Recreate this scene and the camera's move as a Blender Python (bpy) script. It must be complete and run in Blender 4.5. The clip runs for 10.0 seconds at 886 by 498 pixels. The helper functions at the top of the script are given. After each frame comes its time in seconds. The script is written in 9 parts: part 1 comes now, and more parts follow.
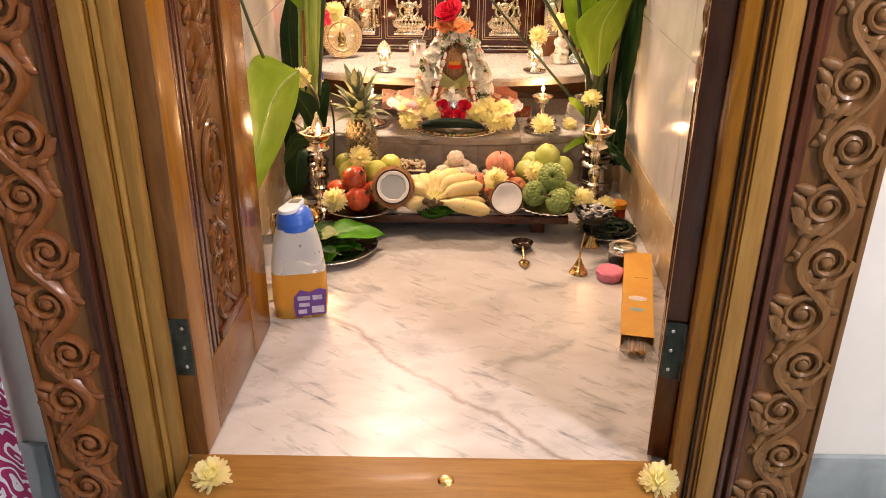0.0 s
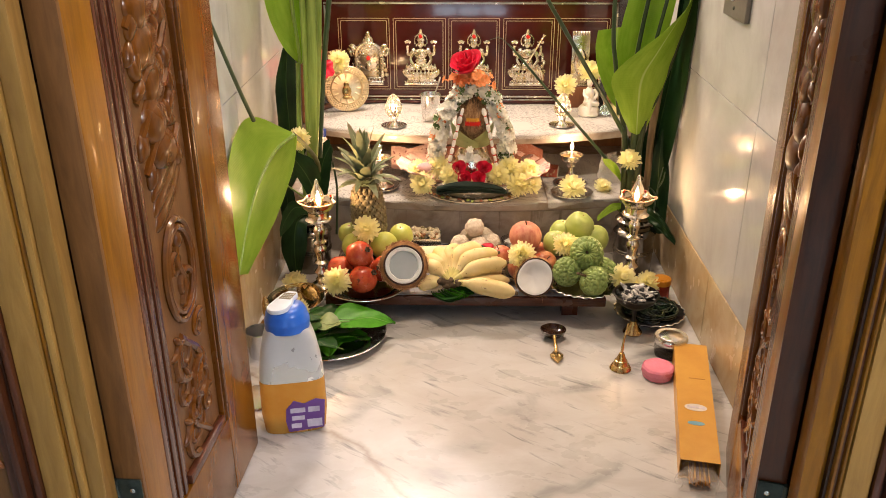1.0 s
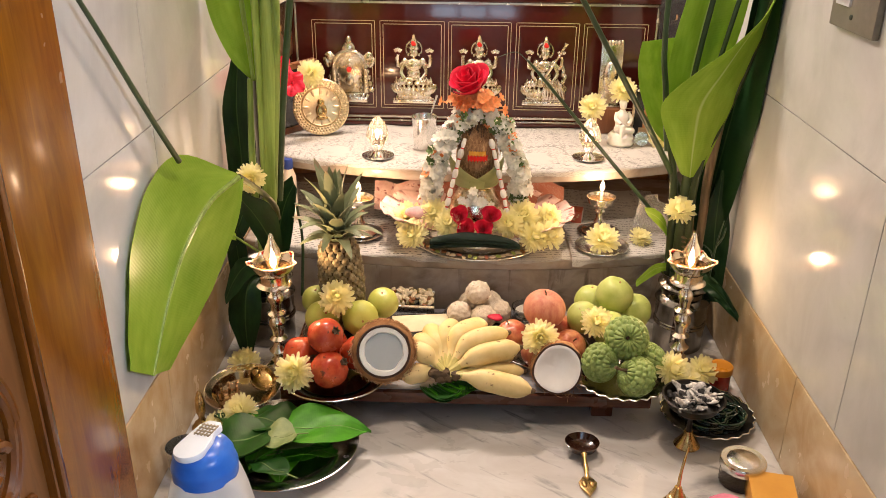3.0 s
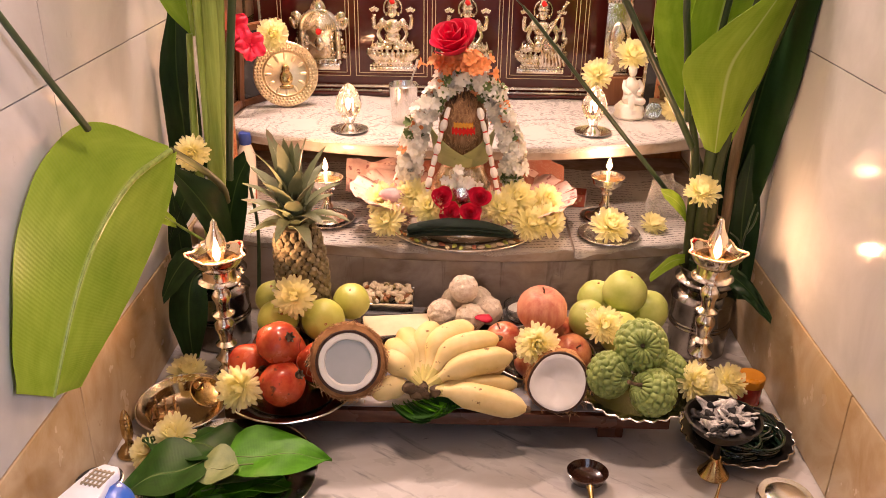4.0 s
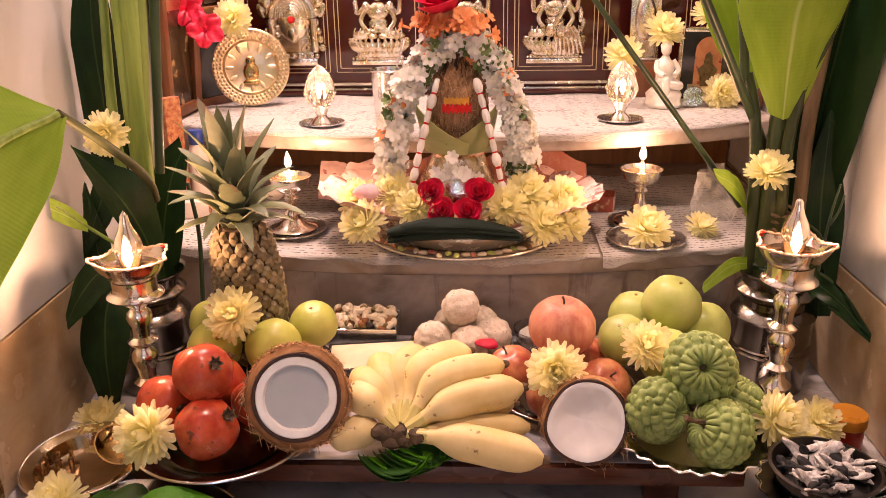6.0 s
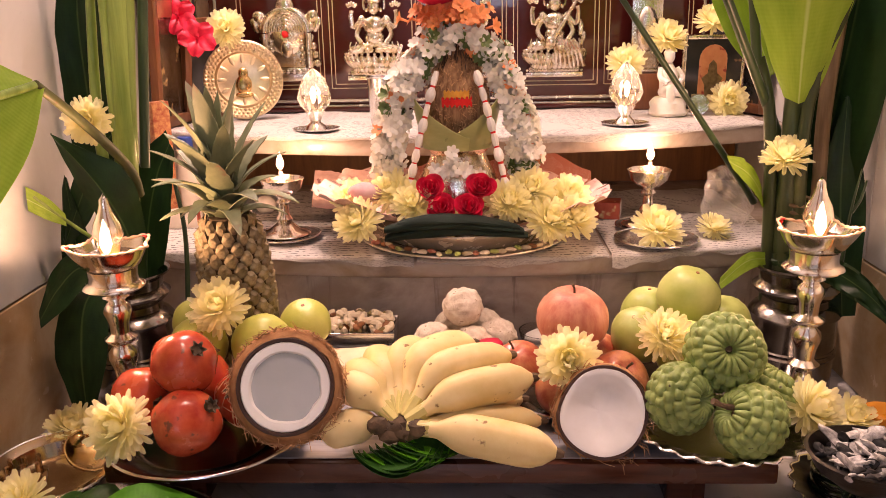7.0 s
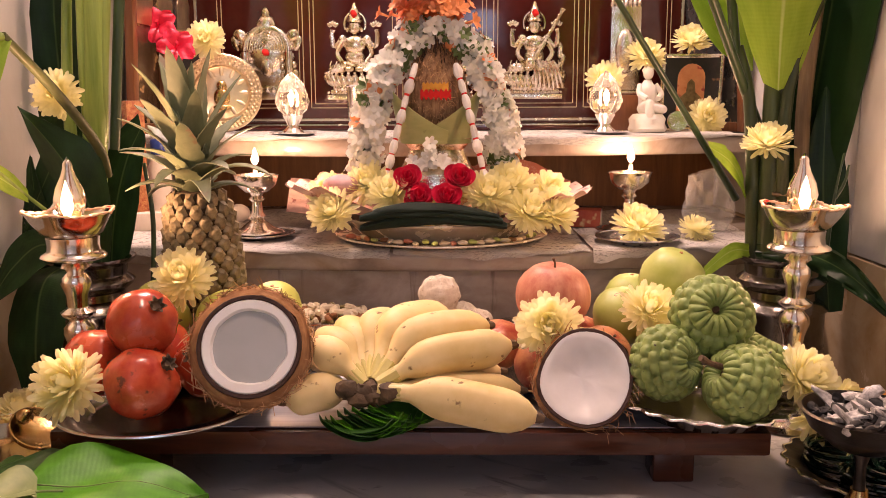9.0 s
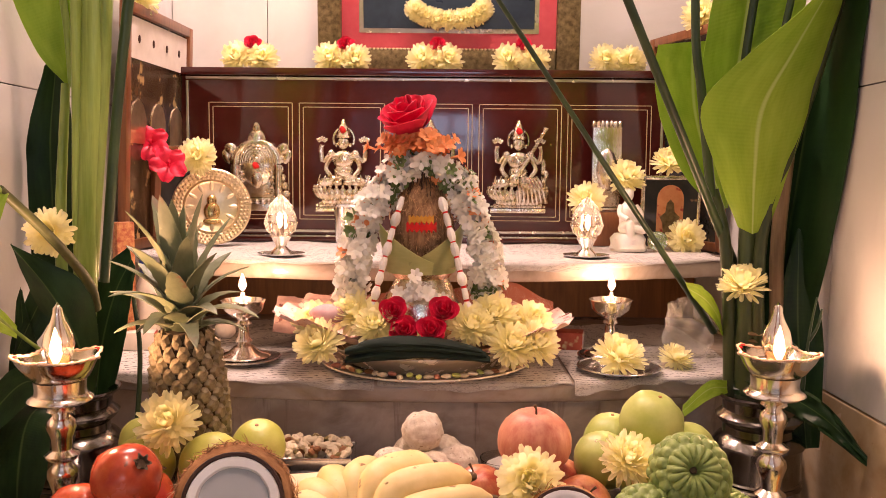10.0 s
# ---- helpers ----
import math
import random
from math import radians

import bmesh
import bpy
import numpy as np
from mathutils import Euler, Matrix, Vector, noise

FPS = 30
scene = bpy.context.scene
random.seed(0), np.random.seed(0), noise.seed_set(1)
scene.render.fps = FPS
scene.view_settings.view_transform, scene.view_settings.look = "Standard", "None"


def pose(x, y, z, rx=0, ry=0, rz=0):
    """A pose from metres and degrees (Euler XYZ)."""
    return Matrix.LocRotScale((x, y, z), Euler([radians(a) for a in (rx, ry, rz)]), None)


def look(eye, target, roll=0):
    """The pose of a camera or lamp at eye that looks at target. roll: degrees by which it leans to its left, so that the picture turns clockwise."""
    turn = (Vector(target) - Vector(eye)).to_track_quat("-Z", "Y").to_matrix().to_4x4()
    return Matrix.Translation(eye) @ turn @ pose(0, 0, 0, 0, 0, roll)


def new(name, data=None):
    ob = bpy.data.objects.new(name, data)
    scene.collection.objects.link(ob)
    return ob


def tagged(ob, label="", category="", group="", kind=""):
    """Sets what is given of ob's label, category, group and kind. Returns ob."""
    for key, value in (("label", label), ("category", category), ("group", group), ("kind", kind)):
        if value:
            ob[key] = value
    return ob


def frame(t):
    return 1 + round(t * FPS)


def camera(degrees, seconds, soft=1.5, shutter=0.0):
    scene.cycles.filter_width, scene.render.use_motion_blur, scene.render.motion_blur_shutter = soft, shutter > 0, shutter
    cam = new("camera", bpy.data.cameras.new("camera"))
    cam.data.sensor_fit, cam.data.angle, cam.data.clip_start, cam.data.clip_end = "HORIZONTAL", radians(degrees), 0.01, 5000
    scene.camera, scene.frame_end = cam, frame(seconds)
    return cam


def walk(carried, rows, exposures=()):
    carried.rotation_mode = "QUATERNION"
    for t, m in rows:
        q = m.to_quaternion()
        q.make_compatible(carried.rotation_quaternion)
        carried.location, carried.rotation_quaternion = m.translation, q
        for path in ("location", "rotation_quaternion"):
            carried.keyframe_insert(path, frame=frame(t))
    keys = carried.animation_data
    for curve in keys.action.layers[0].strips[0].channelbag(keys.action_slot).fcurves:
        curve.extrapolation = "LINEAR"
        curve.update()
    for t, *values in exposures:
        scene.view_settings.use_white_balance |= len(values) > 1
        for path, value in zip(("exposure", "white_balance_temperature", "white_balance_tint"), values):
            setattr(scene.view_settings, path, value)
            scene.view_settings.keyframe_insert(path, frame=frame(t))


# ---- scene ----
# camera and its walk
cam = camera(55.5, 10.0, soft=0.6)
PATH = [
    (0, (-0.059, 0.011, 1.12), (-0.077, 1.81, 0.246), 0.5),
    (0.5, (-0.088, 0.163, 1.101), (-0.089, 1.994, 0.296), 0.4),
    (1, (-0.083, 0.384, 1.115), (-0.128, 2.211, 0.301), -0.1),
    (1.5, (-0.077, 0.536, 1.117), (-0.176, 2.373, 0.332), 0.0),
    (2, (-0.066, 0.654, 1.114), (-0.108, 2.516, 0.384), 0.9),
    (2.5, (-0.079, 0.817, 1.098), (-0.079, 2.663, 0.328), 1.6),
    (2.7, (-0.093, 0.871, 1.08), (-0.123, 2.706, 0.284), 1.2),
    (3.8, (-0.063, 1.197, 0.943), (-0.105, 3.012, 0.103), 0.1),
    (4, (-0.062, 1.233, 0.927), (-0.094, 3.043, 0.079), 0.8),
    (4.5, (-0.038, 1.328, 0.856), (-0.106, 3.136, 0.004), 0.2),
    (5, (-0.022, 1.427, 0.764), (-0.086, 3.269, -0.012), -0.3),
    (5.5, (-0.015, 1.498, 0.698), (-0.1, 3.354, -0.042), -0.7),
    (6, (-0.013, 1.531, 0.679), (-0.106, 3.405, -0.012), -1.0),
    (7.3, (-0.027, 1.568, 0.509), (-0.103, 3.515, 0.061), -1.1),
    (7.5, (-0.027, 1.568, 0.483), (-0.102, 3.53, 0.101), -0.8),
    (8, (-0.027, 1.574, 0.419), (-0.086, 3.55, 0.115), -0.6),
    (8.5, (-0.027, 1.574, 0.398), (-0.093, 3.546, 0.074), -0.8),
    (9, (-0.022, 1.57, 0.403), (-0.054, 3.543, 0.078), -0.2),
    (9.5, (-0.034, 1.557, 0.446), (-0.036, 3.539, 0.177), 0.2),
    (10, (-0.02, 1.56, 0.509), (-0.019, 3.552, 0.331), 0.5),
]
walk(cam, [(t, look(eye, target, roll)) for t, eye, target, roll in PATH], [(0.0, 0.06, 7500, 34), (1.0, 0.0, 6500, 22), (2.7, -0.02, 6100, 20), (3.9, -0.02, 6950, 43), (5.5, -0.02, 6900, 52), (8.0, -0.02, 6650, 48), (10.0, -0.08, 6750, 49)])

# ---- light: a tube lamp on the shrine's back wall, its ceiling lamp, a tube lamp in the outer room, a daylight window, the oil flames ----
world = bpy.data.worlds.new("world")
world.use_nodes = True
scene.world = world
sky = world.node_tree.nodes.new("ShaderNodeTexSky")
sky.sky_type, sky.sun_disc, sky.sun_elevation, sky.sun_rotation = "NISHITA", False, radians(35), radians(200)
background = world.node_tree.nodes["Background"]
background.inputs["Strength"].default_value = 0.1
world.node_tree.links.new(sky.outputs["Color"], background.inputs["Color"])


def area_lamp(name, m, width, height, watts, colour):
    data = bpy.data.lights.new(name, "AREA")
    data.shape, data.size, data.size_y = "RECTANGLE", width, height
    data.energy, data.color = watts, colour
    ob = new(name, data)
    ob.matrix_world = m
    return ob


def point_lamp(name, at, watts, colour, radius=0.008):
    data = bpy.data.lights.new(name, "POINT")
    data.energy, data.color, data.shadow_soft_size = watts, colour, radius
    ob = new(name, data)
    ob.location = at
    return ob


TUBE_W, SHRINE_W, ROOM_W, WINDOW_W, FLAME_W = 26.0, 31.0, 58.0, 32.0, 1.95
area_lamp("tube_lamp_light", look((-0.36, 3.36, 1.62), (-0.2, 2.90, 0.55)), 0.50, 0.06, TUBE_W, (1.0, 0.84, 0.64))
area_lamp("shrine_lamp_light", look((0.15, 2.30, 2.66), (0.15, 2.30, 0)), 0.22, 0.22, SHRINE_W, (1.0, 0.81, 0.56))
area_lamp("room_lamp_light", look((1.70, -0.12, 2.12), (0.0, 1.3, 0.7)), 0.20, 0.20, ROOM_W, (0.86, 0.94, 1.0))
area_lamp("window_light", look((-0.035, -3.02, 1.5), (-0.035, 0.0, 1.3)), 1.75, 1.35, WINDOW_W, (0.55, 0.85, 1.0))

# ---- materials ----
def nodes_of(name):
    m = bpy.data.materials.new(name)
    m.use_nodes = True
    t = m.node_tree
    return m, t, t.nodes["Principled BSDF"]


def ramp(t, stops):
    r = t.nodes.new("ShaderNodeValToRGB")
    els = r.color_ramp.elements
    while len(els) < len(stops):
        els.new(0.5)
    for e, (pos, col) in zip(els, stops):
        e.position, e.color = pos, (*col, 1)
    return r


def mixed(t, fac, a, b, mode="MIX"):
    m = t.nodes.new("ShaderNodeMix")
    m.data_type, m.blend_type = "RGBA", mode
    for sock, v in ((m.inputs[0], fac), (m.inputs[6], a), (m.inputs[7], b)):
        if isinstance(v, (int, float)):
            sock.default_value = v
        elif isinstance(v, tuple):
            sock.default_value = (*v, 1)
        else:
            t.links.new(v, sock)
    return m.outputs[2]


def coords(t, stretch=(1, 1, 1), kind="Object"):
    c = t.nodes.new("ShaderNodeTexCoord")
    m = t.nodes.new("ShaderNodeMapping")
    m.inputs["Scale"].default_value = stretch
    t.links.new(c.outputs[kind], m.inputs["Vector"])
    return m.outputs["Vector"]


def noise_tex(t, vec, scale, detail=4, rough=0.55, distort=0.0):
    n = t.nodes.new("ShaderNodeTexNoise")
    n.inputs["Scale"].default_value, n.inputs["Detail"].default_value = scale, detail
    n.inputs["Roughness"].default_value, n.inputs["Distortion"].default_value = rough, distort
    t.links.new(vec, n.inputs["Vector"])
    return n.outputs["Fac"]


def bumped(t, bsdf, height, strength, distance=0.002):
    b = t.nodes.new("ShaderNodeBump")
    b.inputs["Strength"].default_value, b.inputs["Distance"].default_value = strength, distance
    t.links.new(height, b.inputs["Height"])
    t.links.new(b.outputs["Normal"], bsdf.inputs["Normal"])


def surface(name, dark, light, scale=30, rough=0.5, metal=0.0, bump=0.15, stretch=(1, 1, 1), lo=0.35, hi=0.65, fine=6.0,
            spots=None, spot_scale=60, spot_at=0.68, vary=0.15, island=False, coat=0.0, sheen=0.0, sub=0.0, sub_col=None, trans=0.0, ior=1.45,
            distance=0.002, distort=0.0, rough_var=0.1, kind="Object"):
    """A surface with broad and fine variation, optional spots, and a different tone for each object or island."""
    m, t, b = nodes_of(name)
    v = coords(t, stretch, kind)
    broad = noise_tex(t, v, scale, 5, 0.6, distort)
    tiny = noise_tex(t, v, scale * fine, 3)
    r = ramp(t, [(lo, dark), (hi, light)])
    t.links.new(broad, r.inputs["Fac"])
    col = mixed(t, 0.25, r.outputs["Color"], mixed(t, tiny, dark, light), "MIX")
    if spots:
        s = noise_tex(t, v, spot_scale, 3, 0.5)
        sr = ramp(t, [(spot_at, (0, 0, 0)), (min(1, spot_at + 0.06), (1, 1, 1))])
        t.links.new(s, sr.inputs["Fac"])
        col = mixed(t, sr.outputs["Color"], col, spots)
    if vary:
        if island:
            g = t.nodes.new("ShaderNodeNewGeometry")
            rnd = g.outputs["Random Per Island"]
        else:
            g = t.nodes.new("ShaderNodeObjectInfo")
            rnd = g.outputs["Random"]
        mr = t.nodes.new("ShaderNodeMapRange")
        mr.inputs["To Min"].default_value, mr.inputs["To Max"].default_value = 1 - vary, 1 + vary
        t.links.new(rnd, mr.inputs["Value"])
        hsv = t.nodes.new("ShaderNodeHueSaturation")
        t.links.new(mr.outputs["Result"], hsv.inputs["Value"])
        t.links.new(col, hsv.inputs["Color"])
        col = hsv.outputs["Color"]
    t.links.new(col, b.inputs["Base Color"])
    rr = t.nodes.new("ShaderNodeMapRange")
    rr.inputs["To Min"].default_value, rr.inputs["To Max"].default_value = max(0.02, rough - rough_var), min(1, rough + rough_var)
    t.links.new(broad, rr.inputs["Value"])
    t.links.new(rr.outputs["Result"], b.inputs["Roughness"])
    b.inputs["Metallic"].default_value = metal
    b.inputs["Coat Weight"].default_value, b.inputs["Coat Roughness"].default_value = coat, 0.12
    b.inputs["Sheen Weight"].default_value = sheen
    b.inputs["IOR"].default_value = ior
    if sub:
        b.inputs["Subsurface Weight"].default_value, b.inputs["Subsurface Scale"].default_value = sub, 0.01
        b.inputs["Subsurface Radius"].default_value = sub_col or (1, 0.6, 0.3)
    if trans:
        b.inputs["Transmission Weight"].default_value = trans
    if bump:
        bumped(t, b, mixed(t, 0.5, broad, tiny), bump, distance)
    return m


def marble(name, base, vein, warm, rough=0.12, scale=2.2, bump=0.0, twist=0.0, streaks=0.0, fleck=(5, 26, 10), seam=None):
    m, t, b = nodes_of(name)
    v = coords(t)
    rot = v.node
    rot.inputs["Rotation"].default_value = (0, 0, twist)
    rot.inputs["Scale"].default_value = (0.75, 1.3, 1.1)
    warp = noise_tex(t, v, scale * 1.2, 6, 0.6, 1.2)
    w = t.nodes.new("ShaderNodeTexWave")
    w.inputs["Scale"].default_value, w.inputs["Distortion"].default_value = scale * 0.55, 9.0
    w.inputs["Detail"].default_value, w.inputs["Detail Scale"].default_value = 5, 1.6
    t.links.new(v, w.inputs["Vector"])
    r = ramp(t, [(0.0, (1, 1, 1)), (0.07, (0.35, 0.35, 0.35)), (0.2, (0.0, 0.0, 0.0))])
    t.links.new(w.outputs["Fac"], r.inputs["Fac"])
    keep = ramp(t, [(0.45, (0, 0, 0)), (0.7, (1, 1, 1))])
    t.links.new(warp, keep.inputs["Fac"])
    veins = mixed(t, 1.0, r.outputs["Color"], keep.outputs["Color"], "MULTIPLY")
    clouds = noise_tex(t, v, scale * 3, 6, 0.62, 0.6)
    cr = ramp(t, [(0.35, warm), (0.6, base)])
    t.links.new(clouds, cr.inputs["Fac"])
    specks = noise_tex(t, v, 38, 4, 0.7, 0.4)
    sr = ramp(t, [(0.68, (0, 0, 0)), (0.76, (0.6, 0.6, 0.6))])
    t.links.new(specks, sr.inputs["Fac"])
    col = mixed(t, veins, cr.outputs["Color"], vein)
    col = mixed(t, sr.outputs["Color"], col, vein)
    if streaks:
        # short grey flecks lying along the veins
        sv = coords(t, tuple(1 / f for f in fleck))
        sv.node.vector_type = "TEXTURE"
        sv.node.inputs["Rotation"].default_value = (0, 0, -twist)
        fl = noise_tex(t, sv, 1.6, 5, 0.62, 0.5)
        fr = ramp(t, [(0.57, (0, 0, 0)), (0.66, (streaks * 0.5,) * 3), (0.74, (streaks,) * 3)])
        t.links.new(fl, fr.inputs["Fac"])
        col = mixed(t, fr.outputs["Color"], col, vein)
    if seam:
        # one long wandering vein along the line nx * x + ny * y = c
        dot = t.nodes.new("ShaderNodeVectorMath")
        dot.operation = "DOT_PRODUCT"
        dot.inputs[1].default_value = (seam[0], seam[1], 0)
        t.links.new(coords(t), dot.inputs[0])
        off = t.nodes.new("ShaderNodeMath")
        off.operation = "MULTIPLY_ADD"
        off.inputs[1].default_value = 0.16
        t.links.new(noise_tex(t, coords(t), 4.0, 5, 0.6), off.inputs[0])
        t.links.new(dot.outputs["Value"], off.inputs[2])
        away = t.nodes.new("ShaderNodeMath")
        away.operation = "SUBTRACT"
        away.inputs[1].default_value = seam[2] + 0.08
        t.links.new(off.outputs[0], away.inputs[0])
        dist = t.nodes.new("ShaderNodeMath")
        dist.operation = "ABSOLUTE"
        t.links.new(away.outputs[0], dist.inputs[0])
        line = ramp(t, [(0.0, (0.75, 0.75, 0.75)), (0.006, (0.45, 0.45, 0.45)), (0.016, (0, 0, 0))])
        t.links.new(dist.outputs[0], line.inputs["Fac"])
        col = mixed(t, line.outputs["Color"], col, (0.24, 0.19, 0.15))
    t.links.new(col, b.inputs["Base Color"])
    sm = noise_tex(t, v, 14, 4)
    rr = t.nodes.new("ShaderNodeMapRange")
    rr.inputs["To Min"].default_value, rr.inputs["To Max"].default_value = rough * 0.6, rough * 1.6
    t.links.new(sm, rr.inputs["Value"])
    t.links.new(rr.outputs["Result"], b.inputs["Roughness"])
    b.inputs["Specular IOR Level"].default_value = 0.38
    return m


def wood(name, dark, light, axis="z", scale=9, rough=0.28, coat=0.35, contrast=1.0):
    m, t, b = nodes_of(name)
    st = {"x": (0.12, 1, 1), "y": (1, 0.12, 1), "z": (1, 1, 0.12)}[axis]
    v = coords(t, st)
    g = noise_tex(t, v, scale * 6, 6, 0.65, 0.8)
    fine = noise_tex(t, v, scale * 30, 3, 0.6)
    r = ramp(t, [(0.3, dark), (0.5, tuple((a + c) / 2 for a, c in zip(dark, light))), (0.72, light)])
    t.links.new(g, r.inputs["Fac"])
    info = t.nodes.new("ShaderNodeObjectInfo")
    mr = t.nodes.new("ShaderNodeMapRange")
    mr.inputs["To Min"].default_value, mr.inputs["To Max"].default_value = 0.88, 1.12
    t.links.new(info.outputs["Random"], mr.inputs["Value"])
    hsv = t.nodes.new("ShaderNodeHueSaturation")
    t.links.new(mr.outputs["Result"], hsv.inputs["Value"])
    t.links.new(mixed(t, mixed(t, 0.3, (0.0, 0.0, 0.0), fine), r.outputs["Color"], dark), hsv.inputs["Color"])
    t.links.new(hsv.outputs["Color"], b.inputs["Base Color"])
    wear = noise_tex(t, coords(t), 7, 4)
    rr = t.nodes.new("ShaderNodeMapRange")
    rr.inputs["To Min"].default_value, rr.inputs["To Max"].default_value = rough * 0.7, rough * 1.5
    t.links.new(wear, rr.inputs["Value"])
    t.links.new(rr.outputs["Result"], b.inputs["Roughness"])
    b.inputs["Coat Weight"].default_value, b.inputs["Coat Roughness"].default_value = coat, 0.10
    b.inputs["Specular IOR Level"].default_value = 0.3
    bumped(t, b, fine, 0.12, 0.001)
    return m


def glow(name, colour, strength):
    m, t, b = nodes_of(name)
    b.inputs["Emission Color"].default_value, b.inputs["Emission Strength"].default_value = (*colour, 1), strength
    b.inputs["Base Color"].default_value = (*colour, 1)
    return m


def sheer(m, share, tint):
    """Lets part of the light through a thin petal."""
    t = m.node_tree
    b, out = t.nodes["Principled BSDF"], t.nodes["Material Output"]
    tr = t.nodes.new("ShaderNodeBsdfTranslucent")
    tr.inputs["Color"].default_value = (*tint, 1)
    ms = t.nodes.new("ShaderNodeMixShader")
    ms.inputs[0].default_value = share
    t.links.new(b.outputs[0], ms.inputs[1])
    t.links.new(tr.outputs[0], ms.inputs[2])
    t.links.new(ms.outputs[0], out.inputs["Surface"])
    return m


def leaf_mat(name, dark, light, rib, stripes=46, rough=0.35, trans=0.25):
    """A leaf: fine side veins across its length (the u of its UV map), paler at the midrib."""
    m, t, b = nodes_of(name)
    uv = coords(t, (1, 1, 1), "UV")
    w = t.nodes.new("ShaderNodeTexWave")
    w.bands_direction = "X"
    w.inputs["Scale"].default_value, w.inputs["Distortion"].default_value = stripes, 1.2
    w.inputs["Detail"].default_value, w.inputs["Detail Scale"].default_value = 2, 2
    t.links.new(uv, w.inputs["Vector"])
    big = noise_tex(t, uv, 5, 5, 0.6)
    r = ramp(t, [(0.3, dark), (0.7, light)])
    t.links.new(big, r.inputs["Fac"])
    col = mixed(t, mixed(t, 0.85, w.outputs["Fac"], (0, 0, 0)), r.outputs["Color"], light)
    sep = t.nodes.new("ShaderNodeSeparateXYZ")
    t.links.new(uv, sep.inputs["Vector"])
    d = t.nodes.new("ShaderNodeMath")
    d.operation = "SUBTRACT"
    d.inputs[1].default_value = 0.5
    t.links.new(sep.outputs["Y"], d.inputs[0])
    a = t.nodes.new("ShaderNodeMath")
    a.operation = "ABSOLUTE"
    t.links.new(d.outputs[0], a.inputs[0])
    rr = ramp(t, [(0.008, (1, 1, 1)), (0.03, (0, 0, 0))])
    t.links.new(a.outputs[0], rr.inputs["Fac"])
    col = mixed(t, rr.outputs["Color"], col, rib)
    t.links.new(col, b.inputs["Base Color"])
    b.inputs["Roughness"].default_value = rough
    bumped(t, b, w.outputs["Fac"], 0.13 if stripes > 20 else 0.04, 0.0016)
    out = t.nodes["Material Output"]
    tr = t.nodes.new("ShaderNodeBsdfTranslucent")
    t.links.new(col, tr.inputs["Color"])
    ms = t.nodes.new("ShaderNodeMixShader")
    ms.inputs[0].default_value = trans
    t.links.new(b.outputs[0], ms.inputs[1])
    t.links.new(tr.outputs[0], ms.inputs[2])
    t.links.new(ms.outputs[0], out.inputs["Surface"])
    b.inputs["Specular IOR Level"].default_value = 0.22
    return m


M_FLOOR = marble("floor_marble", (0.52, 0.51, 0.495), (0.10, 0.105, 0.11), (0.43, 0.405, 0.38), 0.27, 2.0, twist=0.6, streaks=0.9, fleck=(4.5, 24, 10), seam=(0.698, 0.716, 1.10))
M_STEP = marble("step_marble", (0.44, 0.38, 0.33), (0.13, 0.10, 0.085), (0.28, 0.215, 0.165), 0.2, 4.0)
M_RISER = marble("riser_marble", (0.54, 0.48, 0.43), (0.13, 0.10, 0.085), (0.38, 0.31, 0.26), 0.22, 4.0, streaks=0.8, fleck=(22, 22, 3.5))
M_TILE = marble("wall_tile", (0.52, 0.53, 0.52), (0.39, 0.395, 0.38), (0.45, 0.455, 0.44), 0.07, 1.5)
M_BACKTILE = marble("back_tile", (0.76, 0.75, 0.72), (0.6, 0.6, 0.57), (0.68, 0.67, 0.63), 0.10, 1.5)
M_SKIRT = marble("skirting_marble", (0.52, 0.41, 0.26), (0.25, 0.14, 0.055), (0.40, 0.27, 0.13), 0.22, 2.2)
M_GROUT = surface("grout", (0.36, 0.35, 0.33), (0.46, 0.44, 0.41), 40, 0.9)
M_PAINT = surface("wall_paint", (0.74, 0.73, 0.66), (0.80, 0.79, 0.73), 6, 0.7, bump=0.05, vary=0)
M_CEIL = surface("ceiling_paint", (0.76, 0.75, 0.72), (0.82, 0.81, 0.78), 4, 0.8, bump=0.03, vary=0)
M_TEAK = wood("teak_varnish", (0.165, 0.056, 0.002), (0.33, 0.128, 0.005), "z", rough=0.30, coat=0.12)
M_TAN = wood("pale_teak", (0.27, 0.130, 0.026), (0.44, 0.230, 0.056), "z", rough=0.34, coat=0.12)
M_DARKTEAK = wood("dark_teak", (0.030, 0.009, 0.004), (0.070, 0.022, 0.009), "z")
M_MAHOGANY = wood("mahogany_stain", (0.055, 0.013, 0.004), (0.135, 0.036, 0.010), "z", rough=0.28)
M_LEAFCARVE = wood("carved_panel_teak", (0.070, 0.019, 0.002), (0.175, 0.055, 0.004), "z", rough=0.24, coat=0.3)
M_LEAFTEAK = wood("leaf_teak", (0.120, 0.036, 0.002), (0.25, 0.088, 0.004), "z", rough=0.22, coat=0.25)
M_REDTEAK = wood("reddish_teak", (0.055, 0.014, 0.006), (0.12, 0.036, 0.014), "z", rough=0.22, coat=0.4)
M_RECESS = wood("recessed_teak", (0.115, 0.045, 0.012), (0.24, 0.102, 0.029), "z", rough=0.45, coat=0.05)
M_CARVED = wood("carved_teak", (0.15, 0.066, 0.020), (0.29, 0.142, 0.050), "z", rough=0.36, coat=0.12)
M_REDCARVED = wood("red_carved_teak", (0.165, 0.048, 0.013), (0.34, 0.115, 0.031), "z", rough=0.30, coat=0.2)
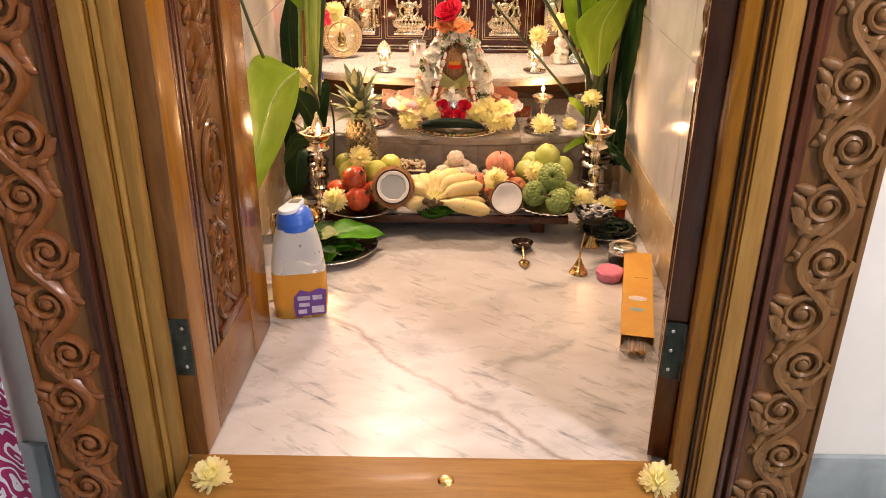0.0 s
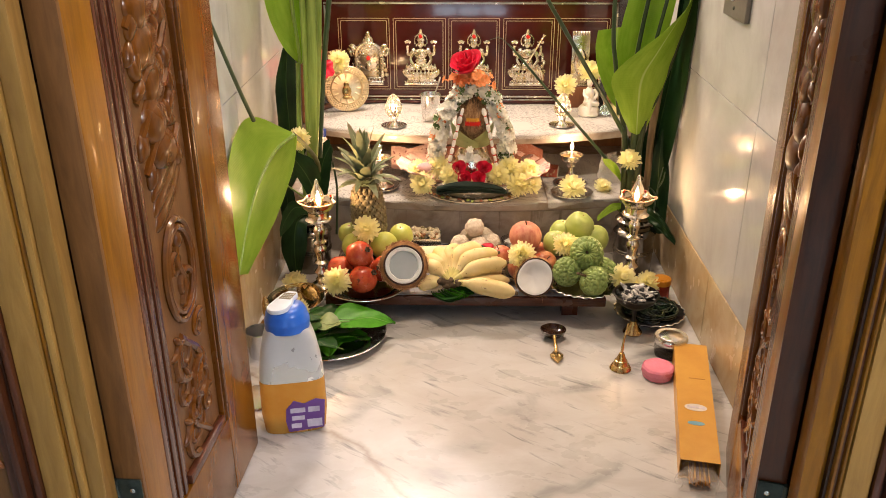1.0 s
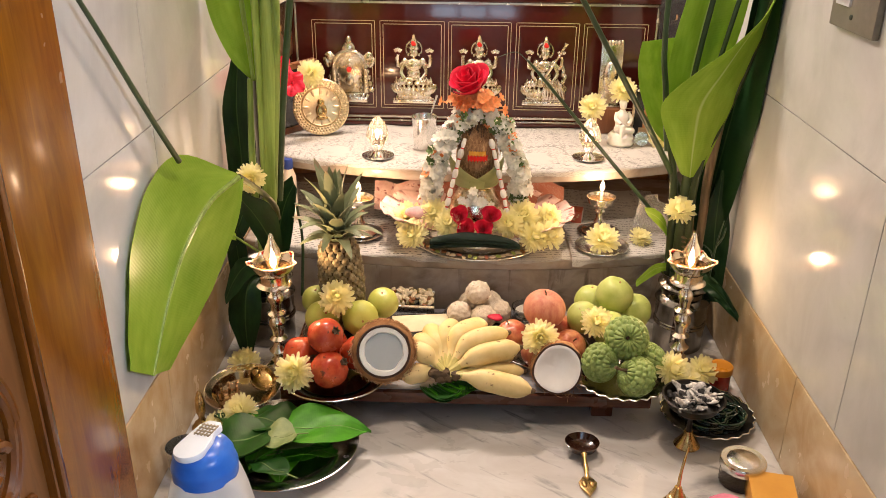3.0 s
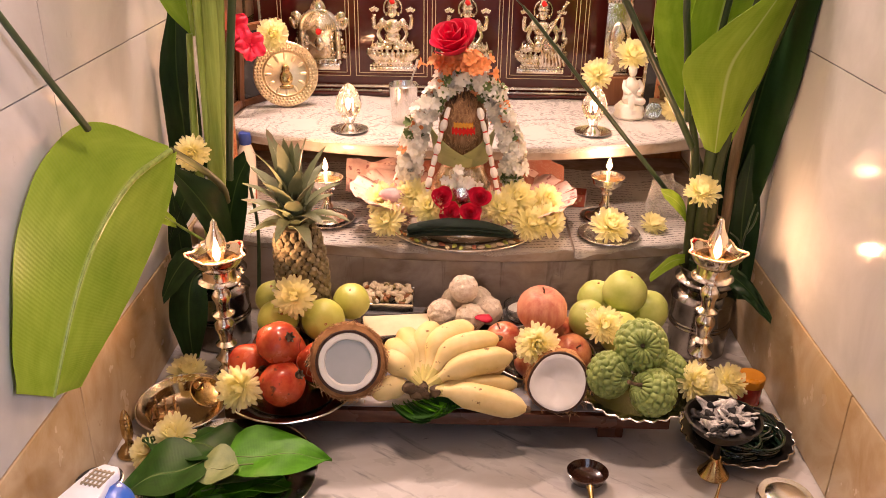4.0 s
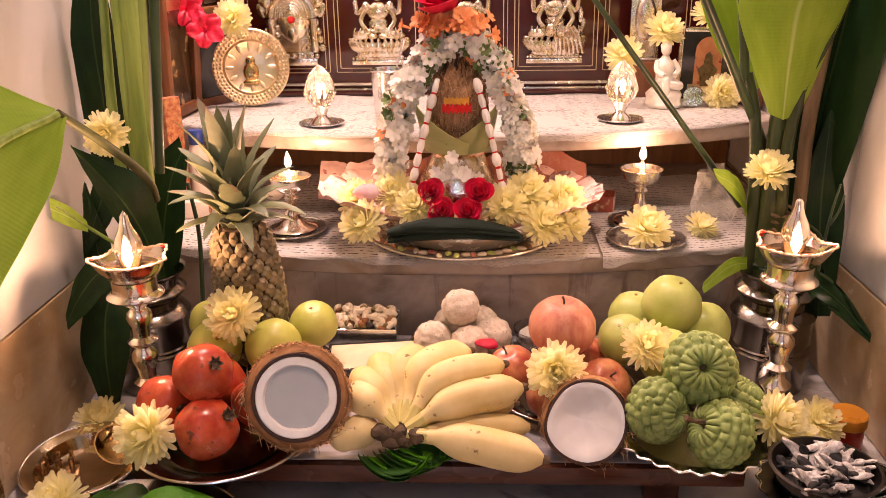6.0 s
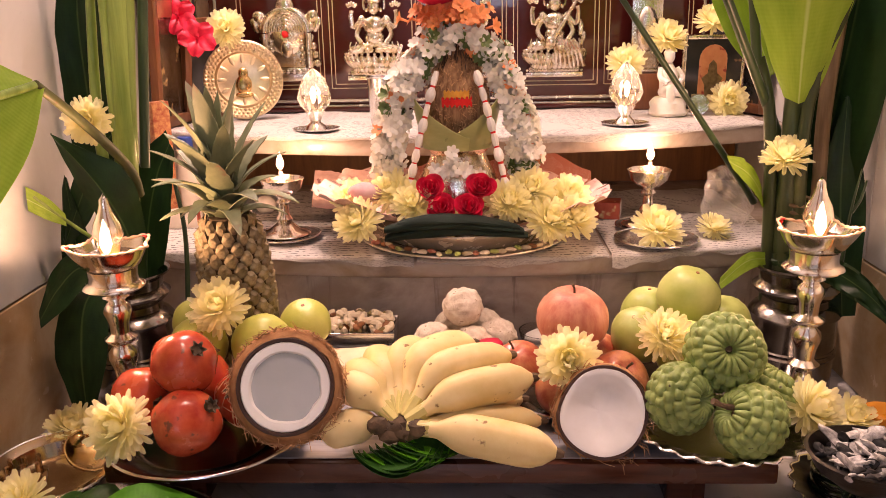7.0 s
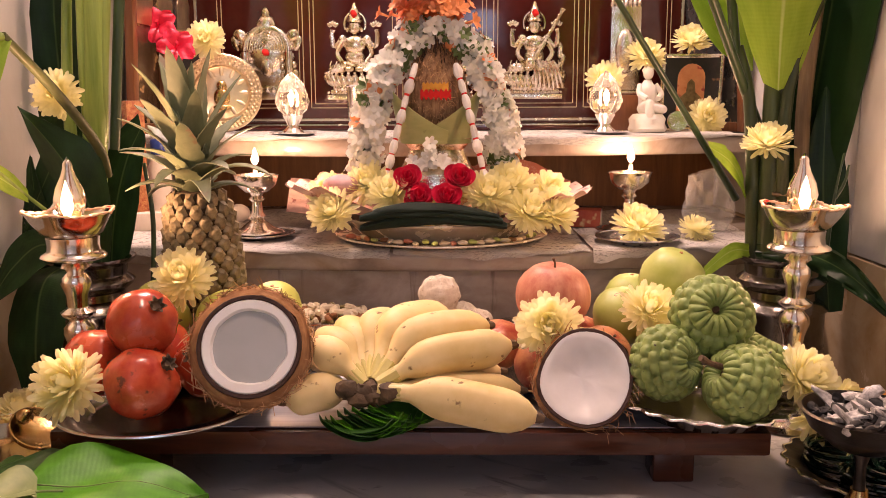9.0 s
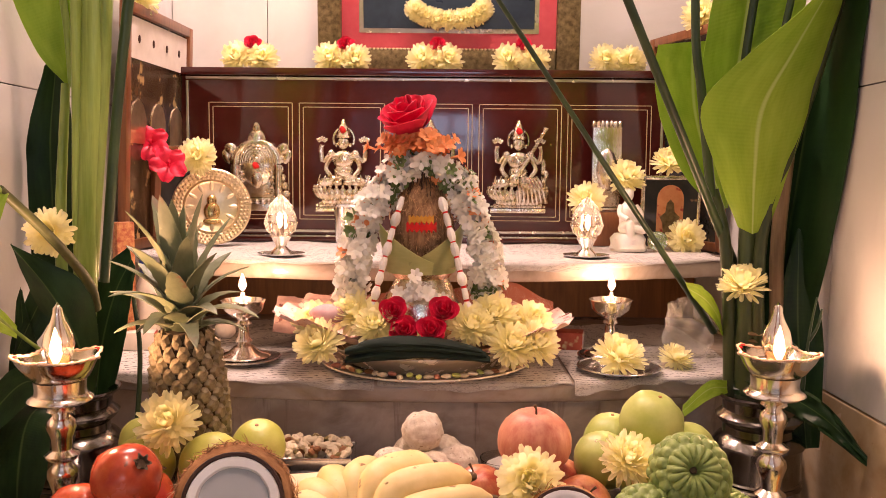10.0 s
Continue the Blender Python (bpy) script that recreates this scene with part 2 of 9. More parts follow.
M_SILL = wood("sill_teak", (0.20, 0.092, 0.018), (0.35, 0.175, 0.042), "x", rough=0.42, coat=0.05)
M_BENCH = wood("bench_wood", (0.040, 0.010, 0.005), (0.13, 0.040, 0.016), "x", rough=0.25)
M_MAROON = surface("maroon_lacquer", (0.046, 0.007, 0.005), (0.075, 0.012, 0.009), 10, 0.06, bump=0.0, coat=0.6, vary=0.0, rough_var=0.03)
M_INLAY = surface("inlay_line", (0.45, 0.33, 0.18), (0.6, 0.46, 0.28), 60, 0.4, bump=0)
M_TRIM = surface("silver_trim", (0.55, 0.48, 0.40), (0.75, 0.68, 0.58), 30, 0.25, metal=0.7, bump=0.05)
M_SILVER = surface("silver", (0.64, 0.50, 0.28), (0.94, 0.88, 0.78), 45, 0.17, metal=1.0, bump=0.45, distance=0.003, lo=0.42, hi=0.56)
M_STEEL = surface("steel", (0.64, 0.63, 0.61), (0.82, 0.81, 0.79), 20, 0.24, metal=1.0, bump=0.03)
# Steel base darkened for shade among the fruit and dark mirrored surroundings.
M_SHADESTEEL = surface("shaded_steel", (0.20, 0.18, 0.16), (0.32, 0.30, 0.27), 20, 0.17, metal=1.0, bump=0.03)
M_BRASS = surface("brass", (0.45, 0.28, 0.10), (0.72, 0.50, 0.22), 40, 0.25, metal=1.0, bump=0.1)
M_LAMPMETAL = surface("lamp_metal", (0.70, 0.62, 0.53), (0.92, 0.86, 0.77), 30, 0.17, metal=1.0, bump=0.04)
M_GOLD = surface("gold_plate", (0.66, 0.51, 0.31), (0.88, 0.73, 0.50), 40, 0.36, metal=1.0, bump=0.2)
M_DISH = surface("worn_silver_dish", (0.66, 0.58, 0.45), (0.88, 0.81, 0.69), 30, 0.26, metal=0.5, bump=0.08)
M_HINGE = surface("hinge_iron", (0.012, 0.018, 0.014), (0.06, 0.075, 0.06), 40, 0.45, metal=0.4, bump=0.3)
M_OUTFLOOR = marble("outer_floor", (0.34, 0.40, 0.40), (0.18, 0.22, 0.22), (0.26, 0.31, 0.31), 0.2, 2.5)

# ---- mesh helpers ----
def mesh_from(name, bm, material, smooth=True, angle=40):
    bmesh.ops.recalc_face_normals(bm, faces=bm.faces)
    me = bpy.data.meshes.new(name)
    bm.to_mesh(me)
    bm.free()
    if smooth:
        me.polygons.foreach_set("use_smooth", [True] * len(me.polygons))
        me.set_sharp_from_angle(angle=radians(angle))
    me.materials.append(material)
    return me


def part(name, bm, material, parent=None, label="", at=None, smooth=True, angle=40):
    ob = new(name, mesh_from(name, bm, material, smooth, angle))
    ob.parent = parent
    if at is not None:
        ob.matrix_basis = at if isinstance(at, Matrix) else Matrix.Translation(at)
    return tagged(ob, label)


def thing(name, at, label, category, group="", kind=""):
    ob = new(name)
    ob.empty_display_size = 0.02
    ob.matrix_basis = at if isinstance(at, Matrix) else Matrix.Translation(at)
    return tagged(ob, label, category, group, kind)


def solid(name, bm, material, label, category, at=None, group="", kind="", smooth=True, angle=40):
    return tagged(part(name, bm, material, None, "", at, smooth, angle), label, category, group, kind)


def box(sx, sy, sz, at=(0, 0, 0), bevel=0.0, bm=None, rot=None):
    """A box centred on at, with bevelled edges."""
    bm = bm or bmesh.new()
    m = Matrix.Translation(at) @ (rot or Matrix()) @ Matrix.Diagonal((sx, sy, sz, 1))
    made = bmesh.ops.create_cube(bm, size=1, matrix=m)
    if bevel:
        edges = list({e for v in made["verts"] for e in v.link_edges})
        bmesh.ops.bevel(bm, geom=edges, offset=bevel, segments=2, affect="EDGES", profile=0.6)
    return bm


def lathe(profile, seg=32, bm=None, at=(0, 0, 0), wave=0.0, waves=0, squash=1.0):
    """Turns (radius, height) pairs about z; a wave ripples the outermost rings."""
    bm = bm or bmesh.new()
    rmax = max(r for r, z in profile)
    rings = []
    for r, z in profile:
        if r < 1e-6:
            rings.append([bm.verts.new((at[0], at[1], at[2] + z))])
            continue
        ring = []
        for i in range(seg):
            a = 2 * math.pi * i / seg
            k = 1 + (wave * math.cos(waves * a) * (r / rmax) ** 6 if waves else 0)
            ring.append(bm.verts.new((at[0] + r * k * math.cos(a), at[1] + r * k * math.sin(a) * squash, at[2] + z)))
        rings.append(ring)
    for a, b in zip(rings, rings[1:]):
        for i in range(seg):
            j = (i + 1) % seg
            if len(a) == 1 and len(b) == 1:
                continue
            if len(a) == 1:
                bm.faces.new((a[0], b[i], b[j]))
            elif len(b) == 1:
                bm.faces.new((a[i], b[0], a[j]))
            else:
                bm.faces.new((a[i], b[i], b[j], a[j]))
    return bm


def tube(points, radii, seg=8, bm=None, caps=True, flat=1.0):
    """A round bar along points; radii: one number or one a point."""
    bm = bm or bmesh.new()
    pts = [Vector(p) for p in points]
    if isinstance(radii, (int, float)):
        radii = [radii] * len(pts)
    rings, side = [], None
    for i, p in enumerate(pts):
        d = (pts[min(i + 1, len(pts) - 1)] - pts[max(i - 1, 0)]).normalized()
        if side is None:
            side = d.orthogonal().normalized()
        side = (side - d * side.dot(d)).normalized()
        up = d.cross(side)
        rings.append([bm.verts.new(p + radii[i] * (math.cos(a) * side + flat * math.sin(a) * up)) for a in (2 * math.pi * k / seg for k in range(seg))])
    for a, b in zip(rings, rings[1:]):
        for k in range(seg):
            j = (k + 1) % seg
            bm.faces.new((a[k], a[j], b[j], b[k]))
    if caps:
        bm.faces.new(rings[0][::-1])
        bm.faces.new(rings[-1])
    return bm


def curve_points(knots, n=24):
    """A smooth line through a few knots."""
    ks = [Vector(k) for k in knots]
    ks = [2 * ks[0] - ks[1]] + ks + [2 * ks[-1] - ks[-2]]
    out, spans = [], len(ks) - 3
    for i in range(n + 1):
        s = min(i / n * spans, spans - 1e-6)
        j, f = int(s), s - int(s)
        p0, p1, p2, p3 = ks[j:j + 4]
        out.append(0.5 * ((2 * p1) + (p2 - p0) * f + (2 * p0 - 5 * p1 + 4 * p2 - p3) * f * f + (3 * p1 - p0 - 3 * p2 + p3) * f ** 3))
    return out


def blob(rx, ry, rz, at=(0, 0, 0), rot=None, rough=0.0, scale=20, seg=24, rings=16, bm=None, seed=0.0):
    """A rounded body with an uneven skin."""
    bm = bm or bmesh.new()
    m = Matrix.Translation(at) @ (rot or Matrix())
    made = bmesh.ops.create_uvsphere(bm, u_segments=seg, v_segments=rings, radius=1)
    for v in made["verts"]:
        p = Vector((v.co.x * rx, v.co.y * ry, v.co.z * rz))
        if rough:
            p *= 1 + rough * noise.noise((p + Vector((seed, seed * 1.7, 0))) * scale)
        v.co = m @ p
    return bm


def sheet(f, nu, nv, thick=0.0, bm=None):
    """A sheet f(u, v), with UVs, given a thickness."""
    bm = bm or bmesh.new()
    uv = bm.loops.layers.uv.verify()
    pts = [[Vector(f(i / nu, j / nv)) for j in range(nv + 1)] for i in range(nu + 1)]

    def normal(i, j):
        a = pts[min(i + 1, nu)][j] - pts[max(i - 1, 0)][j]
        b = pts[i][min(j + 1, nv)] - pts[i][max(j - 1, 0)]
        c = a.cross(b)
        return c.normalized() if c.length > 1e-12 else Vector((0, 0, 1))

    top = [[bm.verts.new(pts[i][j] + (normal(i, j) * thick / 2 if thick else Vector())) for j in range(nv + 1)] for i in range(nu + 1)]
    low = [[bm.verts.new(pts[i][j] - normal(i, j) * thick / 2) for j in range(nv + 1)] for i in range(nu + 1)] if thick else None

    def face(vs, coords4):
        fc = bm.faces.new(vs)
        for lp, c in zip(fc.loops, coords4):
            lp[uv].uv = c

    for i in range(nu):
        for j in range(nv):
            c = [(i / nu, j / nv), ((i + 1) / nu, j / nv), ((i + 1) / nu, (j + 1) / nv), (i / nu, (j + 1) / nv)]
            face((top[i][j], top[i + 1][j], top[i + 1][j + 1], top[i][j + 1]), c)
            if low:
                face((low[i][j + 1], low[i + 1][j + 1], low[i + 1][j], low[i][j]), c[::-1])
    if low:
        for i in range(nu):
            for j in (0, nv):
                face((top[i][j], low[i][j], low[i + 1][j], top[i + 1][j]), [(i / nu, j / nv)] * 4)
        for j in range(nv):
            for i in (0, nu):
                face((top[i][j], top[i][j + 1], low[i][j + 1], low[i][j]), [(i / nu, j / nv)] * 4)
    return bm


def prism(outline, z0, z1, bm=None):
    """A solid with a flat outline in x, y between two heights."""
    bm = bm or bmesh.new()
    lo = [bm.verts.new((x, y, z0)) for x, y in outline]
    hi = [bm.verts.new((x, y, z1)) for x, y in outline]
    n = len(outline)
    bm.faces.new(lo[::-1])
    bm.faces.new(hi)
    for i in range(n):
        j = (i + 1) % n
        bm.faces.new((lo[i], lo[j], hi[j], hi[i]))
    return bm


def bevelled(bm, offset, limit=50, segments=2):
    bmesh.ops.recalc_face_normals(bm, faces=bm.faces)
    es = [e for e in bm.edges if len(e.link_faces) == 2 and e.calc_face_angle(0) > radians(limit)]
    bmesh.ops.bevel(bm, geom=es, offset=offset, segments=segments, affect="EDGES", profile=0.6)
    return bm

# ---- the shrine room and the room before it ----
LEFT, RIGHT, BACK = -0.635, 0.537, 3.50        # the shrine's inner faces
FRONT, REAR = 1.30, 1.40                       # the door frame's outer and inner faces
OPEN_L, OPEN_R = -0.574, 0.376                 # the frame's opening
T1, T2 = 0.197, 0.357                          # tops of the two marble shelves
HEAD = 2.02                                    # the opening's height
OUT_Z = -0.10                                  # the outer room's floor

floor = solid("floor", box(1.36, 2.26, 0.06, (-0.05, 2.475, -0.03)), M_FLOOR, "grey-veined white polished marble floor of the shrine", "floor", kind="structure")
solid("ground_outside", box(4.2, 4.1, 0.06, (-0.2, -0.75, OUT_Z - 0.03)), M_OUTFLOOR, "grey-green stone floor of the outer room", "floor", kind="structure")
solid("ceiling", box(4.4, 6.8, 0.1, (-0.2, 0.4, 2.75)), M_CEIL, "plain white painted ceiling", "ceiling", kind="structure")
for nm, sx, sy, x, y in (("wall_west", 0.12, 4.1, -2.3, -0.75), ("wall_east", 0.12, 4.1, 1.9, -0.75)):
    solid(nm, box(sx, sy, 2.9, (x, y, 1.3)), M_PAINT, "plain cream painted wall of the outer room", "wall", kind="structure")
# rear wall of the outer room, with a window opening
WIN_X, WIN_W = -0.035, 1.62
for x0, x1 in ((-2.3, WIN_X - WIN_W / 2), (WIN_X + WIN_W / 2, 1.95)):
    rear = box(x1 - x0, 0.12, 2.9, ((x0 + x1) / 2, -2.8, 1.3), bm=None if x0 < -2 else rear)
box(WIN_W, 0.12, 1.05, (WIN_X, -2.8, 0.375), bm=rear)
box(WIN_W, 0.12, 0.7, (WIN_X, -2.8, 2.4), bm=rear)
solid("wall_south", rear, M_PAINT, "cream painted wall with a window", "wall", kind="structure")
win = thing("window_1", (WIN_X, -2.8, 0.9), "wooden window with upright bars, daylight beyond", "window", kind="structure")
for x in (-0.785, -0.26, 0.26, 0.785):
    part("window_frame", box(0.05, 0.07, 1.15, (x, 0, 0.575), 0.004), M_DARKTEAK, win)
for z in (0.025, 0.45, 1.125):
    part("rail", box(WIN_W, 0.06, 0.05, (0, 0, z), 0.004), M_DARKTEAK, win)
for k in range(12):
    part("bar", tube([(-0.72 + k * 0.131, 0.045, 0.04), (-0.72 + k * 0.131, 0.045, 1.11)], 0.007), M_HINGE, win)
# door wall: two flanks and the part above the door
solid("wall_door_left", box(1.4, 0.14, 2.8, (-1.526, 1.40, 1.3)), M_PAINT, "cream painted wall beside the door", "wall", kind="structure")
solid("wall_door_right", box(1.24, 0.14, 2.8, (1.257, 1.40, 1.3)), M_PAINT, "cream painted wall beside the door", "wall", kind="structure")
solid("wall_door_top", box(1.459, 0.14, 0.55, (-0.0945, 1.40, 2.45)), M_PAINT, "cream painted wall above the door", "wall", kind="structure")
solid("baseboard", box(1.24, 0.014, 0.146, (1.268, 1.322, OUT_Z + 0.073), 0.003), M_OUTFLOOR, "grey-green stone skirting", "skirting", kind="structure")
solid("baseboard", box(1.3, 0.014, 0.146, (-1.5, 1.322, OUT_Z + 0.073), 0.003), M_OUTFLOOR, "grey-green stone skirting", "skirting", kind="structure")
# shrine walls behind the tiles
solid("wall_left", box(0.1, 2.2, 2.8, (LEFT - 0.062, 2.50, 1.3)), M_GROUT, "tiled side wall of the shrine with marble skirting", "wall", kind="structure")
solid("wall_right", box(0.1, 2.2, 2.8, (RIGHT + 0.062, 2.50, 1.3)), M_GROUT, "tiled side wall of the shrine with marble skirting", "wall", kind="structure")
solid("wall_back", box(1.4, 0.1, 2.8, (-0.05, BACK + 0.062, 1.3)), M_GROUT, "white tiled back wall of the shrine", "wall", kind="structure")


def wall_tiles(parent, inner, sign, y_joints, z_joints):
    for ya, yb in zip(y_joints, y_joints[1:]):
        for za, zb in zip(z_joints, z_joints[1:]):
            bm = box(0.012, yb - ya - 0.0016, zb - za - 0.0016, (inner + sign * 0.006, (ya + yb) / 2, (za + zb) / 2), 0.0012)
            part("tile", bm, M_TILE, parent, smooth=False)


ZJ = [0.2, 0.63, 1.06, 1.49, 1.92, 2.35, 2.7]
wall_l, wall_r, wall_b = (bpy.data.objects[n] for n in ("wall_left", "wall_right", "wall_back"))
wall_tiles(wall_r, RIGHT, 1, [1.42, 1.50, 2.13, 2.76, 3.39, 3.55], ZJ)
wall_tiles(wall_l, LEFT, -1, [1.42, 1.76, 2.39, 3.02, 3.55], ZJ)
xs = [LEFT, -0.42, 0.19, RIGHT]
for xa, xb in zip(xs, xs[1:]):
    for za, zb in zip(ZJ, ZJ[1:]):
        part("tile", box(xb - xa - 0.0016, 0.012, zb - za - 0.0016, ((xa + xb) / 2, BACK + 0.006, (za + zb) / 2), 0.0012), M_BACKTILE, wall_b, smooth=False)
for parent, x in ((wall_l, LEFT - 0.0055), (wall_r, RIGHT + 0.0055)):
    for ya, yb in ((1.42, 2.3), (2.3, 3.5)):
        part("skirting_slab", box(0.013, yb - ya - 0.002, 0.196, (x, (ya + yb) / 2, 0.1), 0.002), M_SKIRT, parent, smooth=False)


# ---- marble shelves with bowed fronts ----
def bow_outline(mid, end, y_back, inset=0.0):
    x0, x1 = LEFT + 0.002, RIGHT - 0.002
    pts = []
    for i in range(25):
        s = i / 24
        pts.append((x0 + (x1 - x0) * s, end + inset - (end - mid) * (1 - abs(2 * s - 1) ** 2.2)))
    return pts + [(x1, y_back), (x0, y_back)]


shelf1 = thing("lower_shelf", (0, 0, 0), "grey marble shelf with a bowed rounded front and a marble riser", "shelf", kind="structure")
part("riser", prism(bow_outline(2.79, 2.885, BACK - 0.002, 0.028), 0.001, T1 - 0.03), M_RISER, shelf1)
part("slab", bevelled(prism(bow_outline(2.79, 2.885, BACK - 0.002), T1 - 0.03, T1), 0.009, 50, 3), M_STEP, shelf1)
shelf2 = thing("upper_shelf", (0, 0, 0), "white marble shelf with a bowed front over a dark recess", "shelf", kind="structure")
part("slab", bevelled(prism(bow_outline(2.965, 3.10, BACK - 0.002), T2 - 0.03, T2), 0.009, 50, 3), M_STEP, shelf2)
part("back_panel", box(RIGHT - LEFT - 0.01, 0.02, T2 - 0.03 - T1 - 0.002, (-0.049, 3.40, (T1 + T2 - 0.03) / 2)), M_RECESS, shelf2)

# ---- low wooden bench ----
BT = 0.070
bench = thing("low_bench", (0, 0, 0), "low dark red-brown wooden bench with worn edges", "bench")
part("seat", box(0.76, 0.365, 0.026, (-0.073, 2.592, BT - 0.013), 0.004), M_BENCH, bench)
for y in (2.462, 2.74):
    for x in (-0.37, 0.215):
        part("leg", box(0.045, 0.04, BT - 0.026, (x, y, (BT - 0.026) / 2), 0.003), M_BENCH, bench)

# ---- door frame, leaves and sill ----
def scroll_relief(z0, z1, width, pitch, radius):
    """A climbing vine: an S-stem with a spiral in every bend, half sunk in its board (in x and z, front at -y)."""
    bm = bmesh.new()
    n = int((z1 - z0) / pitch)
    stem = [(width * 0.30 * math.sin(math.pi * (k / 10)), 0, z0 + pitch * k / 10) for k in range(n * 10 + 1)]
    tube(stem, radius * 1.3, 8, bm, flat=0.6)
    for k in range(n):
        s = 1 if k % 2 == 0 else -1
        cx, cz = -s * width * 0.10, z0 + pitch * (k + 0.55)
        pts, rad = [], []
        for i in range(26):
            f = i / 25
            a = s * (f * 4.2 * math.pi) + (math.pi if s > 0 else 0)
            r = width * 0.45 * (1 - 0.84 * f)
            pts.append((cx + r * math.cos(a), -0.002 * f, cz + r * math.sin(a)))
            rad.append(radius * (1.1 - 0.35 * f))
        tube(pts, rad, 7, bm, flat=0.6)
        # leaves that fill the corner on the other side of the stem
        for j in range(4):
            blob(radius * 1.9, radius * 0.6, radius * 0.8, (s * width * (0.34 - 0.02 * j), 0.0, cz + pitch * (0.10 + 0.13 * j)), pose(0, 0, 0, 0, s * (30 + 22 * j), 0), seg=12, rings=7, bm=bm)
        blob(radius * 1.1, radius * 1.0, radius * 1.1, (cx, -0.002, cz), seg=10, rings=6, bm=bm)
        for j in range(5):
            a = s * (0.3 + 0.50 * j) + (0 if s > 0 else math.pi)
            p = Vector((cx + width * 0.40 * math.cos(a + 2.2), -0.001, cz + width * 0.42 * math.sin(a + 2.2)))
            blob(radius * 2.0, radius * 0.9, radius * 0.9, p, pose(0, 0, 0, 0, math.degrees(a), 0), seg=10, rings=6, bm=bm)
    return bm


door_frame = thing("door_frame", (0, 0, 0), "varnished teak door frame with moulded bands and scroll-carved boards", "door frame", kind="structure")
for side, x0 in ((1, OPEN_R), (-1, OPEN_L)):
    def band(name, a, b, y0, y1, m, bev=0.003):
        part(name, box(b - a - 0.0008, y1 - y0, HEAD - OUT_Z + 0.2, (x0 + side * (a + b) / 2, (y0 + y1) / 2, (HEAD + OUT_Z + 0.2) / 2), bev), m, door_frame)
    if side > 0:
        bands = ((0.0, 0.030, 1.305, 1.44, M_TEAK), (0.030, 0.034, 1.299, 1.40, M_DARKTEAK), (0.034, 0.040, 1.293, 1.40, M_TEAK), (0.040, 0.044, 1.297, 1.40, M_MAHOGANY), (0.044, 0.050, 1.292, 1.40, M_TEAK),
                 (0.050, 0.087, 1.290, 1.40, M_TAN), (0.087, 0.099, 1.285, 1.40, M_MAHOGANY), (0.099, 0.104, 1.290, 1.40, M_DARKTEAK), (0.104, 0.116, 1.279, 1.40, M_MAHOGANY), (0.116, 0.126, 1.285, 1.40, M_MAHOGANY))
        board, edge = 0.126, 0.246
    else:
        bands = ((0.0, 0.024, 1.303, 1.44, M_TAN), (0.024, 0.035, 1.297, 1.40, M_TAN), (0.035, 0.043, 1.300, 1.40, M_TEAK), (0.043, 0.081, 1.294, 1.40, M_TAN), (0.081, 0.092, 1.288, 1.40, M_MAHOGANY),
                 (0.092, 0.097, 1.291, 1.40, M_DARKTEAK), (0.097, 0.109, 1.280, 1.40, M_MAHOGANY), (0.109, 0.122, 1.285, 1.40, M_MAHOGANY))
        board, edge = 0.122, 0.237
    for k, (a, b, y0, y1, m) in enumerate(bands):
        if k == 0:
            band("jamb", a, b, y0, 1.335, m, 0.003)
            # Dark colour stands for the deep shadow between door leaf and jamb.
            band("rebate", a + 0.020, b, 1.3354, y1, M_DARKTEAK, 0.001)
        else:
            band("moulding", a, b, y0, y1, m, 0.003 if b - a > 0.02 else 0.0035)
    carved = M_REDCARVED if side < 0 else M_CARVED
    band("carved_board", board, edge, 1.290, 1.40, M_RECESS)
    band("edge_bead", edge, edge + 0.012, 1.284, 1.40, carved, 0.004)
    part("carving", scroll_relief(OUT_Z + 0.02, HEAD + 0.1, 0.108, 0.102, 0.0118), carved, door_frame, at=(x0 + side * (board + edge) / 2, 1.289, 0))
part("lintel", box(OPEN_R - OPEN_L, 0.12, 0.2, ((OPEN_L + OPEN_R) / 2, 1.36, HEAD + 0.1), 0.004), M_TAN, door_frame)
sill = part("sill", box(OPEN_R - OPEN_L - 0.002, 0.16, 0.115, ((OPEN_L + OPEN_R) / 2, 1.266, OUT_Z + 0.0575 - 0.006), 0.006), M_SILL, door_frame)
part("bolt_socket", lathe([(0, 0.001), (0.008, 0.0015), (0.013, 0.003), (0.016, 0.001), (0.017, -0.002)], 20), M_BRASS, door_frame, "small worn brass bolt socket", at=(-0.062, 1.275, 0.010))


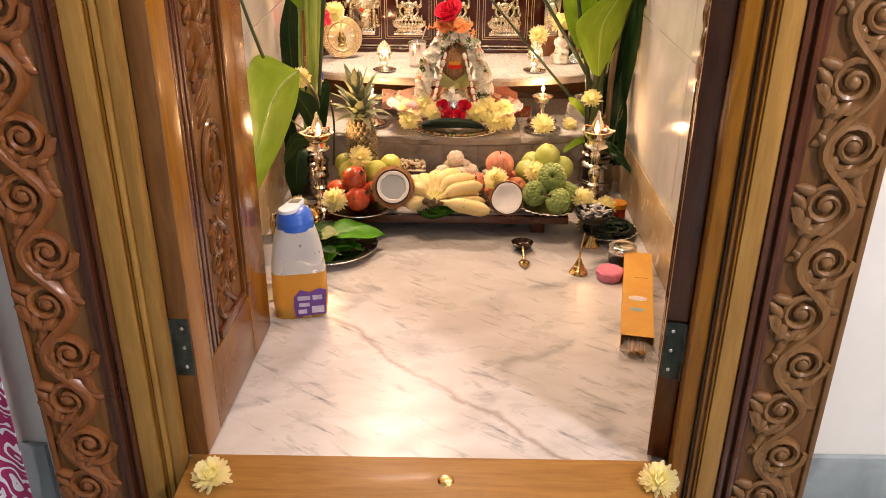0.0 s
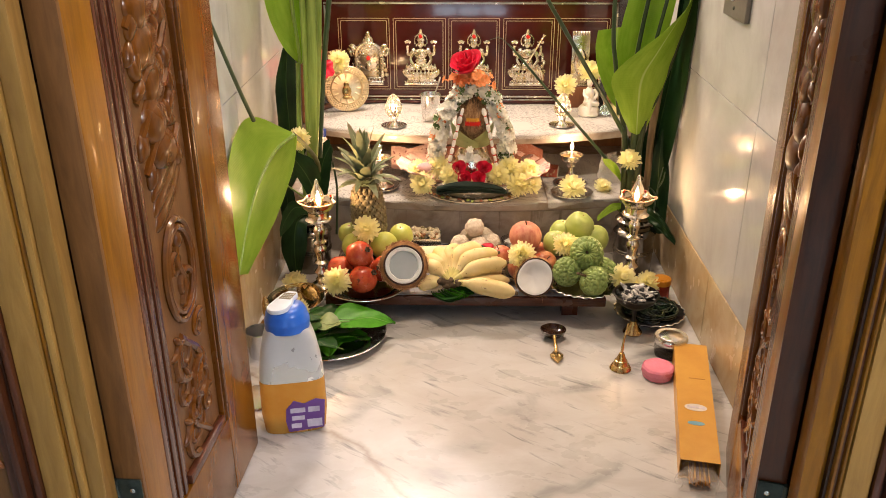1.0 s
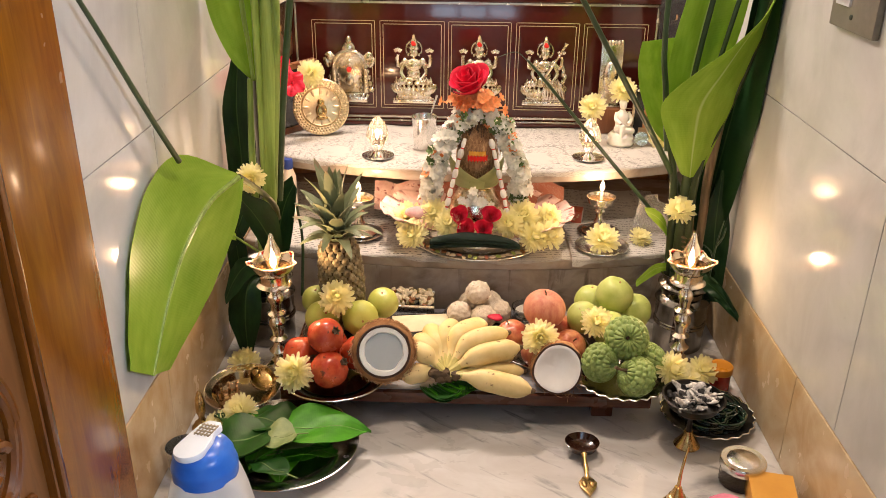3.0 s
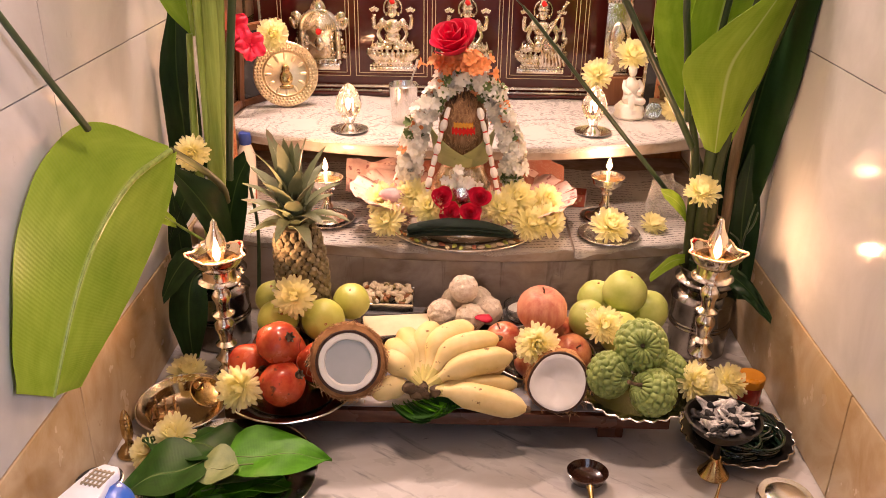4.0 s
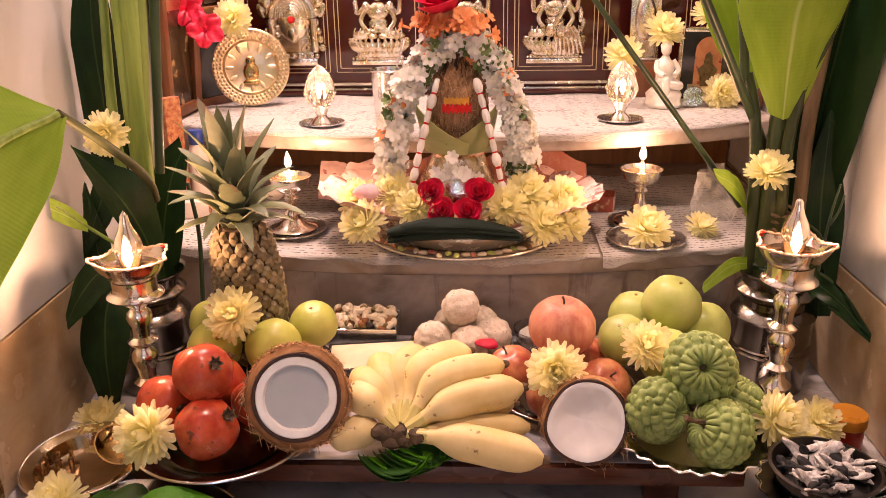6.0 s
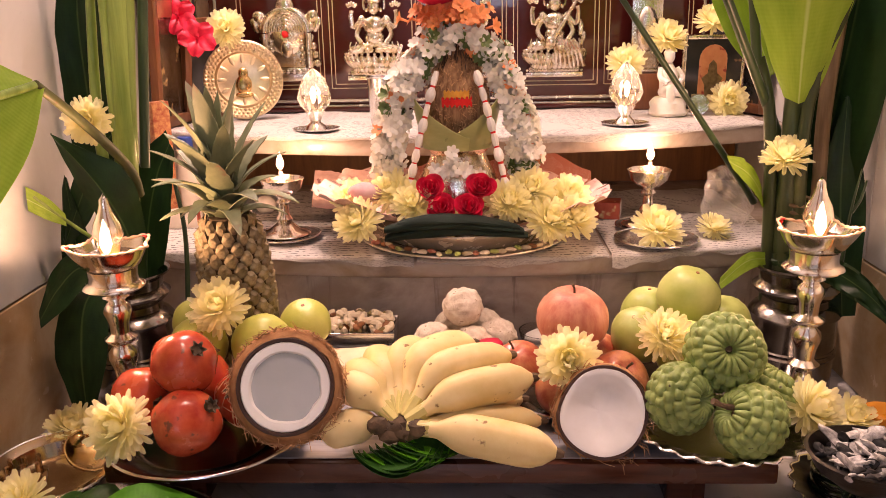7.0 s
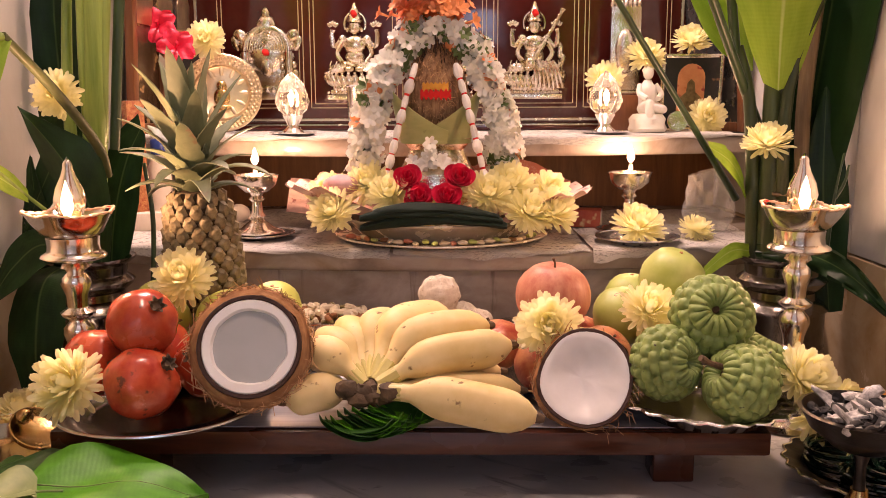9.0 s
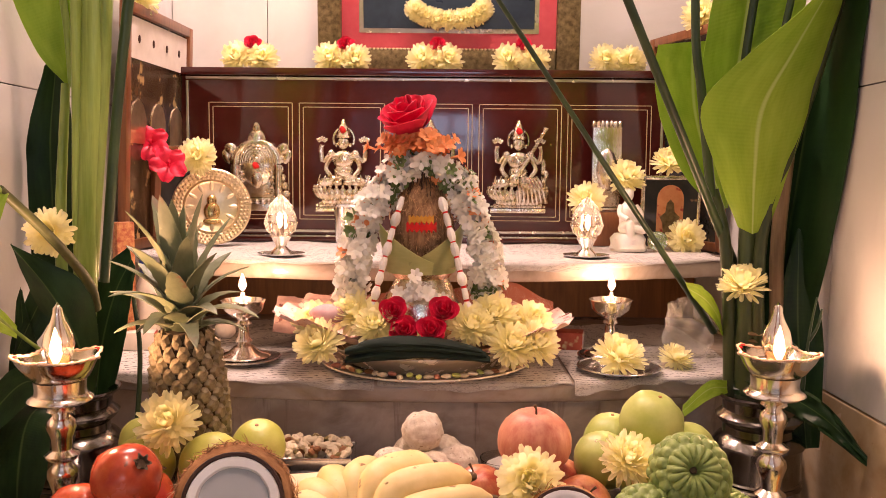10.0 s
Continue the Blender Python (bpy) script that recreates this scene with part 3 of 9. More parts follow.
def leaf_carving(h, w):
    """Relief for a door panel of height h, in y and z with its front at x = 0: scrolled vines below, an oval medallion, overlapping leaves and rounded masses above."""
    bm = bmesh.new()
    rnd = random.Random(7)
    mz = -h / 2 + 0.34 * min(1.0, h / 1.1) + 0.02           # the medallion's height

    def spiral(cy, cz, r0, turns, a0, way, thick):
        pts, rad = [], []
        for i in range(24):
            f = i / 23
            a = a0 + way * f * turns * 2 * math.pi
            r = r0 * (1 - 0.85 * f)
            pts.append((0.001 - 0.003 * f, cy + r * math.cos(a), cz + r * math.sin(a)))
            rad.append(thick * (1.15 - 0.5 * f))
        tube(pts, rad, 7, bm)

    # scrolled vine below the medallion
    z0, z1 = -h / 2 + 0.03, mz - 0.105
    n = max(2, int((z1 - z0) / 0.075))
    tube(curve_points([(0, 0.5 * w * 0.42 * math.sin(k * math.pi / 1.0 + 1.2), z0 + (z1 - z0) * k / n) for k in range(n + 1)], 10 * n), 0.0075, 7, bm)
    for k in range(n):
        side = 1 if k % 2 else -1
        cz = z0 + (z1 - z0) * (k + 0.5) / n
        spiral(side * w * 0.16, cz, w * 0.24, 1.5, 1.5 * side, side, 0.0070)
        spiral(-side * w * 0.26, cz + 0.02, w * 0.15, 1.2, -1.0 * side, -side, 0.0055)
        for j in range(5):
            a = 0.7 * j + k
            blob(0.007, 0.020, 0.0075, (0.0, side * w * 0.16 + 0.033 * math.cos(a), cz + 0.036 * math.sin(a)), pose(0, 0, 0, math.degrees(a) + rnd.uniform(20, 70)), seg=12, rings=7, bm=bm)
    # oval medallion with a knotted stem inside
    for r in (1.0, 0.84):
        tube([(0.002, w * 0.33 * r * math.cos(a), mz + 0.086 * r * math.sin(a)) for a in (2 * math.pi * k / 40 for k in range(41))], 0.0060, 7, bm)
    spiral(w * 0.08, mz - 0.030, w * 0.15, 1.4, 0.4, 1, 0.0060)
    spiral(-w * 0.08, mz + 0.012, w * 0.14, 1.4, 3.4, -1, 0.0060)
    blob(0.010, 0.013, 0.015, (0.001, 0.002, mz + 0.052), seg=14, rings=9, bm=bm)
    tube(curve_points([(0, -0.004, mz - 0.06), (0, 0.010, mz - 0.02), (0, -0.008, mz + 0.02), (0, 0.002, mz + 0.05)], 14), 0.0075, 8, bm)
    # a sloping plain leaf, then rounded overlapping masses up to the top
    for k in range(3):
        blob(0.009, w * 0.40, 0.020, (-0.002, 0.0, mz + 0.125 + 0.024 * k), pose(0, 0, 0, 32), seg=20, rings=10, bm=bm)
    z = mz + 0.20
    while z < h / 2 - 0.03:
        blob(0.016, w * rnd.uniform(0.20, 0.30), 0.038, (-0.002, rnd.uniform(-0.12, 0.12) * w, z), pose(0, 0, 0, rnd.uniform(-35, 35)), rough=0.25, scale=26, seg=20, rings=14, bm=bm, seed=z * 9)
        for j in range(5):
            blob(0.011, 0.011 + 0.004 * (j % 2), 0.021, (0.0, rnd.uniform(-0.42, 0.42) * w, z + rnd.uniform(-0.03, 0.03)), pose(0, 0, 0, rnd.uniform(-60, 60)), rough=0.2, scale=60, seg=12, rings=8, bm=bm, seed=z + j)
        tube(curve_points([(0.0, -w * 0.38, z - 0.02), (0.004, -w * 0.1, z + 0.022), (0.004, w * 0.12, z - 0.012), (0.0, w * 0.38, z + 0.020)], 14), 0.0065, 7, bm)
        z += 0.052
    return bm


def door_leaf(name, m, mirror):
    """A leaf in its own frame: hinged at the origin, running along +y, its carved face towards +x (mirror: -x)."""
    s = -1 if mirror else 1
    ob = thing(name, m, "open varnished teak door leaf with a carved panel", "door", kind="structure")
    L, T, H = 0.503, 0.040, HEAD - 0.02
    A, B = 0.082, 0.146                        # widths of the hinge stile and the closing stile
    part("stile", box(T, A - 0.008, H, (-s * T / 2, (A + 0.008) / 2, H / 2 + 0.008), 0.003), M_TEAK, ob)
    part("hinge_edge", box(T, 0.0075, H, (-s * T / 2, 0.004, H / 2 + 0.008), 0.001), M_MAHOGANY if mirror else M_RECESS, ob)
    part("stile", box(T, B, H, (-s * T / 2, L - B / 2, H / 2 + 0.008), 0.003), M_LEAFTEAK, ob)
    for za, zb in ((0.0, 0.17), (1.36, 1.46), (H - 0.15, H)):
        part("rail", box(T - 0.001, L - A - B - 0.0008, zb - za, (-s * T / 2, A + (L - A - B) / 2, (za + zb) / 2 + 0.008), 0.002), M_LEAFTEAK, ob)
    for za, zb in ((0.17, 1.36), (1.46, H - 0.15)):
        zc, h, yc, w = (za + zb) / 2 + 0.008, zb - za, A + (L - A - B) / 2, L - A - B
        part("panel", box(T - 0.022, w - 0.001, h - 0.001, (-s * T / 2, yc, zc)), M_RECESS, ob)
        # a broad reeded moulding at the hinge side, a thin bead at the other
        for y0, y1, dx in ((0.0, 0.016, -0.001), (0.016, 0.026, -0.004), (0.026, 0.042, -0.002), (0.042, 0.052, -0.005), (0.052, 0.066, -0.003), (0.066, 0.076, -0.006)):
            part("moulding", box(0.016, y1 - y0 - 0.0004, h - 0.002, (-s * (0.007 - dx), yc - w / 2 + (y0 + y1) / 2, zc), 0.004), M_REDTEAK, ob)
        for dy, sy, dx in ((w / 2 - 0.006, 0.011, 0.003), (w / 2 - 0.016, 0.007, -0.001)):
            part("moulding", box(0.014, sy, h - 0.002, (-s * (0.007 - dx), yc + dy, zc), 0.003), M_LEAFCARVE, ob)
        for dz in (-h / 2 + 0.012, h / 2 - 0.012):
            part("moulding", box(0.014, w - 0.10, 0.020, (-s * 0.006, yc + 0.028, zc + dz), 0.005), M_REDTEAK, ob)
        part("carving", leaf_carving(h, w - 0.10), M_LEAFCARVE, ob, "high-relief carving of scrolls, an oval medallion and rounded masses", at=(-s * 0.010, yc + 0.028, zc))
    for z in (0.262, 1.22, 1.80):
        plate_ = part("hinge", box(0.036, 0.0035, 0.122, (-s * T / 2, -0.0022, z), 0.001), M_HINGE, ob, "blackened iron butt hinge")
        part("knuckle", tube([(-s * T, -0.004, z - 0.061), (-s * T, -0.004, z + 0.061)], 0.0045, 10), M_HINGE, plate_)
        for dz in (-0.042, 0.0, 0.042):
            part("screw", blob(0.0042, 0.0014, 0.0042, seg=10, rings=6), M_STEEL, plate_, at=(-s * (T / 2 - 0.004), -0.0042, z + dz))
    return ob


door_leaf("door_1", pose(-0.538, 1.342, 0.0, 0, 0, -2.9), False)
door_leaf("door_2", pose(0.342, 1.362, 0.0, 0, 0, -15.5), True)

# ---- materials of the offerings ----
M_YELLOW = sheer(surface("yellow_petals", (0.99, 0.92, 0.54), (1.0, 0.97, 0.72), 60, 0.6, bump=0.05, vary=0.02), 0.60, (1.0, 0.97, 0.62))
M_ORANGE = surface("orange_petals", (0.80, 0.23, 0.05), (0.92, 0.38, 0.15), 80, 0.6, bump=0.1, vary=0.12, island=True, sub=0.1)
M_WHITEPETAL = sheer(surface("white_petals", (0.86, 0.84, 0.76), (0.95, 0.94, 0.90), 80, 0.6, bump=0.1, vary=0.10, island=True), 0.3, (0.9, 0.9, 0.75))
M_ROSE = surface("rose_petals", (0.56, 0.008, 0.030), (0.80, 0.026, 0.075), 50, 0.5, bump=0.1, vary=0.14, island=True)
M_GREENLEAF = leaf_mat("dark_leaf", (0.008, 0.048, 0.006), (0.022, 0.095, 0.012), (0.06, 0.15, 0.03), 9, 0.42, 0.10)
M_BETELBRIGHT = leaf_mat("bright_leaf", (0.035, 0.19, 0.004), (0.075, 0.33, 0.010), (0.14, 0.42, 0.05), 12, 0.42, 0.15)
M_PALELEAF = leaf_mat("pale_leaf", (0.16, 0.23, 0.09), (0.26, 0.33, 0.14), (0.30, 0.36, 0.18), 18, 0.45, 0.15)
M_BANLEAF = leaf_mat("banana_leaf", (0.22, 0.40, 0.026), (0.37, 0.55, 0.065), (0.48, 0.62, 0.19), 30, 0.36, 0.36)
# Banana leaf green darkened almost to black to stand for shade.
M_BANSHADE = leaf_mat("banana_leaf_shaded", (0.006, 0.024, 0.008), (0.015, 0.052, 0.014), (0.05, 0.10, 0.03), 18, 0.34, 0.08)
M_STALK = surface("banana_stalk", (0.12, 0.21, 0.025), (0.30, 0.42, 0.10), 8, 0.32, bump=0.12, stretch=(9, 9, 0.5), vary=0.15, sub=0.1)
M_RIB = surface("dark_rib", (0.018, 0.04, 0.018), (0.05, 0.09, 0.035), 30, 0.35, bump=0.1, stretch=(1, 1, 0.2))
M_CALYX = surface("flower_calyx", (0.07, 0.12, 0.03), (0.14, 0.2, 0.06), 60, 0.6)
M_FLESH = surface("coconut_flesh", (0.84, 0.82, 0.77), (0.92, 0.90, 0.87), 25, 0.35, bump=0.08, vary=0.03, sub=0.2, sub_col=(1, 0.95, 0.9))
M_WATER = surface("coconut_water", (0.40, 0.42, 0.41), (0.46, 0.48, 0.47), 12, 0.3, bump=0.0, vary=0)
M_SHELL = surface("coconut_shell", (0.035, 0.014, 0.007), (0.08, 0.035, 0.018), 60, 0.6)
M_HUSK = surface("coconut_husk", (0.26, 0.115, 0.04), (0.52, 0.27, 0.11), 40, 0.9, bump=0.7, stretch=(1, 1, 4), distance=0.003)
M_HUSKV = surface("pot_coconut", (0.16, 0.07, 0.03), (0.50, 0.30, 0.15), 40, 0.9, bump=0.8, stretch=(5, 5, 0.6), distance=0.003)
M_PETIOLE = surface("dry_petiole", (0.035, 0.045, 0.012), (0.10, 0.115, 0.035), 20, 0.5, bump=0.2, stretch=(1, 1, 0.2))
# The stalk colour again, darkened for shade among the right-hand stems.
M_SHADESTALK = surface("shaded_stalk", (0.018, 0.032, 0.010), (0.055, 0.08, 0.024), 8, 0.4, bump=0.15, stretch=(9, 9, 0.5))
M_DRYSTEM = surface("dry_stem", (0.13, 0.085, 0.040), (0.30, 0.21, 0.11), 10, 0.6, bump=0.3, stretch=(9, 9, 0.5), vary=0.15)
M_FIBRE = surface("coir_fibre", (0.34, 0.17, 0.07), (0.60, 0.36, 0.17), 40, 0.8, bump=0, vary=0.45, island=True)
M_BANANA = surface("banana_skin", (0.66, 0.49, 0.18), (0.82, 0.66, 0.33), 16, 0.50, bump=0.12, spots=(0.24, 0.13, 0.04), spot_scale=70, spot_at=0.665, vary=0.06, sub=0.1)
M_BANANAEND = surface("banana_end", (0.05, 0.03, 0.015), (0.16, 0.10, 0.05), 70, 0.8, bump=0.4)
M_BANANASTEM = surface("banana_stem", (0.46, 0.40, 0.11), (0.64, 0.54, 0.18), 30, 0.5, bump=0.1)
M_POM = surface("pomegranate_skin", (0.30, 0.015, 0.008), (0.58, 0.11, 0.035), 26, 0.25, bump=0.12, spots=(0.16, 0.045, 0.020), spot_scale=75, spot_at=0.635, vary=0.12, coat=0.16)
M_LIME = surface("sweet_lime_skin", (0.38, 0.42, 0.06), (0.56, 0.56, 0.14), 16, 0.35, bump=0.25, fine=18, spots=(0.22, 0.22, 0.07), spot_scale=60, spot_at=0.74, vary=0.10)
M_GUAVA = surface("guava_skin", (0.36, 0.44, 0.08), (0.55, 0.60, 0.20), 18, 0.4, bump=0.15, spots=(0.30, 0.24, 0.10), spot_scale=55, spot_at=0.73, vary=0.08)
M_APPLE = surface("red_apple_skin", (0.34, 0.035, 0.022), (0.62, 0.27, 0.11), 20, 0.32, bump=0.04, stretch=(3, 3, 0.7), spots=(0.62, 0.45, 0.22), spot_scale=120, spot_at=0.72, vary=0.12, coat=0.12)
M_PINKAPPLE = surface("pink_apple_skin", (0.48, 0.11, 0.07), (0.70, 0.33, 0.20), 22, 0.46, bump=0.04, stretch=(3, 3, 0.7), spots=(0.70, 0.5, 0.35), spot_scale=110, spot_at=0.72, vary=0.0)
M_CUSTARD = surface("custard_apple_skin", (0.15, 0.23, 0.05), (0.29, 0.38, 0.11), 60, 0.5, bump=0.3, spots=(0.05, 0.045, 0.02), spot_scale=140, spot_at=0.70, vary=0.08)
M_PINE = surface("pineapple_eye", (0.12, 0.090, 0.04), (0.36, 0.29, 0.16), 90, 0.6, bump=0.6, vary=0.25)
M_PINECORE = surface("pineapple_core", (0.05, 0.03, 0.012), (0.10, 0.065, 0.025), 40, 0.8)
M_CROWN = surface("pineapple_crown", (0.12, 0.15, 0.07), (0.27, 0.29, 0.16), 30, 0.5, bump=0.2, stretch=(1, 1, 0.2), spots=(0.25, 0.16, 0.09), spot_scale=26, spot_at=0.60, vary=0.25)
M_LADOO = surface("coconut_sweet", (0.66, 0.54, 0.40), (0.90, 0.82, 0.69), 110, 0.85, bump=1.0, distance=0.004, spots=(0.36, 0.23, 0.12), spot_scale=150, spot_at=0.64, vary=0.06)
M_CREAM = surface("gram_flour", (0.66, 0.54, 0.34), (0.76, 0.65, 0.44), 20, 0.8, bump=0.2)
M_ALMOND = surface("almond", (0.25, 0.10, 0.035), (0.42, 0.19, 0.08), 60, 0.6, bump=0.3, stretch=(1, 4, 1), vary=0.2)
M_CASHEW = surface("cashew", (0.70, 0.58, 0.40), (0.84, 0.74, 0.56), 50, 0.55, bump=0.1, vary=0.1)
M_RAISIN = surface("raisin", (0.16, 0.11, 0.03), (0.34, 0.26, 0.09), 60, 0.5, bump=0.5, vary=0.2)
M_RIMPASTE = surface("turmeric_paste", (0.66, 0.40, 0.24), (0.82, 0.62, 0.44), 90, 0.7, bump=0.3)
M_KUMKUM = surface("vermilion", (0.55, 0.012, 0.008), (0.72, 0.03, 0.015), 120, 0.9, bump=0.6)
M_TURMERIC = surface("turmeric", (0.70, 0.30, 0.03), (0.85, 0.45, 0.06), 120, 0.9, bump=0.5)


# ---- flowers ----
def aim(at, way, spin=0.0):
    """A pose whose z axis points along way."""
    q = Vector(way).to_track_quat("Z", "Y").to_matrix().to_4x4()
    return Matrix.Translation(at) @ q @ pose(0, 0, 0, 0, 0, spin)


def petal(bm, heart, length, width, lift, turn, r0, z0, curl=0.5):
    """One strap petal with a round tip, leaving the axis at r0, z0, rising at lift and curling up."""
    c, s = math.cos(turn), math.sin(turn)
    r, z, a = r0, z0, lift
    rows = []
    for i, fw in enumerate((0.35, 0.80, 1.0, 0.92, 0.45)):
        w = width * fw
        rows.append([bm.verts.new((r * c - k * w / 2 * s, r * s + k * w / 2 * c, z + abs(k) * w * 0.30)) for k in (-1, 0, 1)])
        step = length * (0.29 if i < 3 else 0.13)
        r += step * math.cos(a)
        z += step * math.sin(a)
        a += curl / 4
    for k in range(2):
        bm.faces.new((heart, rows[0][k], rows[0][k + 1]))
    for p, q in zip(rows, rows[1:]):
        for k in range(2):
            bm.faces.new((p[k], p[k + 1], q[k + 1], q[k]))


def chrysanthemum_mesh(name, seed, radius=0.036, material=None):
    """A full dome of strap petals: flat ones at the rim, upright and in-curved ones at the heart."""
    rnd = random.Random(seed)
    bm = bmesh.new()
    heart = bm.verts.new((0, 0, radius * 0.12))
    for layer, (n, lift, frac, r0, z0) in enumerate(((20, -16, 0.84, 0.20, 0.06), (22, 0, 0.88, 0.20, 0.10), (22, 15, 0.88, 0.19, 0.14), (21, 30, 0.84, 0.18, 0.18), (19, 42, 0.78, 0.16, 0.22), (16, 54, 0.70, 0.13, 0.26), (12, 66, 0.58, 0.09, 0.28), (6, 80, 0.50, 0.05, 0.30))):
        for k in range(n):
            petal(bm, heart, radius * frac * rnd.uniform(0.84, 1.16), radius * rnd.uniform(0.17, 0.25), radians(lift + rnd.uniform(-13, 13)), 2 * math.pi * (k + rnd.uniform(-0.35, 0.35)) / n + layer * 0.7,
                  radius * r0, radius * z0, rnd.uniform(0.2, 0.9) + 0.5 * (layer > 4))
    return mesh_from(name, bm, material or M_YELLOW, True, 60)


def rose_mesh(name, seed, radius=0.022, material=None):
    rnd = random.Random(seed)
    bm = bmesh.new()
    heart = bm.verts.new((0, 0, -radius * 0.05))
    n = 17
    for k in range(n):
        f = k / (n - 1)
        turn, spread = k * 2.4, 0.9 + 0.5 * (1 - f)
        rad, tall = radius * (0.16 + 0.74 * f), radius * (1.25 - 0.42 * f)
        flare = 0.05 + 0.5 * f

        def g(u, v, turn=turn, spread=spread, rad=rad, tall=tall, flare=flare):
            a = turn + (v - 0.5) * 2 * spread
            h = u * (1 - 0.35 * (2 * v - 1) ** 2)
            r = rad * (0.35 + 0.65 * math.sin(min(1, h * 1.25) * math.pi / 2)) + radius * flare * max(0, h - 0.6) ** 1.4 * 1.6
            return (r * math.cos(a), r * math.sin(a), tall * h - radius * flare * max(0, h - 0.8) * 0.5)
        before = len(bm.verts)
        sheet(g, 5, 7, radius * 0.02, bm)
        bm.verts.ensure_lookup_table()
        foot = bm.verts[before]
        other = next(e.other_vert(foot) for e in foot.link_edges if e.other_vert(foot).co.z < 0.3 * radius)
        bm.faces.new((heart, foot, other))
    return mesh_from(name, bm, material or M_ROSE, True, 60)


def hibiscus_mesh(name, radius=0.042):
    bm = bmesh.new()
    for k in range(5):
        a = 2 * math.pi * k / 5

        def g(u, v, a=a, k=k):
            w = radius * 0.95 * math.sin(math.pi * min(1, 0.12 + 0.75 * u)) * (2 * v - 1) / 2
            r = radius * u
            z = radius * (0.55 * math.sin(u * 1.9) * (1 - 0.5 * u)) + 0.004 * math.sin(9 * v + 5 * u + k) * u
            return (r * math.cos(a) - w * math.sin(a), r * math.sin(a) + w * math.cos(a), z + 0.0006 * k)
        sheet(g, 7, 6, 0.0006, bm)
    tube([(0, 0, 0), (0, 0, radius * 0.9)], [0.0018, 0.0030], 8, bm)
    return mesh_from(name, bm, M_ROSE, True, 60)


MUMS = [chrysanthemum_mesh("yellow_chrysanthemum", s) for s in (3, 8, 15)]
ROSES = [rose_mesh("red_rose", s) for s in (2, 5)]
flower_count = [0]


def mum(at, way=(0, -0.5, 1), size=1.0, label="pale yellow chrysanthemum head laid as an offering", group="yellow chrysanthemums"):
    flower_count[0] += 1
    k = flower_count[0]
    ob = new("yellow_chrysanthemum", MUMS[k % 3])
    ob.matrix_basis = aim(at, way, k * 77) @ Matrix.Scale(size, 4)
    return tagged(ob, label, "flower", group)


def rose(at, way=(0, -0.5, 1), size=1.0, label="red rose bloom laid as an offering"):
    flower_count[0] += 1
    k = flower_count[0]
    ob = new("red_rose", ROSES[k % 2])
    ob.matrix_basis = aim(at, way, k * 77) @ Matrix.Scale(size, 4)
    return tagged(ob, label, "flower", "red roses")

# ---- on the bench ----
M_CLOTH = surface("bench_paper", (0.13, 0.135, 0.15), (0.42, 0.42, 0.44), 9, 0.35, bump=0.05, stretch=(0.4, 5, 1), vary=0)
solid("bench_cover", sheet(lambda u, v: (-0.43 + 0.715 * u, 2.418 + 0.35 * v, BT + 0.0022 + 0.0012 * math.sin(9 * u) * math.sin(7 * v)), 20, 12, 0.0012), M_CLOTH,
      "thin grey-white patterned sheet lying on the bench", "cover")


def plate(name, at, r, material, label, depth=0.014, wave=0.0, waves=0, group="", tilt=None, seg=64):
    prof = [(0, 0.0), (r * 0.62, 0.0), (r * 0.70, 0.002), (r * 0.80, depth * 0.8), (r * 0.97, depth), (r, depth + 0.001), (r, depth + 0.0028), (r * 0.97, depth + 0.0022),
            (r * 0.80, depth * 0.8 + 0.002), (r * 0.70, 0.004), (r * 0.62, 0.002), (0, 0.002)]
    m = Matrix.Translation(at) @ (tilt or Matrix())
    ob = solid(name, lathe(prof, seg, wave=wave, waves=waves), material, label, "plate", at=m, group=group)
    edge = [(r * (1 + wave * math.cos(waves * a)) * math.cos(a), r * (1 + wave * math.cos(waves * a)) * math.sin(a), depth + 0.0022) for a in (2 * math.pi * k / seg for k in range(seg + 1))]
    part("rim", tube(edge, 0.0017, 6, caps=False), M_DISH if material is M_DISH else M_STEEL, ob, "bright rolled rim")
    return ob


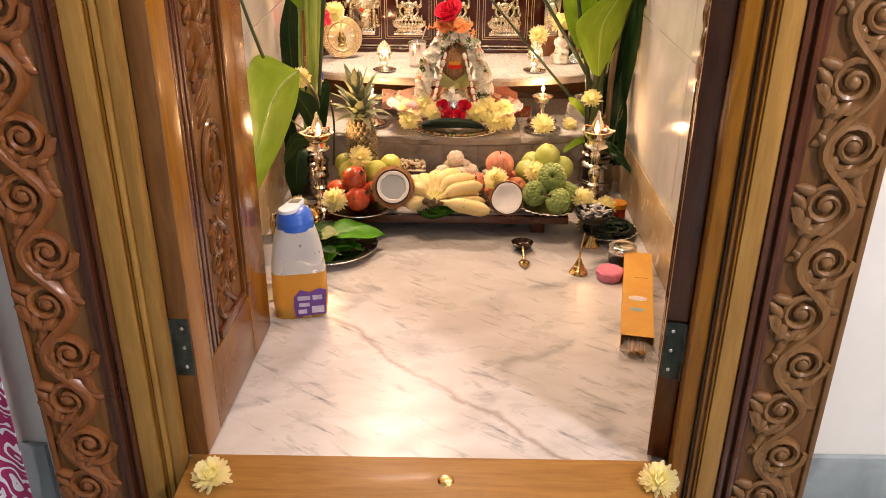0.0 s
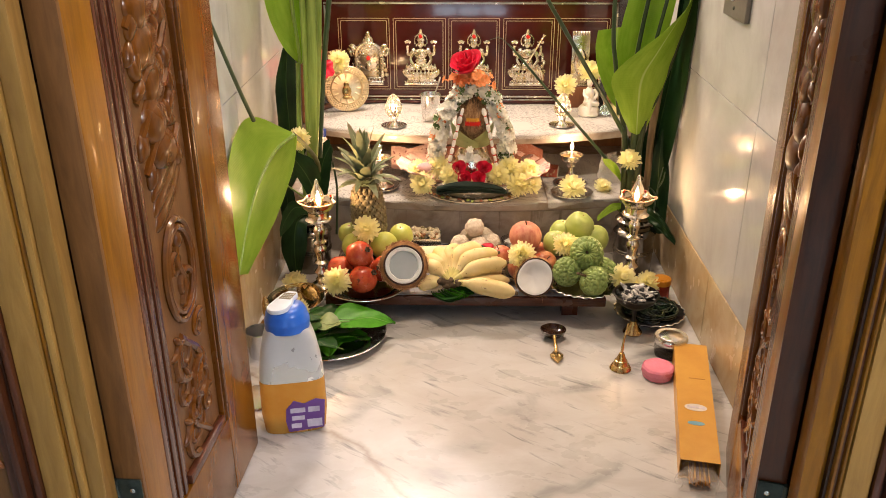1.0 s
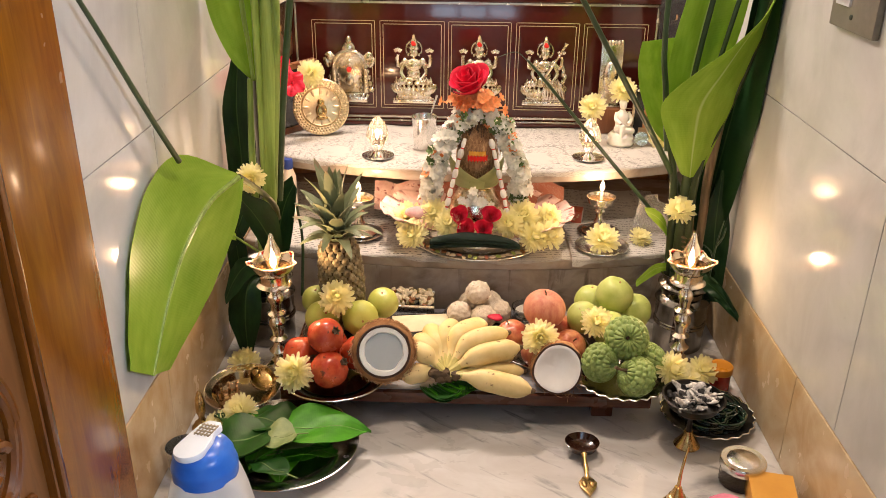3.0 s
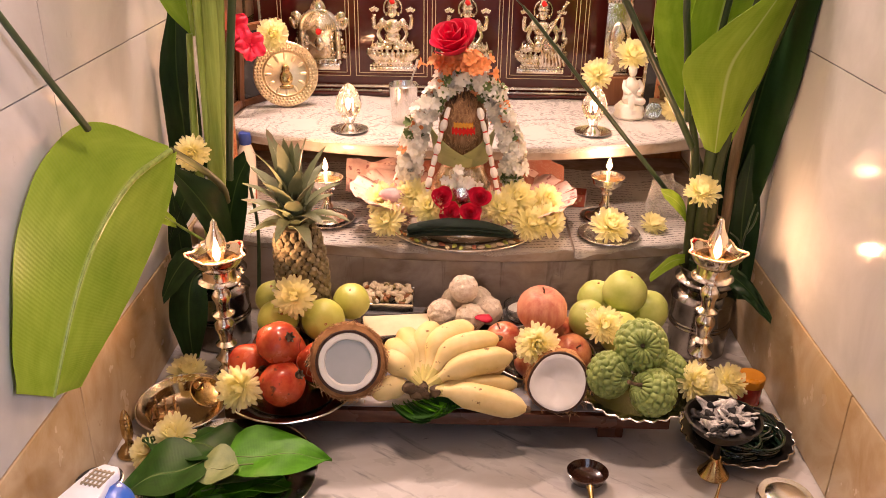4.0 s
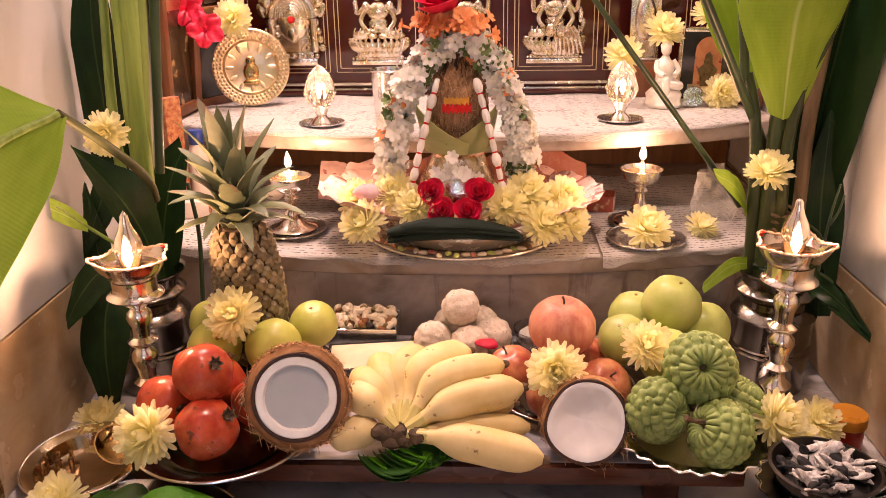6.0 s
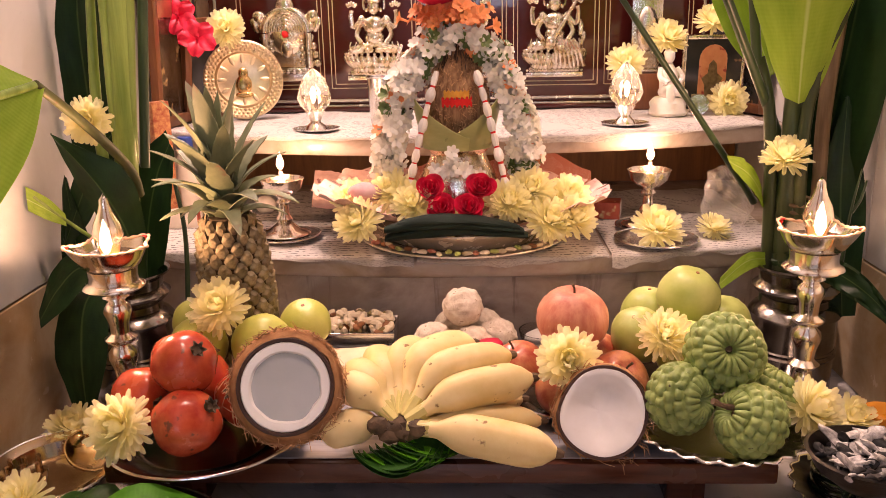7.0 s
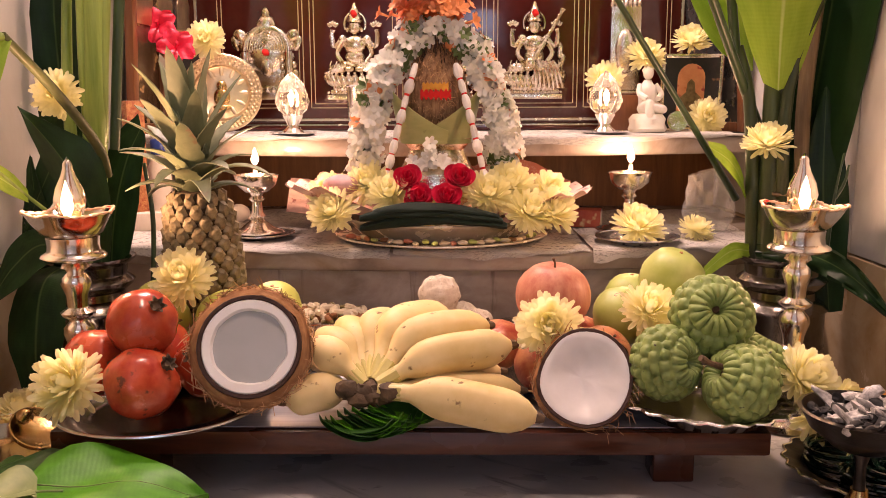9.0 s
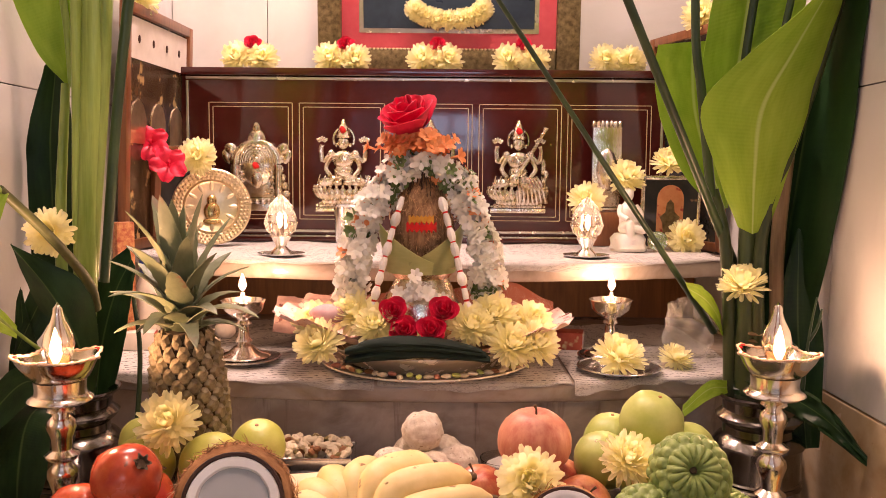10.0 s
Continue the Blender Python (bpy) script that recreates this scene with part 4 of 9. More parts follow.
def coconut_half(at, way, r, full, label, coat=1.17):
    ob = thing("coconut_half", aim(at, way, 40), label, "coconut", "broken coconut halves")
    rim = r
    shell = [(0, -r * 0.98), (r * 0.45, -r * 0.9), (r * 0.8, -r * 0.62), (r * 0.98, -r * 0.2), (rim, 0.0), (rim * 0.985, 0.0022), (rim * 0.93, 0.0020), (rim * 0.90, -0.001)]
    part("shell", lathe(shell, 40), M_SHELL, ob, "dark brown broken shell edge")
    if full:
        flesh = [(rim * 0.945, -0.002), (rim * 0.922, 0.0022), (rim * 0.88, 0.0025), (rim * 0.78, 0.001), (rim * 0.62, -0.005), (rim * 0.42, -0.010), (rim * 0.2, -0.013), (0, -0.014)]
        bm = lathe(flesh, 40)
        for v in bm.verts:
            v.co.z += 0.0022 * noise.noise(v.co * 60) + 0.0012 * noise.noise(v.co * 160)
        part("flesh", bm, M_FLESH, ob, "thick white coconut flesh")
    else:
        flesh = [(rim * 0.935, -0.002), (rim * 0.885, 0.002), (rim * 0.74, 0.0012), (rim * 0.70, -0.003), (rim * 0.66, -0.012)]
        bm = lathe(flesh, 48)
        for v in bm.verts:
            if v.co.xy.length < rim * 0.8:
                v.co.xy *= 1 + 0.07 * noise.noise(v.co.xy.normalized().to_3d() * 2.2)
        part("flesh", bm, M_FLESH, ob, "ring of white coconut flesh")
        part("water", lathe([(0, -0.0030), (rim * 0.73, -0.0030)], 40), M_WATER, ob, "pale grey coconut water in the hollow")
    husk = [(rim * 1.0, -0.002), (rim * (1 + (coat - 1) * 0.4), -0.004), (rim * coat, -r * 0.25), (r * 1.05, -r * 0.7), (r * 0.6, -r * 1.05), (0, -r * 1.12)]
    bm = lathe(husk, 48)
    for v in bm.verts:
        v.co *= 1 + 0.05 * noise.noise(v.co * 70)
    part("husk", bm, M_HUSK, ob, "rough brown fibrous husk")
    if full:
        # the break runs unevenly: the face is cut a little flat on one side
        for child in ob.children:
            for v in child.data.vertices:
                a = math.atan2(v.co.y, v.co.x)
                k = 1 - 0.13 * max(0, math.cos(a - 2.0)) ** 5 + 0.02 * math.sin(3 * a + 1)
                v.co.x *= k
                v.co.y *= k
    rnd = random.Random(int(r * 1e4))
    bm = bmesh.new()
    for k in range(260 if full else 1500):
        a, h = rnd.uniform(0, 2 * math.pi), rnd.uniform(-r * 0.85, -0.004)
        rr = rim * (coat - 0.03) * math.sqrt(max(0.05, 1 - (h / r) ** 2))
        p = Vector((rr * math.cos(a), rr * math.sin(a), h))
        d = Vector((rnd.gauss(0, 1), rnd.gauss(0, 1), rnd.gauss(0, 1)))
        d = (d - p.normalized() * d.dot(p.normalized())) * 0.0050
        out = p.normalized() * rnd.uniform(0.0005, 0.0046)
        tube([p, p + d + out * 0.8, p + d * 2 + out], [0.0006, 0.0005, 0.0002], 4, bm, caps=False)
    for k in range(14):
        a = -math.pi / 2 + rnd.gauss(0, 0.5)
        p = Vector((rim * 1.03 * math.cos(a), rim * 1.03 * math.sin(a), -0.006))
        e = p + Vector((rnd.gauss(0, 0.008), -rnd.uniform(0.006, 0.022), rnd.gauss(0, 0.004)))
        tube([p, (p + e) / 2 + Vector((0.003, 0, 0.003)), e], 0.0004, 4, bm, caps=False)
    tagged(part("coir", bm, M_FIBRE, ob, "loose coir fibres"), kind="stuff")
    return ob


coconut_half((-0.238, 2.416, 0.161), (0.08, -1, 0.42), 0.0545, False, "half coconut with water in its hollow, rough husk, leaning upright", 1.20)
coconut_half((0.112, 2.426, 0.125), (-0.04, -1, 0.40), 0.0525, True, "half coconut with thick white flesh, stood upright on the bench", 1.04)


def banana(parent, start, mid, end, r):
    pts = curve_points([start, mid, end], 16)
    rad = []
    for i in range(17):
        f = i / 16
        if f < 0.26:
            rad.append(r * (0.36 + 0.08 * f / 0.26))
        else:
            g = (f - 0.26) / 0.74
            rad.append(r * (0.42 + 0.62 * math.sin(min(1, g * 3.0) * math.pi / 2)) * (1 - 0.76 * (max(0, g - 0.74) / 0.26) ** 2.2))
    bm = tube(pts, rad, 20)
    ring = 20
    for j, v in enumerate(list(bm.verts)[:17 * ring]):
        # five blunt ridges along the skin
        c = pts[j // ring]
        v.co = c + (v.co - c) * (1 + 0.026 * math.cos(5 * 2 * math.pi * (j % ring) / ring) + 0.045 * noise.noise(v.co * 30))
    b = part("banana", bm, M_BANANA, parent)
    tip = pts[-1]
    d = (pts[-1] - pts[-3]).normalized()
    part("tip", tube([tip - d * 0.001, tip + d * 0.004, tip + d * 0.008], [r * 0.30, r * 0.26, r * 0.16], 8), M_BANANAEND, b)
    part("stem", tube(pts[:4], [r * 0.42, r * 0.42, r * 0.44, r * 0.44], 8), M_BANANASTEM, b)


bananas = thing("banana_bunch", (0, 0, 0), "fanned bunch of short ripe yellow bananas with dark specks", "bananas")
HUB = Vector((-0.113, 2.412, 0.116))
for mid, end, r in (((-0.160, 2.424, 0.110), (-0.203, 2.420, 0.100), 0.0195), ((-0.154, 2.440, 0.142), (-0.178, 2.462, 0.140), 0.0195),
                    ((-0.150, 2.462, 0.146), (-0.176, 2.505, 0.140), 0.0200), ((-0.136, 2.482, 0.150), (-0.152, 2.540, 0.146), 0.0200),
                    ((-0.116, 2.492, 0.158), (-0.098, 2.552, 0.150), 0.0200), ((-0.090, 2.484, 0.164), (-0.030, 2.535, 0.164), 0.0205),
                    ((-0.066, 2.465, 0.158), (0.014, 2.506, 0.160), 0.0205), ((-0.048, 2.440, 0.142), (0.038, 2.468, 0.148), 0.0215),
                    ((-0.036, 2.432, 0.112), (0.047, 2.446, 0.104), 0.0165), ((-0.042, 2.478, 0.112), (0.028, 2.492, 0.110), 0.0180),
                    ((-0.034, 2.402, 0.110), (0.060, 2.392, 0.093), 0.0220)):
    banana(bananas, HUB + (Vector(mid) - HUB) * 0.12, mid, end, r)
hub = bmesh.new()
for k in range(9):
    blob(0.015, 0.012, 0.010, HUB + Vector((0.026 * (k / 8 - 0.5) * 1.6, 0.004 * math.sin(k * 2.1), -0.004 + 0.004 * math.cos(k * 1.7))), rough=0.5, scale=120, seg=10, rings=7, bm=hub, seed=k)
part("crown_stump", hub, M_BANANAEND, bananas, "dark dried stump joining the fingers")


def fruit(name, at, r, material, label, category, squash=0.95, dimple=0.15, axis=(0.1, -0.2, 1), bumps=0.03, end=None, group=""):
    """A round fruit with a dimple at its stem end and an uneven outline."""
    ob = thing(name, aim(at, axis, r * 9e4), label, category, group)
    bm = bmesh.new()
    made = bmesh.ops.create_uvsphere(bm, u_segments=28, v_segments=18, radius=1)
    for v in made["verts"]:
        p = v.co.copy()
        k = 1 + bumps * noise.noise(p * 1.6 + Vector(at) * 50) + bumps * 0.3 * noise.noise(p * 6)
        rad = math.hypot(p.x, p.y)
        z = p.z - dimple * math.exp(-(rad / 0.28) ** 2) * (1 if p.z > 0 else -0.5)
        v.co = Vector((p.x * k, p.y * k, z * squash * k)) * r
    part("skin", bm, material, ob)
    top = r * squash * (1 - dimple)
    if end == "crown":
        bm = lathe([(0.006, top - 0.003), (0.0058, top + 0.003), (0.0078, top + 0.008), (0.0068, top + 0.0078), (0.005, top + 0.003), (0, top + 0.002)], 36, wave=0.35, waves=6)
        part("calyx", bm, M_BANANAEND, ob, "dry pointed calyx")
    elif end == "stem":
        part("stem", tube([(0, 0, top - 0.003), (0.001, 0, top + 0.006), (0.004, 0, top + 0.012)], [0.0016, 0.0013, 0.0018], 6), M_BANANAEND, ob, "short dry stalk")
    else:
        part("navel", lathe([(0, top - 0.0005), (0.0022, top + 0.0008), (0.003, top - 0.001)], 10), M_ALMOND, ob, "dark dry navel")
    return ob


plate("steel_plate", (-0.345, 2.455, BT + 0.004), 0.114, M_SHADESTEEL, "round steel plate holding the pomegranates", group="steel plates")
for at, r, ax in (((-0.358, 2.440, 0.180), 0.0385, (0.5, -0.4, 0.5)), ((-0.412, 2.446, 0.134), 0.037, (0.7, -0.6, 0.1)), ((-0.347, 2.402, 0.126), 0.0395, (0.8, -0.2, 0.6)),
                  ((-0.298, 2.470, 0.124), 0.038, (-0.2, -0.8, 0.5)), ((-0.365, 2.505, 0.128), 0.041, (0.4, 0.3, 1))):
    fruit("pomegranate", at, r * 0.98, M_POM, "red pomegranate with brown flecks and a dry crown", "pomegranate", 0.94, 0.05, ax, 0.09, "crown", "pomegranates")
plate("steel_plate", (-0.335, 2.628, BT + 0.004), 0.105, M_SHADESTEEL, "round steel plate holding green citrus fruit", group="steel plates")
for at, r, ax in (((-0.388, 2.577, 0.146), 0.038, (0.3, -0.5, 0.6)), ((-0.305, 2.580, 0.146), 0.040, (0.3, -1, 0.3)), ((-0.262, 2.650, 0.148), 0.036, (0, -0.3, 1)), ((-0.412, 2.650, 0.153), 0.034, (0, -0.3, 1))):
    fruit("sweet_lime", at, r, M_LIME, "yellow-green sweet lime with speckled skin", "sweet lime", 0.93, 0.06, ax, 0.03, None, "sweet limes")
plate("steel_plate", (0.10, 2.575, BT + 0.004), 0.10, M_SHADESTEEL, "round steel plate holding the apples", group="steel plates")
fruit("pink_apple", (0.096, 2.580, 0.179), 0.046, M_PINKAPPLE, "large pink-red apple resting on smaller apples", "apple", 0.93, 0.16, (0.05, -0.1, 1), 0.03, "stem")
for at, r, ax in (((0.149, 2.530, 0.118), 0.036, (0.2, -0.6, 0.8)), ((0.028, 2.575, 0.118), 0.034, (-0.3, -0.2, 1)), ((0.078, 2.512, 0.112), 0.034, (0, -0.5, 0.6)), ((0.13, 2.615, 0.115), 0.035, (0, 0, 1))):
    fruit("red_apple", at, r, M_APPLE, "small red apple with pale yellow flecks", "apple", 0.9, 0.18, ax, 0.03, "stem", "red apples")
plate("steel_plate", (0.245, 2.64, BT + 0.004), 0.085, M_SHADESTEEL, "round steel plate holding guavas", group="steel plates")
for at, r, ax in (((0.256, 2.640, 0.186), 0.042, (0.2, -0.3, 1)), ((0.186, 2.602, 0.148), 0.037, (-0.3, -0.4, 0.8)), ((0.304, 2.645, 0.145), 0.040, (0.5, -0.3, 0.6)),
                  ((0.240, 2.575, 0.135), 0.040, (0, -0.6, 0.5)), ((0.212, 2.675, 0.150), 0.038, (0, 0, 1))):
    fruit("guava", at, r, M_GUAVA, "pale green guava with a dry navel", "guava", 1.0, 0.05, ax, 0.06, None, "guavas")


def custard_apple(at, r, ax, seed):
    """A knobbly fruit: rows of rounded scales spiralling round it, with a dimple at the stem."""
    ob = thing("custard_apple", aim(at, ax, seed * 50), "green knobbly custard apple with dark scale edges", "custard apple", "custard apples")
    bands = (0.0, 0.16, 0.78, 1.12, 1.44, 1.76, 2.08, 2.42, 2.80, math.pi)
    counts = (1, 17, 17, 18, 18, 17, 15, 11, 5)
    bm = bmesh.new()
    made = bmesh.ops.create_uvsphere(bm, u_segments=96, v_segments=60, radius=1)
    for v in made["verts"]:
        p = v.co.normalized()
        th, ph = math.acos(max(-1, min(1, p.z))), math.atan2(p.y, p.x)
        th2 = th + 0.05 * noise.noise(p * 3 + Vector((seed, 0, 0)))
        j = max(0, min(8, sum(1 for e in bands if e <= th2) - 1))
        q = (th2 - bands[j]) / (bands[j + 1] - bands[j])
        s = (ph / (2 * math.pi) * counts[j] + 0.5 * (j % 2) + 0.12 * noise.noise(p * 4)) % 1.0
        lump = (max(0, 1 - abs(2 * s - 1) ** 3.2) ** 0.5) * (max(0, 1 - abs(2 * q - 1) ** 4) ** 0.5) if j else 0.0
        k = 0.86 + 0.165 * lump + 0.03 * noise.noise(p * 1.5 + Vector((0, seed, 0)))
        rad = math.hypot(p.x, p.y)
        dim = 0.34 * math.exp(-(rad / 0.20) ** 2) if p.z > 0 else 0.0
        v.co = Vector((p.x * k, p.y * k, (p.z - dim) * 0.88 * k)) * r
    part("skin", bm, M_CUSTARD, ob, angle=70)
    part("stem", tube([(0, 0, r * 0.40), (0.001, 0.002, r * 0.58)], [0.005, 0.004], 8), M_BANANAEND, ob, "dark stalk scar")
    return ob


custard_apple((0.252, 2.455, 0.184), 0.045, (-0.1, -1, 0.5), 1)
custard_apple((0.199, 2.432, 0.139), 0.0405, (0.6, -0.6, 0.2), 2)
custard_apple((0.268, 2.400, 0.127), 0.0410, (-0.9, -0.2, 0.5), 3)
custard_apple((0.305, 2.470, 0.126), 0.039, (0.5, 0.1, 1), 4)
solid("fruit_stalk", tube(curve_points([(0.248, 2.392, 0.146), (0.232, 2.384, 0.153), (0.220, 2.380, 0.160)], 10), [0.0034] * 4 + [0.0028] * 4 + [0.0036] * 3, 8), M_BANANAEND, "short dry brown stalk on a custard apple", "stalk")
plate("scalloped_plate", (0.250, 2.462, BT + 0.004), 0.100, M_SHADESTEEL, "silver plate with a scalloped rim holding custard apples", depth=0.02, wave=0.03, waves=26, seg=156)


# pineapple: eyes as separate scales on a core, and a leafy crown
def pineapple(at):
    ob = thing("pineapple", pose(*at, 3, -4, 20), "ripe pineapple with a spiky green crown standing upright", "pineapple")
    H, R = 0.215, 0.0425

    def shape(z):
        f = z / H
        return R * (0.70 + 0.42 * math.sin(math.pi * (0.12 + 0.76 * f))) * (1 if f < 0.9 else 1 - (f - 0.9) * 3)
    part("core", lathe([(0, 0)] + [(shape(H * k / 16) * 0.95, H * k / 16) for k in range(17)] + [(0, H)], 28), M_PINECORE, ob)
    rows = 15
    for j in range(rows):
        z = H * (j + 0.6) / (rows + 0.4)
        r = shape(z)
        w, h = r * 2 * math.pi / 13 * 0.445, H / rows * 0.92
        bm = bmesh.new()
        ring = [bm.verts.new((0, w * math.cos(t), h * math.sin(t) * 0.98)) for t in (math.pi * k / 3 for k in range(6))]
        mid = [bm.verts.new((0.0055, w * 0.70 * math.cos(t), h * 0.6 * math.sin(t))) for t in (math.pi * k / 3 for k in range(6))]
        tip = bm.verts.new((0.0078, 0, h * 0.42))
        for k in range(6):
            q = (k + 1) % 6
            bm.faces.new((ring[k], ring[q], mid[q], mid[k]))
            bm.faces.new((mid[k], mid[q], tip))
        eye = mesh_from("eye", bm, M_PINE, True, 25)
        for i in range(13):
            o = new("eye", eye)
            o.parent = ob
            o.matrix_basis = pose(0, 0, 0, 0, 0, 360 * (i + 0.5 * (j % 2)) / 13) @ Matrix.Translation((r * 0.96, 0, z))
    rnd = random.Random(4)
    for k in range(32):
        f = k / 31
        a = k * 2.39996
        lift = radians(24 + 62 * f + rnd.uniform(-7, 7))
        ln = (0.080 + 0.058 * f) * rnd.uniform(0.82, 1.15)
        w = 0.0175 + 0.005 * f
        droop = rnd.uniform(0.5, 1.1) * (1 - f * 0.9)

        def g(u, v, a=a, lift=lift, ln=ln, w=w, droop=droop, f=f):
            e = lift - droop * (u - 0.35)
            r = 0.014 * (1 - f) + u * ln * math.cos(e)
            z = H - 0.006 + 0.05 * f + u * ln * math.sin(max(e, -0.4)) if u > 0 else H - 0.006 + 0.05 * f
            ww = w * (1 - u) ** 0.6 * (1 + 0.10 * math.sin(40 * u + a)) * (2 * v - 1)
            cup = 0.35 * abs(2 * v - 1) * w * (1 - u)
            return (r * math.cos(a) - ww * math.sin(a), r * math.sin(a) + ww * math.cos(a), z + cup)
        part("crown_leaf", sheet(g, 12, 2, 0.0012), M_CROWN, ob)
    return ob


pineapple((-0.350, 2.672, 0.088))

# dry fruit box, flour tray, sweets, glass bowl
M_CLEAR = bpy.data.materials.new("clear_plastic")
M_CLEAR.use_nodes = True
pb = M_CLEAR.node_tree.nodes["Principled BSDF"]
pb.inputs["Transmission Weight"].default_value, pb.inputs["Roughness"].default_value, pb.inputs["IOR"].default_value = 1.0, 0.08, 1.3


def open_tray(name, at, sx, sy, h, material, label, category, rz=0):
    t = 0.0016
    ob = thing(name, pose(*at, 0, 0, rz), label, category)
    part("base", box(sx, sy, t, (0, 0, t / 2), 0.0005), material, ob)
    for x, y, a, b in ((sx / 2, 0, t, sy), (-sx / 2, 0, t, sy), (0, sy / 2, sx - t, t), (0, -sy / 2, sx - t, t)):
        part("side", box(a, b, h, (x, y, h / 2 + t), 0.0005), material, ob)
    rim = [(sx / 2, sy / 2), (-sx / 2, sy / 2), (-sx / 2, -sy / 2), (sx / 2, -sy / 2), (sx / 2, sy / 2)]
    part("rim", tube([(x, y, h + t) for x, y in rim], 0.0022, 6), material, ob)
    return ob


nuts = open_tray("dry_fruit_box", (-0.205, 2.755, BT + 0.004), 0.114, 0.075, 0.030, M_STEEL, "small open metal box heaped with nuts and raisins", "box")
rnd = random.Random(11)
for k in range(120):
    x, y = rnd.uniform(-0.05, 0.05), rnd.uniform(-0.031, 0.031)
    z = BT + 0.036 + rnd.uniform(0, 0.018) * (1 - (abs(x) / 0.06) ** 2) * (1 - (abs(y) / 0.045) ** 2)
    m = Matrix.Translation((-0.205 + x, 2.755 + y, z)) @ pose(0, 0, 0, rnd.uniform(-40, 40), rnd.uniform(-40, 40), rnd.uniform(0, 360)) @ Matrix.Scale(1.25, 4)
    kind = rnd.choice(("almond", "cashew", "cashew", "cashew", "raisin"))
    if kind == "almond":
        bm = blob(0.010, 0.0056, 0.0036, seg=10, rings=7)
        mt, lb = M_ALMOND, "brown almond kernel in the box"
    elif kind == "cashew":
        bm = tube(curve_points([(-0.007, 0, 0), (0, 0.005, 0), (0.007, 0, 0)], 6), [0.0025, 0.0038, 0.0042, 0.0042, 0.004, 0.0036, 0.0022], 7)
        mt, lb = M_CASHEW, "pale curved cashew nut in the box"
    else:
        bm = blob(0.006, 0.0036, 0.0032, rough=0.3, scale=200, seg=9, rings=6)
        mt, lb = M_RAISIN, "wrinkled golden raisin in the box"
    solid(kind, bm, mt, lb, kind, at=m, group="dry fruit")
flour = open_tray("flour_tray", (-0.175, 2.655, BT + 0.004), 0.135, 0.085, 0.020, M_CLEAR, "clear plastic tray filled with cream flour", "tray", 8)
bm = sheet(lambda u, v: (-0.064 + 0.128 * u, -0.039 + 0.078 * v, 0.016 + 0.012 * math.sin(math.pi * u) * math.sin(math.pi * v)), 16, 10, 0.003)
solid("flour_mound", bm, M_CREAM, "smooth heap of cream gram flour in its tray", "flour", at=pose(-0.175, 2.655, BT + 0.008, 0, 0, 8))
plate("dark_plate", (-0.046, 2.705, BT + 0.004), 0.080, M_SHADESTEEL, "small dark steel plate holding round sweets")
for k, at in enumerate(((-0.046, 2.705, 0.152), (-0.088, 2.688, 0.106), (-0.032, 2.672, 0.106), (0.004, 2.700, 0.106), (-0.062, 2.738, 0.106), (-0.015, 2.742, 0.106))):
    solid("coconut_sweet", blob(0.0285, 0.0285, 0.0275, rough=0.11, scale=120, seg=52, rings=36, seed=k * 3.1), M_LADOO, "round cream coconut sweet with a crumbly surface", "sweet", at=at, group="coconut sweets")
M_COTTONW = surface("sugar", (0.70, 0.66, 0.6), (0.82, 0.8, 0.75), 90, 0.5, bump=0.5)
bowl = solid("glass_bowl", lathe([(0, 0), (0.022, 0), (0.03, 0.012), (0.035, 0.034), (0.0365, 0.034), (0.0315, 0.012), (0.022, 0.003), (0, 0.003)], 28), M_CLEAR, "small clear glass bowl of sugar crystals", "bowl", at=(0.072, 2.725, BT + 0.004))
solid("sugar_heap", blob(0.028, 0.028, 0.010, rough=0.25, scale=200, seg=20, rings=12), M_COTTONW, "heap of white sugar crystals in a bowl", "sugar", at=(0.072, 2.725, BT + 0.026))


def leaf_blade(bm, L, W, at, bend=0.25, cup=0.2, point=1.0, thick=0.0008):
    """A heart-shaped leaf from its stalk end along +y, in the pose at."""
    def g(u, v):
        w = W * (math.sin(math.pi * min(1, u ** 0.62)) ** 0.85) * (1 - 0.15 * u)
        x = (2 * v - 1) * w / 2
        return at @ Vector((x, L * (u - 0.10 * (1 - u) ** 6 * abs(2 * v - 1)), -bend * L * u * u + cup * abs(x) + 0.004 * math.sin(9 * u + 5 * v)))
    return sheet(g, 12, 6, thick, bm)


stack = thing("betel_leaf_stack", (-0.098, 2.398, BT + 0.004), "folded stack of dark green betel leaves with pale edges", "leaves")
rnd = random.Random(91)
for k in range(9):
    # each leaf is doubled along its midrib and laid on the one below, its point to the side
    m = pose(-0.036 + 0.0068 * k, 0.004 + 0.0020 * k, 0.007 + 0.0026 * k, rnd.uniform(-6, 6), 18 + 4 * k, -100 + 5 * k + rnd.uniform(-6, 6))

    def g(u, v, m=m, k=k):
        w = 0.030 * math.sin(math.pi * min(1, 0.06 + 0.94 * u ** 0.72)) ** 0.8
        a = abs(2 * v - 1)
        lift = 0.0010 + 0.009 * a * a * (1 if v > 0.5 else 0.25)
        return m @ Vector((w * a, 0.076 * (1 - u) - 0.032, lift + 0.004 * math.sin(4 * u + k) * a))
    part("leaf", sheet(g, 14, 10, 0.0007), M_BETELBRIGHT if k in (2, 5, 7) else M_GREENLEAF, stack)
solid("red_petal", blob(0.018, 0.012, 0.006, rough=0.4, scale=80, seg=14, rings=9), M_ROSE, "single fallen dark red petal", "petal", at=(-0.004, 2.645, BT + 0.05))
mum((-0.411, 2.385, 0.128), (-0.3, -1, 0.6))
mum((-0.351, 2.565, 0.200), (-0.05, -1, 0.8), 1.0)
mum((0.080, 2.482, 0.164), (0.0, -1, 0.5), 1.0)
